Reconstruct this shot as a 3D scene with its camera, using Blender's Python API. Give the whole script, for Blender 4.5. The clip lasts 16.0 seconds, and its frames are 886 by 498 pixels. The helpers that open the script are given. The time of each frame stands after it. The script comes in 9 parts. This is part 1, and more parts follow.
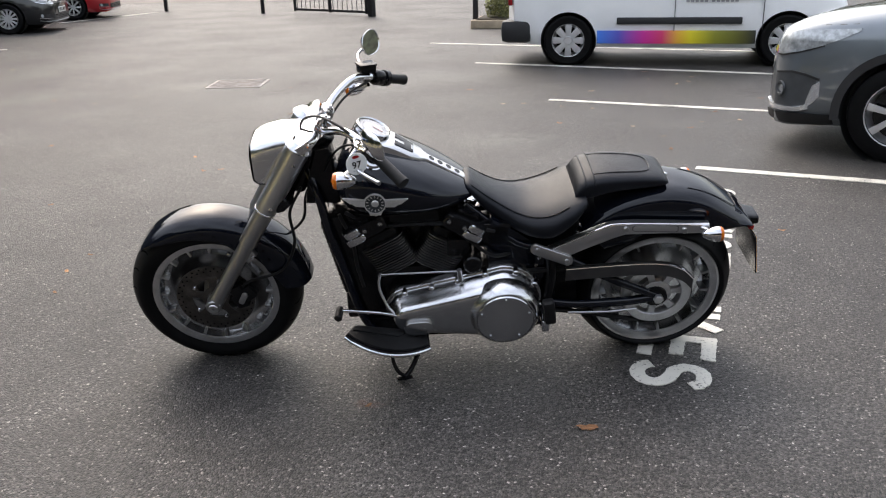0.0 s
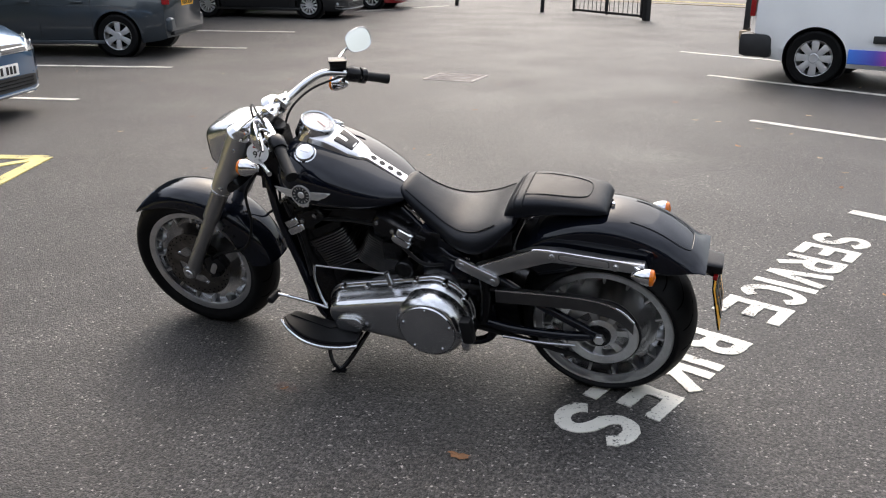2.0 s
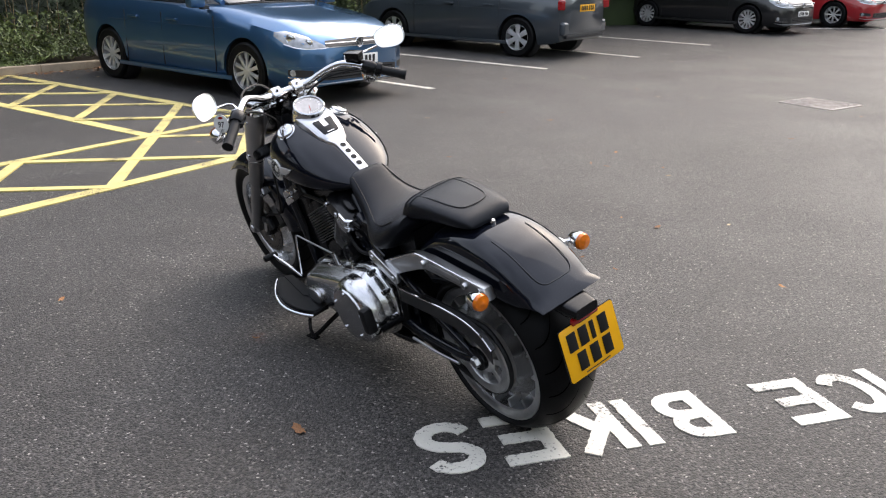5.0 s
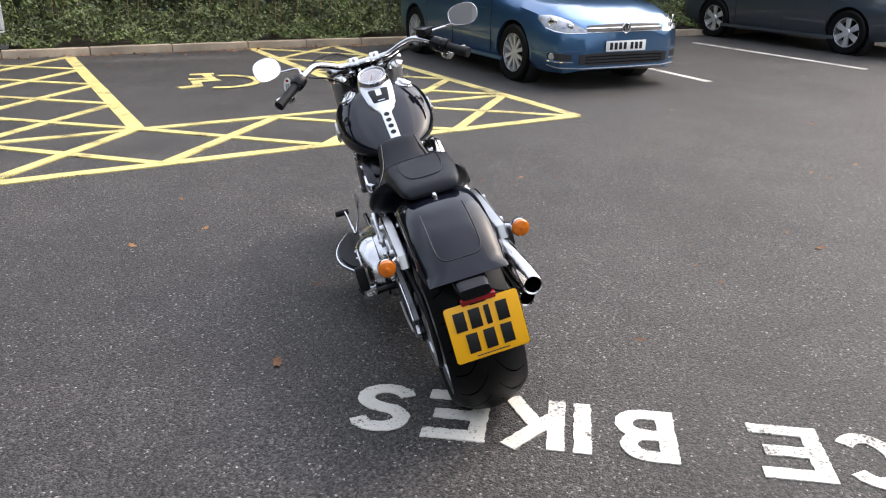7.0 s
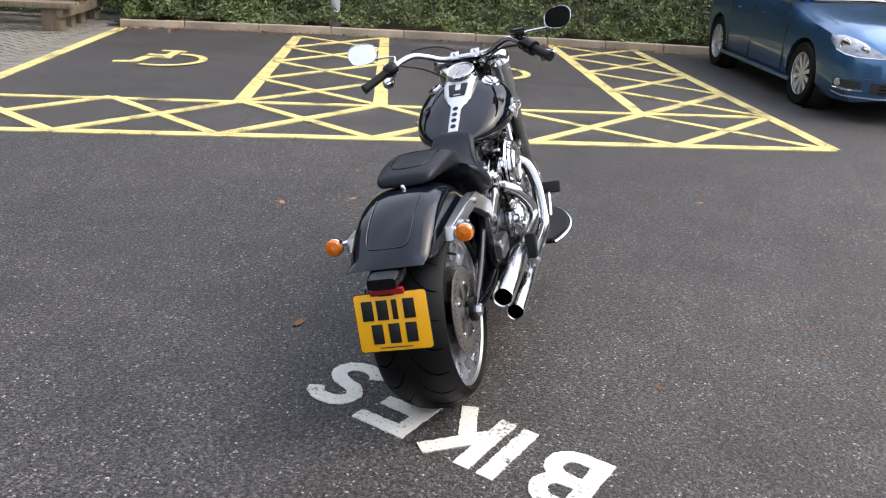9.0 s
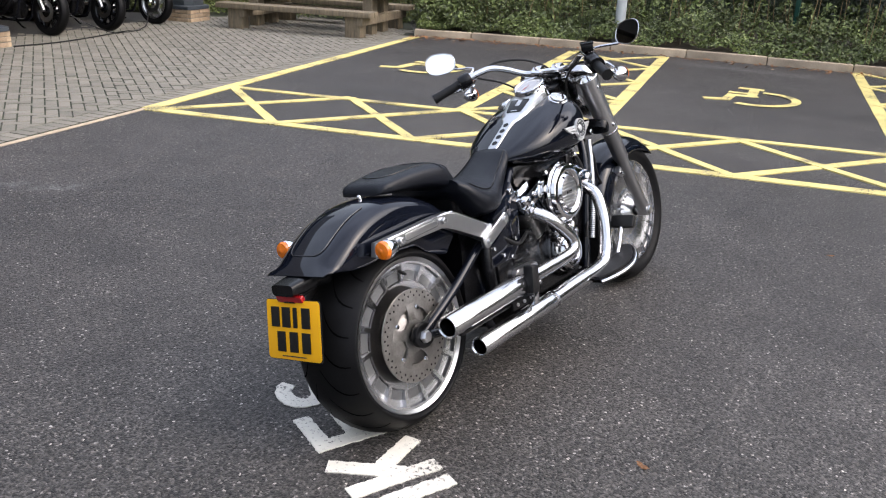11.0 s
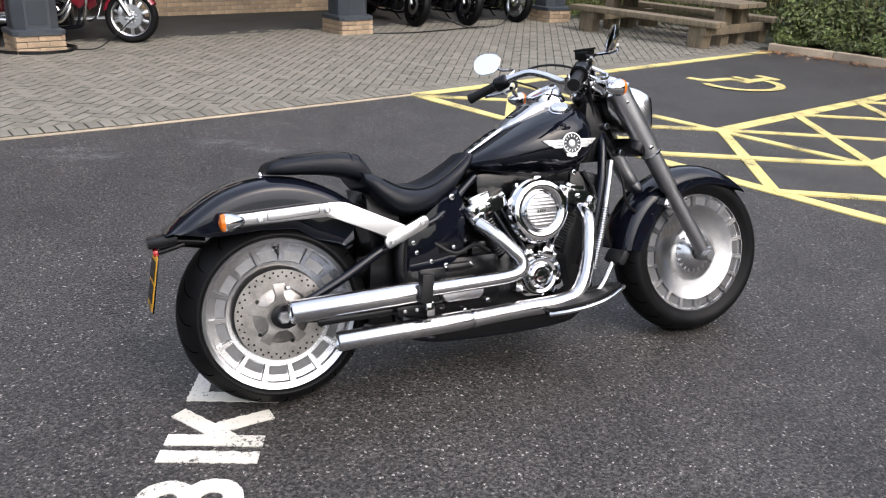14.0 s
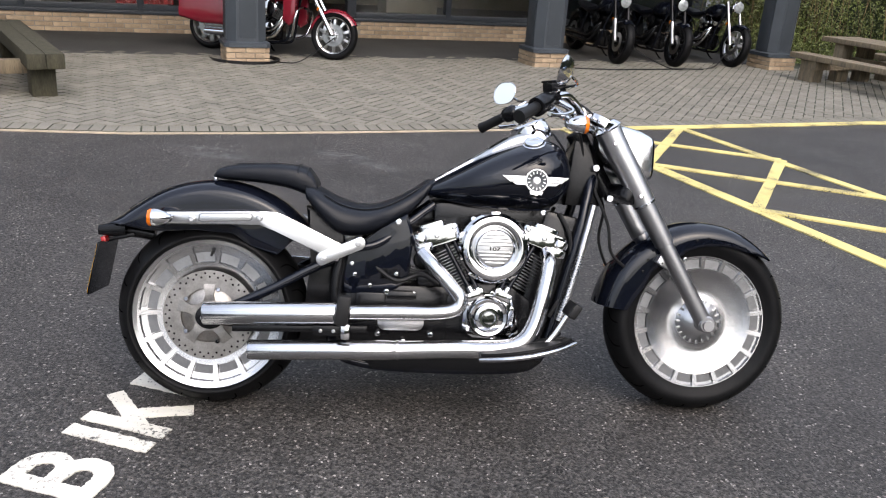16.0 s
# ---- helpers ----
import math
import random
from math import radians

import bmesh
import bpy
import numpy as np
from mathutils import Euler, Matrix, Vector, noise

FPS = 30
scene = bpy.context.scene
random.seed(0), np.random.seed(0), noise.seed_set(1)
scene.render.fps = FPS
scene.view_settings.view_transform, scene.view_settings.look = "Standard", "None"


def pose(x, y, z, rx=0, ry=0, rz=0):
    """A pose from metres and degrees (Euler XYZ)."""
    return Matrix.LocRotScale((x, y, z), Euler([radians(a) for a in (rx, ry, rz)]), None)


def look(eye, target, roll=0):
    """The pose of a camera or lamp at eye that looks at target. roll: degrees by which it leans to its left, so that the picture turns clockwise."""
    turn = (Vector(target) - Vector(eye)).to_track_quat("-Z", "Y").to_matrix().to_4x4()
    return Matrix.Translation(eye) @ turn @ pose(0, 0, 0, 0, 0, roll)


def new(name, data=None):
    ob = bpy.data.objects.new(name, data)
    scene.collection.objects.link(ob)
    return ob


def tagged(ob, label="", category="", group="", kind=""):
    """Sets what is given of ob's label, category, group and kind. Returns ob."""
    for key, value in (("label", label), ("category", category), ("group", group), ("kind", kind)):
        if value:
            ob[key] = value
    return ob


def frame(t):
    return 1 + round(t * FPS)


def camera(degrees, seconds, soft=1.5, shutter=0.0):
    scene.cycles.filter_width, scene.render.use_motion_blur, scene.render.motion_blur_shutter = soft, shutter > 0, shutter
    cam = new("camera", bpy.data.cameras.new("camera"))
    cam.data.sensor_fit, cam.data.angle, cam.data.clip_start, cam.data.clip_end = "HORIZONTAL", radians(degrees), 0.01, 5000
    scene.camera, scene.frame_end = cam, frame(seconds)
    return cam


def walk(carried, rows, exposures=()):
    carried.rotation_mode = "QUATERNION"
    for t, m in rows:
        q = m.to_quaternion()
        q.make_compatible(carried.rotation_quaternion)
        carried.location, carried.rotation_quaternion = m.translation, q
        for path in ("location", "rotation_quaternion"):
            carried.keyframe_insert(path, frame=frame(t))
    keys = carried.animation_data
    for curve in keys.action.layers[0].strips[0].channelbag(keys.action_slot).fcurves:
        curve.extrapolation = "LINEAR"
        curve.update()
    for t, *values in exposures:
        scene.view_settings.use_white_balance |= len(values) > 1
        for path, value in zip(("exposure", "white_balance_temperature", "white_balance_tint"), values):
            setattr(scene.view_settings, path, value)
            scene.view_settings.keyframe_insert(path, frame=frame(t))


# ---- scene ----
cam = camera(55.8, 16.0, soft=1.15)
PATH = [
    (0, (0.163, -0.051, 1.517), (0.101, 1.83, 0.841), -1.4),
    (0.5, (0.475, 0.012, 1.514), (0.264, 1.88, 0.828), -1.2),
    (1, (0.824, 0.035, 1.52), (0.431, 1.869, 0.827), -0.9),
    (1.5, (1.095, 0.174, 1.495), (0.535, 1.968, 0.811), -0.3),
    (2, (1.384, 0.26, 1.507), (0.655, 1.998, 0.839), 0.2),
    (2.5, (1.727, 0.3, 1.517), (0.82, 1.955, 0.855), 1.1),
    (3, (1.958, 0.522, 1.489), (0.898, 2.082, 0.824), 0.6),
    (3.2, (2.039, 0.63, 1.504), (0.931, 2.157, 0.84), 0.6),
    (5.3, (2.956, 1.575, 1.484), (1.322, 2.525, 0.829), 0.3),
    (5.5, (3.04, 1.7, 1.493), (1.363, 2.569, 0.836), -0.2),
    (6, (3.166, 1.946, 1.477), (1.418, 2.643, 0.801), -0.6),
    (6.5, (3.233, 2.24, 1.488), (1.426, 2.761, 0.806), -0.2),
    (7, (3.363, 2.554, 1.474), (1.509, 2.846, 0.783), 0.9),
    (7.5, (3.425, 2.822, 1.48), (1.558, 2.918, 0.769), 2.1),
    (8, (3.347, 3.116, 1.487), (1.478, 3.023, 0.781), 2.4),
    (8.5, (3.334, 3.44, 1.489), (1.491, 3.121, 0.781), 2.5),
    (9, (3.287, 3.74, 1.5), (1.486, 3.231, 0.784), 3.1),
    (9.5, (3.083, 3.943, 1.5), (1.334, 3.283, 0.779), 3.4),
    (10, (2.942, 4.168, 1.505), (1.28, 3.306, 0.788), 2.7),
    (10.2, (2.87, 4.276, 1.498), (1.254, 3.337, 0.786), 2.6),
    (12.3, (2.075, 5.175, 1.529), (0.949, 3.689, 0.804), 2.6),
    (12.5, (1.975, 5.215, 1.517), (0.896, 3.693, 0.794), 2.8),
    (13, (1.721, 5.309, 1.53), (0.786, 3.691, 0.818), 3.2),
    (13.5, (1.461, 5.495, 1.536), (0.684, 3.795, 0.824), 2.9),
    (14, (1.201, 5.555, 1.526), (0.563, 3.809, 0.788), 2.5),
    (14.5, (0.933, 5.53, 1.528), (0.431, 3.747, 0.774), 2.5),
    (15, (0.667, 5.626, 1.521), (0.332, 3.795, 0.789), 3.2),
    (15.5, (0.422, 5.693, 1.537), (0.249, 3.829, 0.836), 3.7),
    (16, (0.227, 5.624, 1.522), (0.142, 3.75, 0.828), 4.1),
]
walk(cam, [(t, look(eye, target, roll)) for t, eye, target, roll in PATH], exposures=[(0.0, 1.12, 7350, 12), (3.2, 1.02, 7250, 12), (6.0, 1.2, 7200, 13), (9.0, 1.22, 7050, 14), (12.5, 1.17, 6950, 14), (16.0, 1.1, 6950, 13)])
# ---------------------------------------------------------------- world and light
world = bpy.data.worlds.new("overcast")
scene.world = world
world.use_nodes = True
wn = world.node_tree
wn.nodes.clear()
w_out = wn.nodes.new("ShaderNodeOutputWorld")
w_bg = wn.nodes.new("ShaderNodeBackground")
w_hs = wn.nodes.new("ShaderNodeHueSaturation")
w_sky = wn.nodes.new("ShaderNodeTexSky")
w_sky.sky_type = "NISHITA"
w_sky.sun_disc = False
w_sky.sun_elevation = radians(45)
w_sky.sun_rotation = radians(-25)
w_sky.dust_density = 1.5
w_sky.air_density = 1.2
w_hs.inputs["Saturation"].default_value = 0.6
w_bg.inputs["Strength"].default_value = 0.15
# an overcast sky: brighter overhead than at the horizon
w_tc = wn.nodes.new("ShaderNodeTexCoord")
w_sep = wn.nodes.new("ShaderNodeSeparateXYZ")
w_grad = wn.nodes.new("ShaderNodeMapRange")
w_grad.inputs["From Min"].default_value, w_grad.inputs["From Max"].default_value = 0.05, 0.85
w_grad.inputs["To Min"].default_value, w_grad.inputs["To Max"].default_value = 0.42, 2.2
w_mul = wn.nodes.new("ShaderNodeVectorMath")
w_mul.operation = "SCALE"
wn.links.new(w_tc.outputs["Generated"], w_sep.inputs[0])
wn.links.new(w_sep.outputs["Z"], w_grad.inputs["Value"])
wn.links.new(w_sky.outputs[0], w_hs.inputs["Color"])
wn.links.new(w_hs.outputs[0], w_mul.inputs[0])
# soft cloud structure
w_cloud = wn.nodes.new("ShaderNodeTexNoise")
w_cloud.inputs["Scale"].default_value = 2.2
w_cloud.inputs["Detail"].default_value = 5
w_soft = wn.nodes.new("ShaderNodeMapRange")
w_soft.inputs["From Min"].default_value, w_soft.inputs["From Max"].default_value = 0.3, 0.7
w_soft.inputs["To Min"].default_value, w_soft.inputs["To Max"].default_value = 0.7, 1.3
w_both = wn.nodes.new("ShaderNodeMath")
w_both.operation = "MULTIPLY"
wn.links.new(w_tc.outputs["Generated"], w_cloud.inputs["Vector"])
wn.links.new(w_cloud.outputs["Fac"], w_soft.inputs["Value"])
wn.links.new(w_grad.outputs[0], w_both.inputs[0])
wn.links.new(w_soft.outputs[0], w_both.inputs[1])
wn.links.new(w_both.outputs[0], w_mul.inputs["Scale"])
wn.links.new(w_mul.outputs[0], w_bg.inputs[0])
wn.links.new(w_bg.outputs[0], w_out.inputs[0])

sun_data = bpy.data.lights.new("sun", "SUN")
sun_data.energy = 0.5
sun_data.angle = radians(70)
sun_data.color = (1.0, 0.98, 0.95)
sun = new("sun", sun_data)
sun_from = Vector((math.sin(radians(-25)) * math.cos(radians(45)), math.cos(radians(-25)) * math.cos(radians(45)), math.sin(radians(45))))
sun.matrix_world = look(sun_from * 30, (0, 0, 0))


# ---------------------------------------------------------------- materials
def material(name, color, rough=0.5, metal=0.0, coat=0.0, vary=0.0, vary_scale=8.0, grain=0.0, grain_scale=200.0,
             bump=0.0, bump_scale=200.0, rough_vary=0.0, island=0.0, obj_random=0.0, spec=0.5, color2=None, stretch=None, transmission=0.0, ior=1.45,
             alpha=1.0):
    """One surface: a base colour varied at two scales, gloss, and fine relief."""
    m = bpy.data.materials.new(name)
    m.use_nodes = True
    nt = m.node_tree
    b = nt.nodes["Principled BSDF"]
    b.inputs["Roughness"].default_value = rough
    b.inputs["Metallic"].default_value = metal
    b.inputs["Coat Weight"].default_value = coat
    b.inputs["Coat Roughness"].default_value = 0.04
    b.inputs["Specular IOR Level"].default_value = spec
    b.inputs["Transmission Weight"].default_value = transmission
    b.inputs["IOR"].default_value = ior
    b.inputs["Alpha"].default_value = alpha
    b.inputs["Base Color"].default_value = (*color, 1)
    tc = nt.nodes.new("ShaderNodeTexCoord")
    coord = tc.outputs["Object"]
    if stretch:
        mp = nt.nodes.new("ShaderNodeMapping")
        mp.inputs["Scale"].default_value = stretch
        nt.links.new(coord, mp.inputs["Vector"])
        coord = mp.outputs[0]

    def tex(scale, detail=4.0):
        n = nt.nodes.new("ShaderNodeTexNoise")
        n.inputs["Scale"].default_value = scale
        n.inputs["Detail"].default_value = detail
        nt.links.new(coord, n.inputs["Vector"])
        return n.outputs["Fac"]

    def ramp(src, lo, hi, a=0.3, z=0.7):
        r = nt.nodes.new("ShaderNodeMapRange")
        r.inputs["From Min"].default_value, r.inputs["From Max"].default_value = a, z
        r.inputs["To Min"].default_value, r.inputs["To Max"].default_value = lo, hi
        nt.links.new(src, r.inputs["Value"])
        return r.outputs[0]

    col = None
    if color2:
        mx = nt.nodes.new("ShaderNodeMix")
        mx.data_type = "RGBA"
        mx.inputs["A"].default_value = (*color, 1)
        mx.inputs["B"].default_value = (*color2, 1)
        nt.links.new(ramp(tex(vary_scale), 0, 1), mx.inputs["Factor"])
        col = mx.outputs["Result"]
    factors = []
    if vary and not color2:
        factors.append(ramp(tex(vary_scale), 1 - vary, 1 + vary))
    if grain:
        factors.append(ramp(tex(grain_scale, 2.0), 1 - grain, 1 + grain))
    if island:
        g = nt.nodes.new("ShaderNodeNewGeometry")
        factors.append(ramp(g.outputs["Random Per Island"], 1 - island, 1 + island, 0, 1))
    if obj_random:
        oi = nt.nodes.new("ShaderNodeObjectInfo")
        factors.append(ramp(oi.outputs["Random"], 1 - obj_random, 1 + obj_random, 0, 1))
    for f in factors:
        vm = nt.nodes.new("ShaderNodeVectorMath")
        vm.operation = "SCALE"
        if col is None:
            vm.inputs[0].default_value = color
        else:
            nt.links.new(col, vm.inputs[0])
        nt.links.new(f, vm.inputs["Scale"])
        col = vm.outputs[0]
    if col is not None:
        nt.links.new(col, b.inputs["Base Color"])
    if rough_vary:
        nt.links.new(ramp(tex(vary_scale * 1.7), max(0.02, rough - rough_vary), min(1, rough + rough_vary)), b.inputs["Roughness"])
    if bump:
        bp = nt.nodes.new("ShaderNodeBump")
        bp.inputs["Strength"].default_value = bump
        bp.inputs["Distance"].default_value = 0.004
        nt.links.new(tex(bump_scale, 3.0), bp.inputs["Height"])
        nt.links.new(bp.outputs[0], b.inputs["Normal"])
    return m


# marks on the asphalt: centre, radii, turn, tint, amount
STAINS = [
    (1.58, -0.11, 0.36, 0.11, -8, (0.20, 0.20, 0.195), 0.85),
    (1.72, -0.30, 0.40, 0.07, -6, (0.20, 0.20, 0.195), 0.7),
    (0.74, -0.33, 0.30, 0.09, -14, (0.20, 0.20, 0.195), 0.9),
    (0.46, -0.08, 0.26, 0.10, -35, (0.20, 0.20, 0.195), 0.7),
    (0.48, 6.85, 0.50, 0.50, 0, (0.10, 0.095, 0.085), 0.9),
    (-0.19, 2.56, 0.07, 0.045, 10, (0.22, 0.06, 0.03), 0.7),
    (-7.95, 0.55, 0.22, 1.9, 11, (0.17, 0.165, 0.155), 1.0),
    (-2.75, 10.2, 0.9, 0.5, 10, (0.085, 0.075, 0.062), 1.0),
    (-3.0, 8.9, 1.6, 0.35, 8, (0.02, 0.02, 0.02), 0.9),
    (0.9, 10.2, 1.5, 0.3, -20, (0.022, 0.022, 0.022), 0.8),
    (0.55, 6.9, 0.75, 0.32, 15, (0.09, 0.085, 0.075), 1.0),
]


def asphalt_material():
    m = material("asphalt", (0.04, 0.04, 0.042), rough=0.5, spec=0.42)
    nt = m.node_tree
    b = nt.nodes["Principled BSDF"]
    tc = nt.nodes.new("ShaderNodeTexCoord")

    def tex(kind, scale, detail=3.0):
        n = nt.nodes.new(kind)
        n.inputs["Scale"].default_value = scale
        if kind == "ShaderNodeTexNoise":
            n.inputs["Detail"].default_value = detail
        nt.links.new(tc.outputs["Object"], n.inputs["Vector"])
        return n

    def mapr(src, a, z, lo, hi):
        r = nt.nodes.new("ShaderNodeMapRange")
        r.inputs["From Min"].default_value, r.inputs["From Max"].default_value = a, z
        r.inputs["To Min"].default_value, r.inputs["To Max"].default_value = lo, hi
        nt.links.new(src, r.inputs["Value"])
        return r.outputs[0]

    def mul(a, c):
        n = nt.nodes.new("ShaderNodeMath")
        n.operation = "MULTIPLY"
        nt.links.new(a, n.inputs[0])
        nt.links.new(c, n.inputs[1])
        return n.outputs[0]

    stone = tex("ShaderNodeTexVoronoi", 150)
    stone_tone = nt.nodes.new("ShaderNodeSeparateColor")
    nt.links.new(stone.outputs["Color"], stone_tone.inputs[0])
    speck = mapr(stone_tone.outputs[0], 0.0, 1.0, 0.22, 1.78)
    chips = mapr(stone_tone.outputs[1], 0.94, 0.985, 1.0, 4.4)
    broad = mapr(tex("ShaderNodeTexNoise", 0.45, 5).outputs["Fac"], 0.3, 0.7, 0.8, 1.22)
    mid = mapr(tex("ShaderNodeTexNoise", 3.2, 7).outputs["Fac"], 0.3, 0.7, 0.78, 1.22)
    coarse = mapr(tex("ShaderNodeTexNoise", 75, 2).outputs["Fac"], 0.34, 0.66, 0.42, 1.58)
    val = mul(mul(mul(speck, chips), mul(broad, mid)), coarse)
    vm = nt.nodes.new("ShaderNodeVectorMath")
    vm.operation = "SCALE"
    vm.inputs[0].default_value = (0.0415, 0.0380, 0.0348)
    nt.links.new(val, vm.inputs["Scale"])
    # pale cement smears, a torn patch and a rust spot
    col = vm.outputs[0]
    smear = nt.nodes.new("ShaderNodeTexNoise")
    smear.inputs["Scale"].default_value = 9
    smear.inputs["Detail"].default_value = 9
    smear.inputs["Roughness"].default_value = 0.75
    nt.links.new(tc.outputs["Object"], smear.inputs["Vector"])
    for cx, cy, rx, ry, turn, tint, amount in STAINS:
        mp = nt.nodes.new("ShaderNodeMapping")
        mp.vector_type = "TEXTURE"
        mp.inputs["Location"].default_value = (cx, cy, 0)
        mp.inputs["Rotation"].default_value = (0, 0, radians(turn))
        mp.inputs["Scale"].default_value = (rx, ry, 1)
        nt.links.new(tc.outputs["Object"], mp.inputs["Vector"])
        far = nt.nodes.new("ShaderNodeVectorMath")
        far.operation = "LENGTH"
        nt.links.new(mp.outputs[0], far.inputs[0])
        mask = mul(mapr(far.outputs["Value"], 0.2, 1.0, 1.0, 0.0), mapr(smear.outputs["Fac"], 0.42, 0.72, 0.0, amount))
        mx = nt.nodes.new("ShaderNodeMix")
        mx.data_type = "RGBA"
        nt.links.new(mask, mx.inputs["Factor"])
        nt.links.new(col, mx.inputs["A"])
        mx.inputs["B"].default_value = (*tint, 1)
        col = mx.outputs["Result"]
    nt.links.new(col, b.inputs["Base Color"])
    nt.links.new(mapr(tex("ShaderNodeTexNoise", 0.8, 5).outputs["Fac"], 0.32, 0.68, 0.50, 0.60), b.inputs["Roughness"])
    bp = nt.nodes.new("ShaderNodeBump")
    bp.inputs["Strength"].default_value = 1.0
    bp.inputs["Distance"].default_value = 0.0036
    nt.links.new(stone.outputs["Distance"], bp.inputs["Height"])
    bp.invert = True
    nt.links.new(bp.outputs[0], b.inputs["Normal"])
    return m


def worn_paint(name, color, wear=0.5):
    """Road paint with pin-holes and worn patches that show the asphalt through."""
    m = material(name, color, rough=0.55)
    nt = m.node_tree
    b = nt.nodes["Principled BSDF"]
    tc = nt.nodes.new("ShaderNodeTexCoord")
    n1 = nt.nodes.new("ShaderNodeTexNoise")
    n1.inputs["Scale"].default_value = 90
    n1.inputs["Detail"].default_value = 3
    n2 = nt.nodes.new("ShaderNodeTexNoise")
    n2.inputs["Scale"].default_value = 4
    n2.inputs["Detail"].default_value = 6
    add = nt.nodes.new("ShaderNodeMath")
    add.operation = "ADD"
    rp = nt.nodes.new("ShaderNodeMapRange")
    rp.inputs["From Min"].default_value = 1.14 - 0.18 * wear
    rp.inputs["From Max"].default_value = 1.30 - 0.18 * wear
    mx = nt.nodes.new("ShaderNodeMix")
    mx.data_type = "RGBA"
    mx.inputs["A"].default_value = (*color, 1)
    mx.inputs["B"].default_value = (0.06, 0.058, 0.055, 1)
    dirt = nt.nodes.new("ShaderNodeMapRange")
    dirt.inputs["From Min"].default_value, dirt.inputs["From Max"].default_value = 0.3, 0.75
    dirt.inputs["To Min"].default_value, dirt.inputs["To Max"].default_value = 1.08, 0.72
    sc = nt.nodes.new("ShaderNodeVectorMath")
    sc.operation = "SCALE"
    for n in (n1, n2):
        nt.links.new(tc.outputs["Object"], n.inputs["Vector"])
    nt.links.new(n1.outputs["Fac"], add.inputs[0])
    nt.links.new(n2.outputs["Fac"], add.inputs[1])
    nt.links.new(add.outputs[0], rp.inputs["Value"])
    nt.links.new(rp.outputs[0], mx.inputs["Factor"])
    nt.links.new(n2.outputs["Fac"], dirt.inputs["Value"])
    nt.links.new(mx.outputs["Result"], sc.inputs[0])
    nt.links.new(dirt.outputs[0], sc.inputs["Scale"])
    nt.links.new(sc.outputs[0], b.inputs["Base Color"])
    bp = nt.nodes.new("ShaderNodeBump")
    bp.inputs["Strength"].default_value = 0.4
    bp.inputs["Distance"].default_value = 0.003
    nt.links.new(n1.outputs["Fac"], bp.inputs["Height"])
    nt.links.new(bp.outputs[0], b.inputs["Normal"])
    return m


ASPHALT = asphalt_material()
WHITE_PAINT = worn_paint("white_road_paint", (0.63, 0.60, 0.525), 0.25)
YELLOW_PAINT = worn_paint("yellow_road_paint", (0.64, 0.53, 0.20), 0.25)
POLISHED = material("polished_aluminium", (0.62, 0.62, 0.625), rough=0.2, metal=1, vary=0.05, vary_scale=9, rough_vary=0.05)
EXHAUST = material("brushed_exhaust", (0.56, 0.56, 0.565), rough=0.17, metal=1, vary=0.05, vary_scale=12, rough_vary=0.05)
WHEEL_METAL = material("cast_wheel", (0.46, 0.46, 0.465), rough=0.27, metal=1, vary=0.02, vary_scale=14)


def turned(m, amount):
    """Lathe-turned metal: the gloss is drawn out along the radius of the part."""
    nt = m.node_tree
    tg = nt.nodes.new("ShaderNodeTangent")
    tg.direction_type, tg.axis = "RADIAL", "Y"
    b = nt.nodes["Principled BSDF"]
    b.inputs["Anisotropic"].default_value = amount
    nt.links.new(tg.outputs[0], b.inputs["Tangent"])
    return m


turned(WHEEL_METAL, 0.75)
FIN = material("machined_fin", (0.24, 0.24, 0.245), rough=0.3, metal=1, vary=0.15, vary_scale=30)
CHROME = material("chrome", (0.64, 0.64, 0.65), rough=0.05, metal=1, rough_vary=0.03, vary=0.03, vary_scale=6)
BRUSHED = material("brushed_aluminium", (0.50, 0.50, 0.505), rough=0.3, metal=1, vary=0.06, vary_scale=12, rough_vary=0.06)
SATIN = material("satin_silver", (0.56, 0.56, 0.565), rough=0.3, metal=1, vary=0.05, vary_scale=15)
FORK_GREY = material("fork_grey", (0.38, 0.38, 0.385), rough=0.34, metal=1, vary=0.05, vary_scale=18)
DISC_STEEL = material("disc_steel", (0.30, 0.295, 0.29), rough=0.32, metal=1, vary=0.15, vary_scale=25, grain=0.06)
DISC_DARK = material("worn_disc_steel", (0.12, 0.112, 0.105), rough=0.36, metal=1, vary=0.3, vary_scale=30, grain=0.1)
BLACK_PAINT = material("black_gloss_paint", (0.0038, 0.0048, 0.0085), rough=0.02, spec=0.44, vary=0.2, vary_scale=3)
BLACK_SATIN = material("black_powder_coat", (0.005, 0.005, 0.0056), rough=0.22, spec=0.28, vary=0.2, vary_scale=14, bump=0.05, bump_scale=700)
BLACK_METAL = material("black_engine_metal", (0.005, 0.005, 0.0056), rough=0.18, metal=0.0, spec=0.36, vary=0.25, vary_scale=20, bump=0.1, bump_scale=300)
RUBBER = material("black_rubber", (0.008, 0.008, 0.0083), rough=0.5, spec=0.28, vary=0.2, vary_scale=18, grain=0.12, bump=0.08, bump_scale=400)
TYRE = material("tyre_rubber", (0.0045, 0.0045, 0.0048), rough=0.48, spec=0.14, vary=0.25, vary_scale=16, grain=0.15, bump=0.06, bump_scale=500)
LEATHER = material("black_vinyl", (0.0045, 0.0055, 0.0085), rough=0.38, spec=0.28, vary=0.12, vary_scale=9, bump=0.22, bump_scale=420, rough_vary=0.05)
AMBER = material("amber_lens", (0.66, 0.15, 0.008), rough=0.15, coat=0.5, vary=0.2, vary_scale=60)
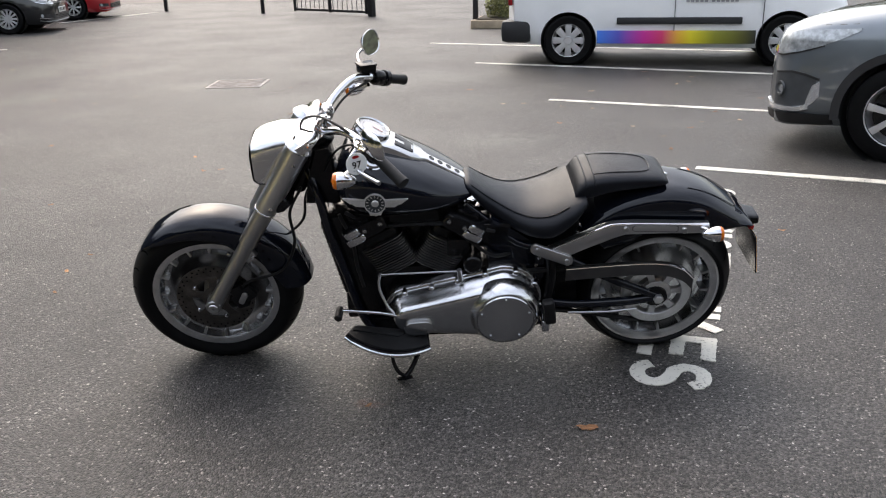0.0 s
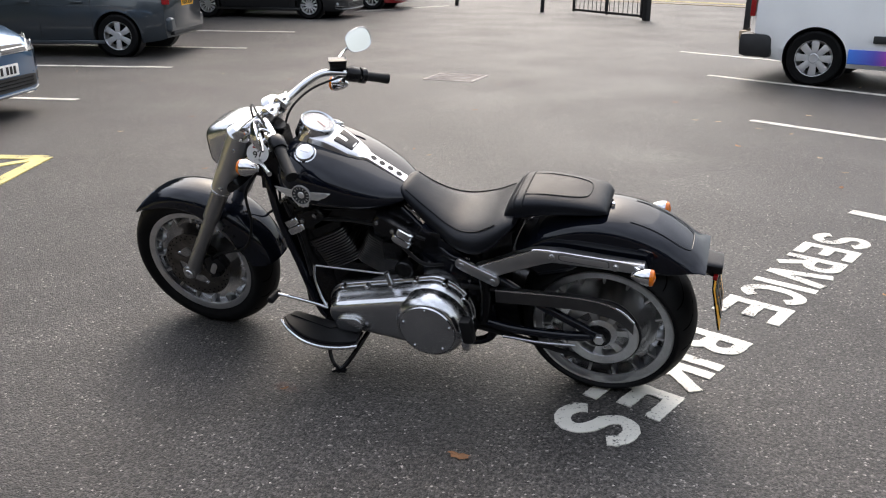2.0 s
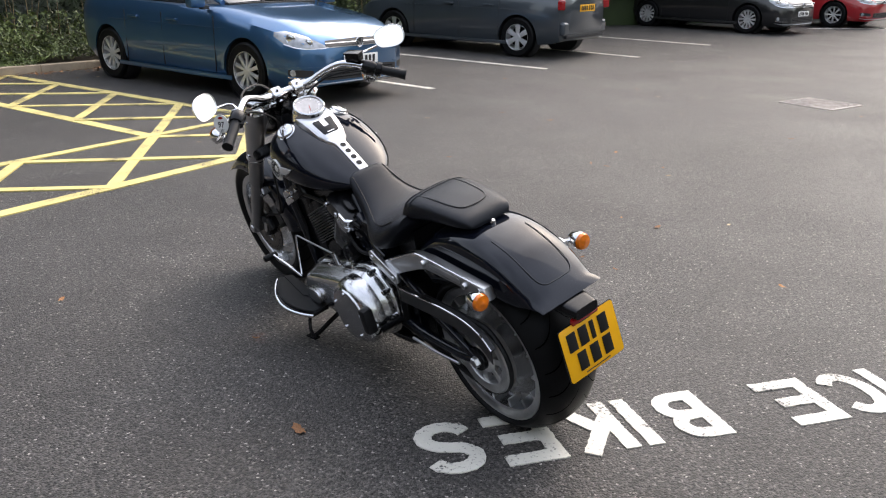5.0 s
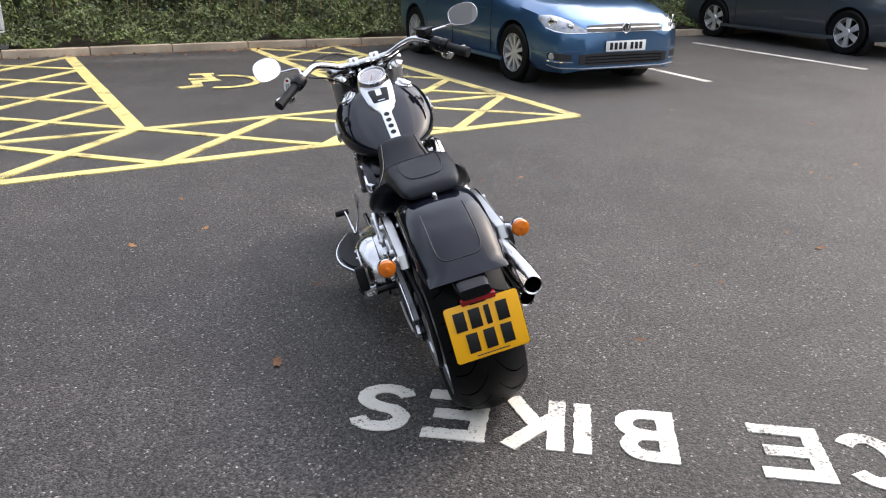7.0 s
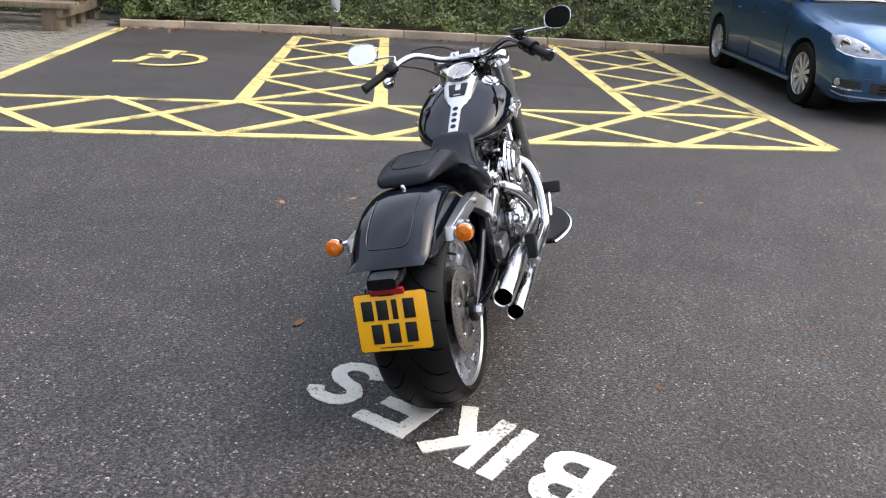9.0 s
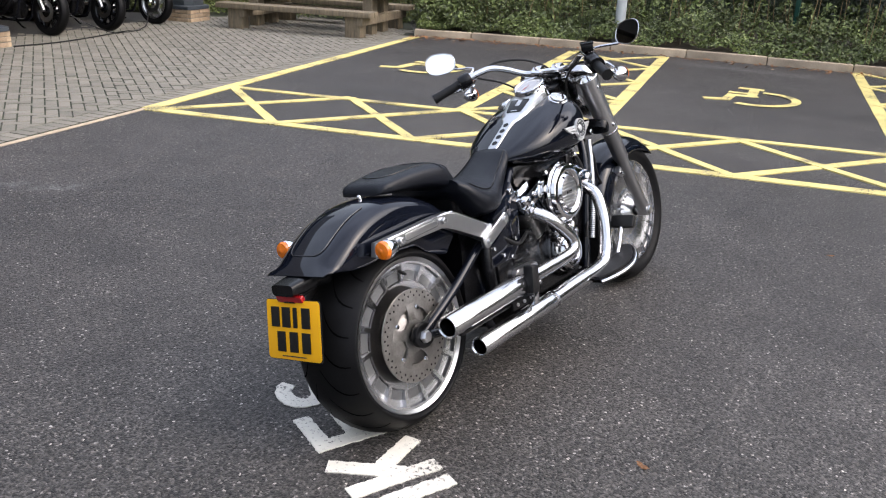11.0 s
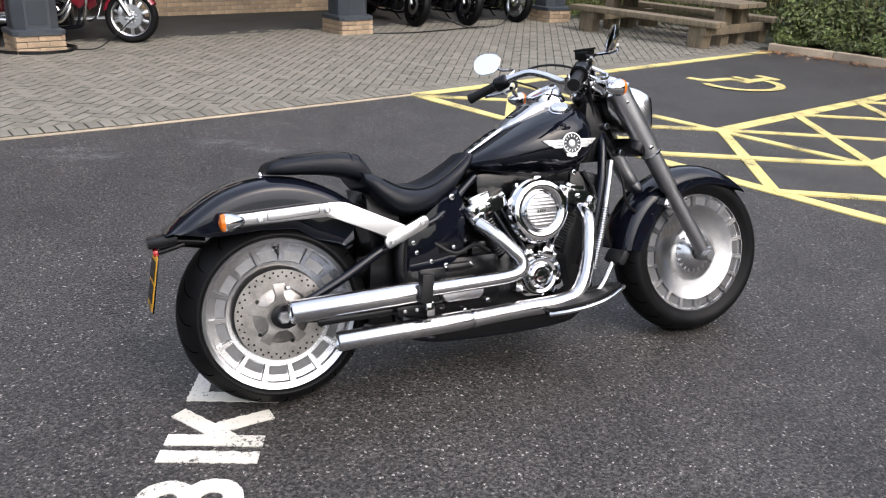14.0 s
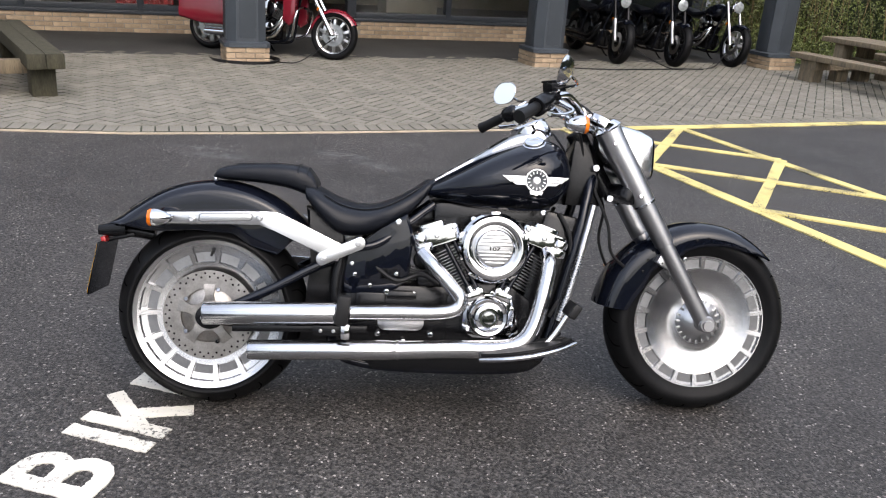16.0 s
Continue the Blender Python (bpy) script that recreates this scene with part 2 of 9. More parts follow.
RED_LENS = material("red_lens", (0.30, 0.008, 0.01), rough=0.12, coat=0.5, vary=0.2, vary_scale=50)
PLATE_YELLOW = material("yellow_plate", (0.80, 0.38, 0.008), rough=0.32, vary=0.03, vary_scale=12)
PLATE_WHITE = material("white_plate", (0.75, 0.75, 0.73), rough=0.3, vary=0.03, vary_scale=12)
PLATE_BLACK = material("plate_black", (0.005, 0.005, 0.005), rough=0.4, vary=0.1)
GLASS_DARK = material("dark_glass", (0.02, 0.022, 0.025), rough=0.03, coat=0.6, vary=0.1, vary_scale=3)
LENS_CLEAR = material("clear_lamp_lens", (0.36, 0.38, 0.39), rough=0.08, metal=0.35, coat=1.0, vary=0.35, vary_scale=28)
MIRROR = material("mirror_glass", (0.9, 0.9, 0.9), rough=0.01, metal=1)
WHITE_CARD = material("white_card", (0.8, 0.8, 0.78), rough=0.5, vary=0.03, vary_scale=30)
CONCRETE_KERB = material("kerb_concrete", (0.35, 0.28, 0.20), rough=0.85, vary=0.22, vary_scale=5, grain=0.15, grain_scale=180, bump=0.3, bump_scale=160, obj_random=0.12)
PAVER = material("block_paver", (0.168, 0.155, 0.126), rough=0.8, vary=0.12, vary_scale=2.2, grain=0.18, grain_scale=140, bump=0.3, bump_scale=200, obj_random=0.16, island=0.0)
PAVER_FAR = material("block_paver_far", (0.168, 0.155, 0.126), rough=0.8, vary=0.12, vary_scale=2.2, grain=0.18, grain_scale=140, bump=0.3, bump_scale=200, island=0.16)
JOINT = material("paving_joint", (0.028, 0.027, 0.022), rough=0.9, vary=0.3, vary_scale=4, color2=(0.032, 0.042, 0.018))
BRICK = material("buff_brick", (0.34, 0.25, 0.165), rough=0.85, vary=0.18, vary_scale=9, grain=0.16, grain_scale=130, bump=0.35, bump_scale=150, obj_random=0.25)
MORTAR = material("mortar", (0.22, 0.2, 0.17), rough=0.9, vary=0.2, vary_scale=14, bump=0.3)
STEEL_BLUE = material("slate_grey_cladding", (0.045, 0.053, 0.062), rough=0.42, vary=0.12, vary_scale=3, grain=0.05)
FRAME_DARK = material("dark_frame", (0.03, 0.035, 0.042), rough=0.4, vary=0.1, vary_scale=4)
TIMBER = material("weathered_timber", (0.22, 0.17, 0.11), rough=0.85, stretch=(14, 14, 1.2), color2=(0.12, 0.10, 0.07), vary_scale=2.0, grain=0.25, grain_scale=14, bump=0.5, bump_scale=9)
TIMBER_DARK = material("mossy_timber", (0.042, 0.038, 0.023), rough=0.9, stretch=(10, 10, 2), vary=0.3, vary_scale=3, grain=0.25, grain_scale=14, bump=0.4, bump_scale=9)
LEAF_A = material("ivy_leaf", (0.088, 0.112, 0.034), rough=0.5, island=0.7, vary=0.5, vary_scale=1.7)
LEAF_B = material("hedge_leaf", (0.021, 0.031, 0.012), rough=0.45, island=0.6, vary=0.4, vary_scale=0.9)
LEAF_DRY = material("dry_leaf", (0.26, 0.12, 0.05), rough=0.75, obj_random=0.45, vary=0.25, vary_scale=50)
LEAF_PALE = material("faded_leaf", (0.34, 0.25, 0.16), rough=0.75, obj_random=0.5, vary=0.3, vary_scale=50)
LEAF_SHRUB = material("pale_shrub_leaf", (0.16, 0.16, 0.05), rough=0.6, island=0.5, vary=0.3, vary_scale=3)
EARTH = material("leaf_litter", (0.055, 0.045, 0.03), rough=0.95, vary=0.35, vary_scale=6, grain=0.3, grain_scale=60, bump=0.5, bump_scale=40)
BARK = material("bark", (0.08, 0.06, 0.045), rough=0.9, vary=0.3, vary_scale=8, bump=0.5, bump_scale=40)
GREEN_STEEL = material("green_steel", (0.01, 0.05, 0.035), rough=0.45, vary=0.15, vary_scale=6)
GALVANISED = material("galvanised_steel", (0.52, 0.55, 0.57), rough=0.45, metal=0.4, vary=0.08, vary_scale=6)
BLACK_STEEL = material("black_steel", (0.012, 0.012, 0.013), rough=0.4, vary=0.2, vary_scale=5)
ROAD_FAR = material("far_tarmac", (0.16, 0.135, 0.12), rough=0.8, vary=0.25, vary_scale=0.5, grain=0.15, grain_scale=20)
IRON = material("cast_iron", (0.33, 0.29, 0.26), rough=0.6, vary=0.3, vary_scale=9, bump=0.5, bump_scale=60)


# ---------------------------------------------------------------- mesh helpers
def finish(bm, name, mat, parent=None, label="", angle=38):
    bmesh.ops.recalc_face_normals(bm, faces=bm.faces[:])
    me = bpy.data.meshes.new(name)
    bm.to_mesh(me)
    bm.free()
    for p in me.polygons:
        p.use_smooth = True
    me.set_sharp_from_angle(angle=radians(angle))
    me.materials.append(mat)
    ob = new(name, me)
    if parent:
        ob.parent = parent
    if label:
        ob["label"] = label
    return ob


def part(name, bm, mat, parent, label="", angle=38):
    return finish(bm, name, mat, parent, label, angle)


def empty(name, m=None):
    ob = new(name)
    ob.empty_display_size = 0.1
    if m is not None:
        ob.matrix_world = m
    return ob


def merge(bm, other, m=None):
    """Adds the geometry of other to bm."""
    if m is not None:
        bmesh.ops.transform(other, matrix=m, verts=other.verts[:])
    base = len(bm.verts)
    vs = [bm.verts.new(v.co) for v in other.verts]
    other.verts.index_update()
    for f in other.faces:
        try:
            bm.faces.new([vs[v.index] for v in f.verts])
        except ValueError:
            pass
    other.free()
    return bm


def box(sx, sy, sz, at=(0, 0, 0), bevel=0.0, rot=None, seg=2, bm=None):
    b = bmesh.new()
    bmesh.ops.create_cube(b, size=1, matrix=Matrix.Diagonal((sx, sy, sz, 1)))
    if bevel > 0:
        bmesh.ops.bevel(b, geom=b.edges[:], offset=min(bevel, 0.45 * min(sx, sy, sz)), segments=seg, affect="EDGES", profile=0.6)
    m = Matrix.Translation(at)
    if rot is not None:
        m = m @ (rot if isinstance(rot, Matrix) else pose(0, 0, 0, *rot))
    bmesh.ops.transform(b, matrix=m, verts=b.verts[:])
    return merge(bm, b) if bm is not None else b


def rod(p0, p1, r0, r1=None, seg=16, bevel=0.0, bm=None):
    """A round bar from p0 to p1."""
    p0, p1 = Vector(p0), Vector(p1)
    r1 = r0 if r1 is None else r1
    d = p1 - p0
    h = d.length
    if bevel > 0:
        prof = [(0, 0), (r0 - bevel, 0), (r0, bevel), (r1, h - bevel), (r1 - bevel, h), (0, h)]
    else:
        prof = [(0, 0), (r0, 0), (r1, h), (0, h)]
    return lathe(prof, seg, Matrix.Translation(p0) @ d.to_track_quat("Z", "Y").to_matrix().to_4x4(), bm=bm)


def lathe(profile, seg=32, m=None, bm=None, start=0.0, sweep=360.0):
    """Turns (radius, height) pairs round z."""
    b = bmesh.new()
    full = abs(sweep - 360) < 1e-6
    n = seg if full else seg + 1
    rings = []
    for r, z in profile:
        if r < 1e-7:
            rings.append([b.verts.new((0, 0, z))])
        else:
            rings.append([b.verts.new((r * math.cos(radians(start + sweep * i / seg)), r * math.sin(radians(start + sweep * i / seg)), z)) for i in range(n)])
    for a, c in zip(rings, rings[1:]):
        for i in range(seg):
            j = (i + 1) % n
            if len(a) == 1 and len(c) == 1:
                continue
            if len(a) == 1:
                b.faces.new((a[0], c[i], c[j]))
            elif len(c) == 1:
                b.faces.new((a[i], a[j], c[0]))
            else:
                b.faces.new((a[i], a[j], c[j], c[i]))
    if m is not None:
        bmesh.ops.transform(b, matrix=m, verts=b.verts[:])
    return merge(bm, b) if bm is not None else b


def spline(pts, per=8):
    """A smooth run of points through pts (Catmull-Rom)."""
    p = [Vector(q) for q in pts]
    p = [2 * p[0] - p[1]] + p + [2 * p[-1] - p[-2]]
    out = []
    for i in range(1, len(p) - 2):
        for k in range(per):
            t = k / per
            a, b, c, d = p[i - 1], p[i], p[i + 1], p[i + 2]
            out.append(0.5 * ((2 * b) + (c - a) * t + (2 * a - 5 * b + 4 * c - d) * t * t + (3 * b - a - 3 * c + d) * t ** 3))
    out.append(p[-2])
    return out


def tube(pts, r, seg=12, smooth=8, bm=None, caps=True, radii=None, closed=False):
    """A bent round tube along pts; radii may give one radius a point."""
    path = spline(pts, smooth) if smooth else [Vector(q) for q in pts]
    n = len(path)
    b = bmesh.new()
    up = Vector((0, 0, 1))
    rings = []
    prev = None
    for i, q in enumerate(path):
        d = (path[min(i + 1, n - 1)] - path[max(i - 1, 0)]).normalized()
        if prev is None:
            prev = d.orthogonal().normalized()
        x = (prev - d * prev.dot(d)).normalized()
        prev = x
        y = d.cross(x)
        rr = r
        if radii:
            f = i / max(1, n - 1) * (len(radii) - 1)
            k = min(int(f), len(radii) - 2)
            rr = radii[k] + (radii[k + 1] - radii[k]) * (f - k)
        rings.append([b.verts.new(q + rr * (math.cos(2 * math.pi * j / seg) * x + math.sin(2 * math.pi * j / seg) * y)) for j in range(seg)])
    for a, c in zip(rings, rings[1:]):
        for j in range(seg):
            k = (j + 1) % seg
            b.faces.new((a[j], a[k], c[k], c[j]))
    if caps:
        b.faces.new(rings[0])
        b.faces.new(rings[-1][::-1])
    return merge(bm, b) if bm is not None else b


def loft(sections, bm=None, caps=True, closed=True):
    """Skins a run of rings of equal count."""
    b = bmesh.new()
    rings = [[b.verts.new(q) for q in s] for s in sections]
    n = len(rings[0])
    for a, c in zip(rings, rings[1:]):
        for j in range(n if closed else n - 1):
            k = (j + 1) % n
            b.faces.new((a[j], a[k], c[k], c[j]))
    if caps:
        b.faces.new(rings[0][::-1])
        b.faces.new(rings[-1])
    return merge(bm, b) if bm is not None else b


def prism(outline, depth, m=None, bevel=0.0, bm=None, seg=2):
    """A flat outline in x, y raised by depth along z, centred on z = 0."""
    b = bmesh.new()
    lo = [b.verts.new((x, y, -depth / 2)) for x, y in outline]
    hi = [b.verts.new((x, y, depth / 2)) for x, y in outline]
    b.faces.new(lo[::-1])
    top = b.faces.new(hi)
    n = len(lo)
    for i in range(n):
        j = (i + 1) % n
        b.faces.new((lo[i], lo[j], hi[j], hi[i]))
    if bevel > 0:
        es = [e for e in b.edges if abs(e.verts[0].co.z - e.verts[1].co.z) < 1e-6]
        bmesh.ops.bevel(b, geom=es, offset=bevel, segments=seg, affect="EDGES", profile=0.6)
    if m is not None:
        bmesh.ops.transform(b, matrix=m, verts=b.verts[:])
    return merge(bm, b) if bm is not None else b


def rounded(w, h, r, n=5):
    """The outline of a rounded rectangle."""
    pts = []
    for cx, cy, a0 in ((w / 2 - r, h / 2 - r, 0), (-w / 2 + r, h / 2 - r, 90), (-w / 2 + r, -h / 2 + r, 180), (w / 2 - r, -h / 2 + r, 270)):
        for i in range(n + 1):
            a = radians(a0 + 90 * i / n)
            pts.append((cx + r * math.cos(a), cy + r * math.sin(a)))
    return pts


def lerp(table, x):
    """A value from a table of (x, value), eased between its rows."""
    if x <= table[0][0]:
        return table[0][1]
    for (a, u), (b, v) in zip(table, table[1:]):
        if x <= b:
            return u + (v - u) * (x - a) / (b - a)
    return table[-1][1]


def smooth_table(table, per=10):
    pts = spline([(x, v, 0) for x, v in table], per)
    return [(p.x, p.y) for p in pts]


def text_mesh(words, width, height, depth, m, bold=0.0):
    """Lettering in the built-in font, fitted to a box of width by height, its lower left corner at the origin of m."""
    cu = bpy.data.curves.new("lettering", "FONT")
    cu.body = words
    cu.offset = bold
    cu.resolution_u = 4
    tmp = new("lettering", cu)
    bpy.context.view_layer.update()
    me = bpy.data.meshes.new_from_object(tmp)
    bpy.data.objects.remove(tmp)
    b = bmesh.new()
    b.from_mesh(me)
    bpy.data.meshes.remove(me)
    xs = [v.co.x for v in b.verts]
    ys = [v.co.y for v in b.verts]
    sx, sy = width / (max(xs) - min(xs)), height / (max(ys) - min(ys))
    for v in b.verts:
        v.co = Vector(((v.co.x - min(xs)) * sx, (v.co.y - min(ys)) * sy, 0))
    if depth:
        r = bmesh.ops.extrude_face_region(b, geom=b.faces[:])
        bmesh.ops.translate(b, vec=(0, 0, depth), verts=[e for e in r["geom"] if isinstance(e, bmesh.types.BMVert)])
    bmesh.ops.transform(b, matrix=m, verts=b.verts[:])
    return b


def frame_of(origin, x_dir, z=0.0):
    """A flat frame on the ground: x along x_dir, z up."""
    x = Vector((x_dir[0], x_dir[1], 0)).normalized()
    y = Vector((-x.y, x.x, 0))
    m = Matrix.Identity(4)
    m.col[0][:3], m.col[1][:3], m.col[3][:3] = x, y, (origin[0], origin[1], z)
    return m
# ---------------------------------------------------------------- ground and markings
def ground_sheet(name, outline, z, mat, label, category):
    b = bmesh.new()
    f = b.faces.new([b.verts.new((x, y, z)) for x, y in outline])
    bmesh.ops.triangulate(b, faces=[f])
    ob = finish(b, name, mat)
    return tagged(ob, label, category, kind="structure")


ground_sheet("ground", [(-600, -600), (600, -600), (600, 600), (-600, 600)], 0.0, ASPHALT,
             "damp dark grey asphalt of the car park, speckled with stone chips", "ground")


# each coat of paint lies a hair above the one before
coats = []


def strip(p0, p1, width, mat, name="line", z=0.004, parent=None):
    """A painted stripe on the ground, a slab a few millimetres thick with slightly wandering edges."""
    coats.append(name)
    z += 0.00035 * (len(coats) % 13)
    p0, p1 = Vector((*p0, 0)), Vector((*p1, 0))
    d = (p1 - p0).normalized()
    nrm = Vector((-d.y, d.x, 0))
    n = max(2, int((p1 - p0).length / 0.25))
    b = bmesh.new()
    rows = []
    for i in range(n + 1):
        q = p0.lerp(p1, i / n)
        j0 = noise.noise(q * 3.1 + Vector((5, 0, 0))) * 0.006
        j1 = noise.noise(q * 3.1 + Vector((0, 9, 0))) * 0.006
        rows.append([b.verts.new(q + nrm * (width / 2 + j0) + Vector((0, 0, z))), b.verts.new(q - nrm * (width / 2 + j1) + Vector((0, 0, z)))])
    for a, c in zip(rows, rows[1:]):
        b.faces.new((a[0], a[1], c[1], c[0]))
    r = bmesh.ops.extrude_face_region(b, geom=b.faces[:])
    bmesh.ops.translate(b, vec=(0, 0, -z + 0.0005), verts=[e for e in r["geom"] if isinstance(e, bmesh.types.BMVert)])
    return part(name, b, mat, parent)


def V2(a):
    return Vector((a[0], a[1]))


# white bay lines
white_lines = tagged(empty("white_bay_lines"), "worn white painted parking bay lines on the asphalt", "road marking", kind="structure")
for p0, p1 in (((1.02, 8.74), (6.2, 6.55)), ((0.29, 11.84), (6.0, 9.3)), ((-0.44, 14.55), (5.0, 12.2)), ((1.79, 5.81), (6.8, 3.75)),
               ((-9.6, 8.62), (-6.6, 9.6)), ((-9.3, 6.05), (-5.73, 7.05)), ((-11.2, 14.0), (-8.0, 14.95)), ((-10.0, 11.25), (-7.1, 12.05)),
               ((-9.85, 20.9), (-8.55, 24.3))):
    strip(p0, p1, 0.095, WHITE_PAINT, "bay_line", 0.004, white_lines)

# yellow disabled bays: corners of the hatched area
Y_E, Y_A, Y_KC = V2((-1.12, -1.71)), V2((-3.90, 4.91)), V2((-6.80, -3.86))
along = (Y_A - Y_E).normalized()
total = (Y_A - Y_E).length
K_N, K_F = V2((-3.19, 0.0)), V2((-7.55, -1.58))
L_N, L_F = V2((-3.65, 1.13)), V2((-8.17, -0.53))
M_N, M_F = V2((-4.50, 3.35)), V2((-9.02, 1.71))
A_F = V2((-9.28, 2.87))
INNER0 = V2((-2.27, -2.10))
R_N = V2((-5.02, 4.48))
yellow = tagged(empty("yellow_hatched_bays"), "bright yellow hatched disabled parking bays painted on the asphalt", "road marking", kind="structure")
for p0, p1, w in ((Y_E, Y_A, 0.11), (Y_E, Y_KC, 0.12), (INNER0, R_N, 0.09), (K_N, K_F, 0.13), (L_N, L_F, 0.13), (M_N, M_F, 0.12), (Y_A, A_F, 0.12)):
    strip(p0, p1, w, YELLOW_PAINT, "boundary_line", 0.005, yellow)


def crosses(a0, a1, b0, b1, n):
    """Crossed diagonals in n cells between the side a0-a1 and the side b0-b1."""
    for i in range(n):
        p, q = a0.lerp(a1, i / n), a0.lerp(a1, (i + 1) / n)
        r, s = b0.lerp(b1, i / n), b0.lerp(b1, (i + 1) / n)
        strip(p, s, 0.085, YELLOW_PAINT, "hatch_line", 0.0065, yellow)
        strip(r, q, 0.085, YELLOW_PAINT, "hatch_line", 0.008, yellow)


nodes_in = [INNER0, V2((-2.80, -1.02)), K_N, L_N, V2((-4.03, 2.22)), M_N, R_N]
nodes_out = [Y_E + along * s for s in (0.06, 1.19, 2.36, 3.5, 4.7, 5.88, total - 0.02)]
for i in range(6):
    crosses(nodes_in[i], nodes_in[i + 1], nodes_out[i], nodes_out[i + 1], 1)
crosses(K_N, K_F, L_N, L_F, 4)
crosses(M_N, M_F, R_N, A_F, 4)


def bay_symbol(shift):
    """The bay's painted symbol: a wheel arc, a bent stroke and short bars."""
    ob = tagged(empty("bay_symbol"), "yellow painted disabled bay symbol on the asphalt", "road marking", group="bay symbols", kind="structure")
    s = Vector(shift)

    def stroke(a, c):
        strip(V2(a) + s, V2(c) + s, 0.10, YELLOW_PAINT, "stroke", 0.005, ob)

    stroke((-4.38, -2.20), (-4.52, -1.99))
    stroke((-4.50, -2.02), (-4.84, -2.09))
    stroke((-4.80, -2.13), (-4.92, -1.84))
    stroke((-4.89, -1.90), (-5.40, -2.06))
    stroke((-5.31, -2.21), (-5.37, -1.95))
    stroke((-4.97, -2.18), (-5.02, -1.98))
    b = bmesh.new()
    cx, cy, r0, r1 = -4.77, -1.79, 0.36, 0.46
    rows = []
    for i in range(25):
        a = radians(-15 + 205 * i / 24)
        rows.append([b.verts.new((cx + s.x + r * (-math.cos(a)), cy + s.y + r * math.sin(a) * 0.9, 0.0108)) for r in (r0, r1)])
    for p, q in zip(rows, rows[1:]):
        b.faces.new((p[0], p[1], q[1], q[0]))
    part("wheel_arc", b, YELLOW_PAINT, ob)


bay_symbol((0, 0))
bay_symbol((-1.27, 3.38))

# lettering in the service bay: brushed strokes, letter by letter
def arc(cx, cy, rx, ry, a0, a1, n=10):
    return [(cx + rx * math.cos(radians(a0 + (a1 - a0) * i / n)), cy + ry * math.sin(radians(a0 + (a1 - a0) * i / n))) for i in range(n + 1)]


# strokes of each letter in a unit box, drawn along the stroke's middle
GLYPHS = {
    "S": [arc(0.5, 0.71, 0.36, 0.195, 15, 270) + arc(0.5, 0.295, 0.36, 0.205, 90, -165)[1:]],
    "E": [[(0.135, 0.0), (0.135, 1.0)], [(0.0, 0.905), (0.97, 0.905)], [(0.1, 0.5), (0.86, 0.5)], [(0.0, 0.095), (1.0, 0.095)]],
    "R": [[(0.135, 0.0), (0.135, 1.0)], [(0.0, 0.905), (0.55, 0.905)] + arc(0.55, 0.68, 0.32, 0.225, 80, -90) + [(0.1, 0.455)], [(0.42, 0.45), (0.88, 0.0)]],
    "V": [[(0.13, 1.0), (0.5, 0.04)], [(0.87, 1.0), (0.5, 0.04)]],
    "I": [[(0.5, 0.0), (0.5, 1.0)]],
    "C": [arc(0.53, 0.5, 0.40, 0.405, 38, 322, 18)],
    "B": [[(0.135, 0.0), (0.135, 1.0)], [(0.0, 0.905), (0.5, 0.905)] + arc(0.5, 0.71, 0.30, 0.195, 80, -90) + [(0.1, 0.515)], [(0.1, 0.505), (0.52, 0.505)] + arc(0.52, 0.30, 0.34, 0.205, 80, -90) + [(0.0, 0.095)]],
    "K": [[(0.135, 0.0), (0.135, 1.0)], [(0.18, 0.36), (0.86, 1.0)], [(0.42, 0.56), (0.88, 0.0)]],
}


def brushed_letter(ch, u0, v0, w, h, parent):
    """One painted letter: wide strokes with ragged edges, on the word's own plane."""
    b = bmesh.new()
    half = 0.029
    for k, line in enumerate(GLYPHS[ch]):
        pts = [Vector((u0 + x * w, v0 + y * h)) for x, y in line]
        fine = []
        for p, q in zip(pts, pts[1:]):
            n = max(1, int((q - p).length / 0.009))
            fine += [p.lerp(q, i / n) for i in range(n)]
        fine.append(pts[-1])
        rows = []
        z = 0.0042 + 0.0004 * k
        for i, p in enumerate(fine):
            d = (fine[min(i + 1, len(fine) - 1)] - fine[max(i - 1, 0)]).normalized()
            side = Vector((-d.y, d.x))
            e = [half * (0.97 + 0.06 * noise.noise(Vector((p.x * 9, p.y * 9, 3.0 + o)))) + 0.0042 * noise.noise(Vector((p.x * 75, p.y * 75, o))) + 0.0022 * noise.noise(Vector((p.x * 190, p.y * 190, o))) for o in (0.0, 7.0)]
            rows.append([(p + side * e[0]), (p - side * e[1])])
        top = [[b.verts.new((*c, z)) for c in r] for r in rows]
        low = [[b.verts.new((*c, 0.0004)) for c in r] for r in rows]
        for i in range(len(rows) - 1):
            b.faces.new((top[i][0], top[i][1], top[i + 1][1], top[i + 1][0]))
            for s in (0, 1):
                b.faces.new((top[i][s], top[i + 1][s], low[i + 1][s], low[i][s]))
        for i in (0, -1):
            b.faces.new((top[i][0], top[i][1], low[i][1], low[i][0]))
    return part("letter", b, WHITE_PAINT, parent)


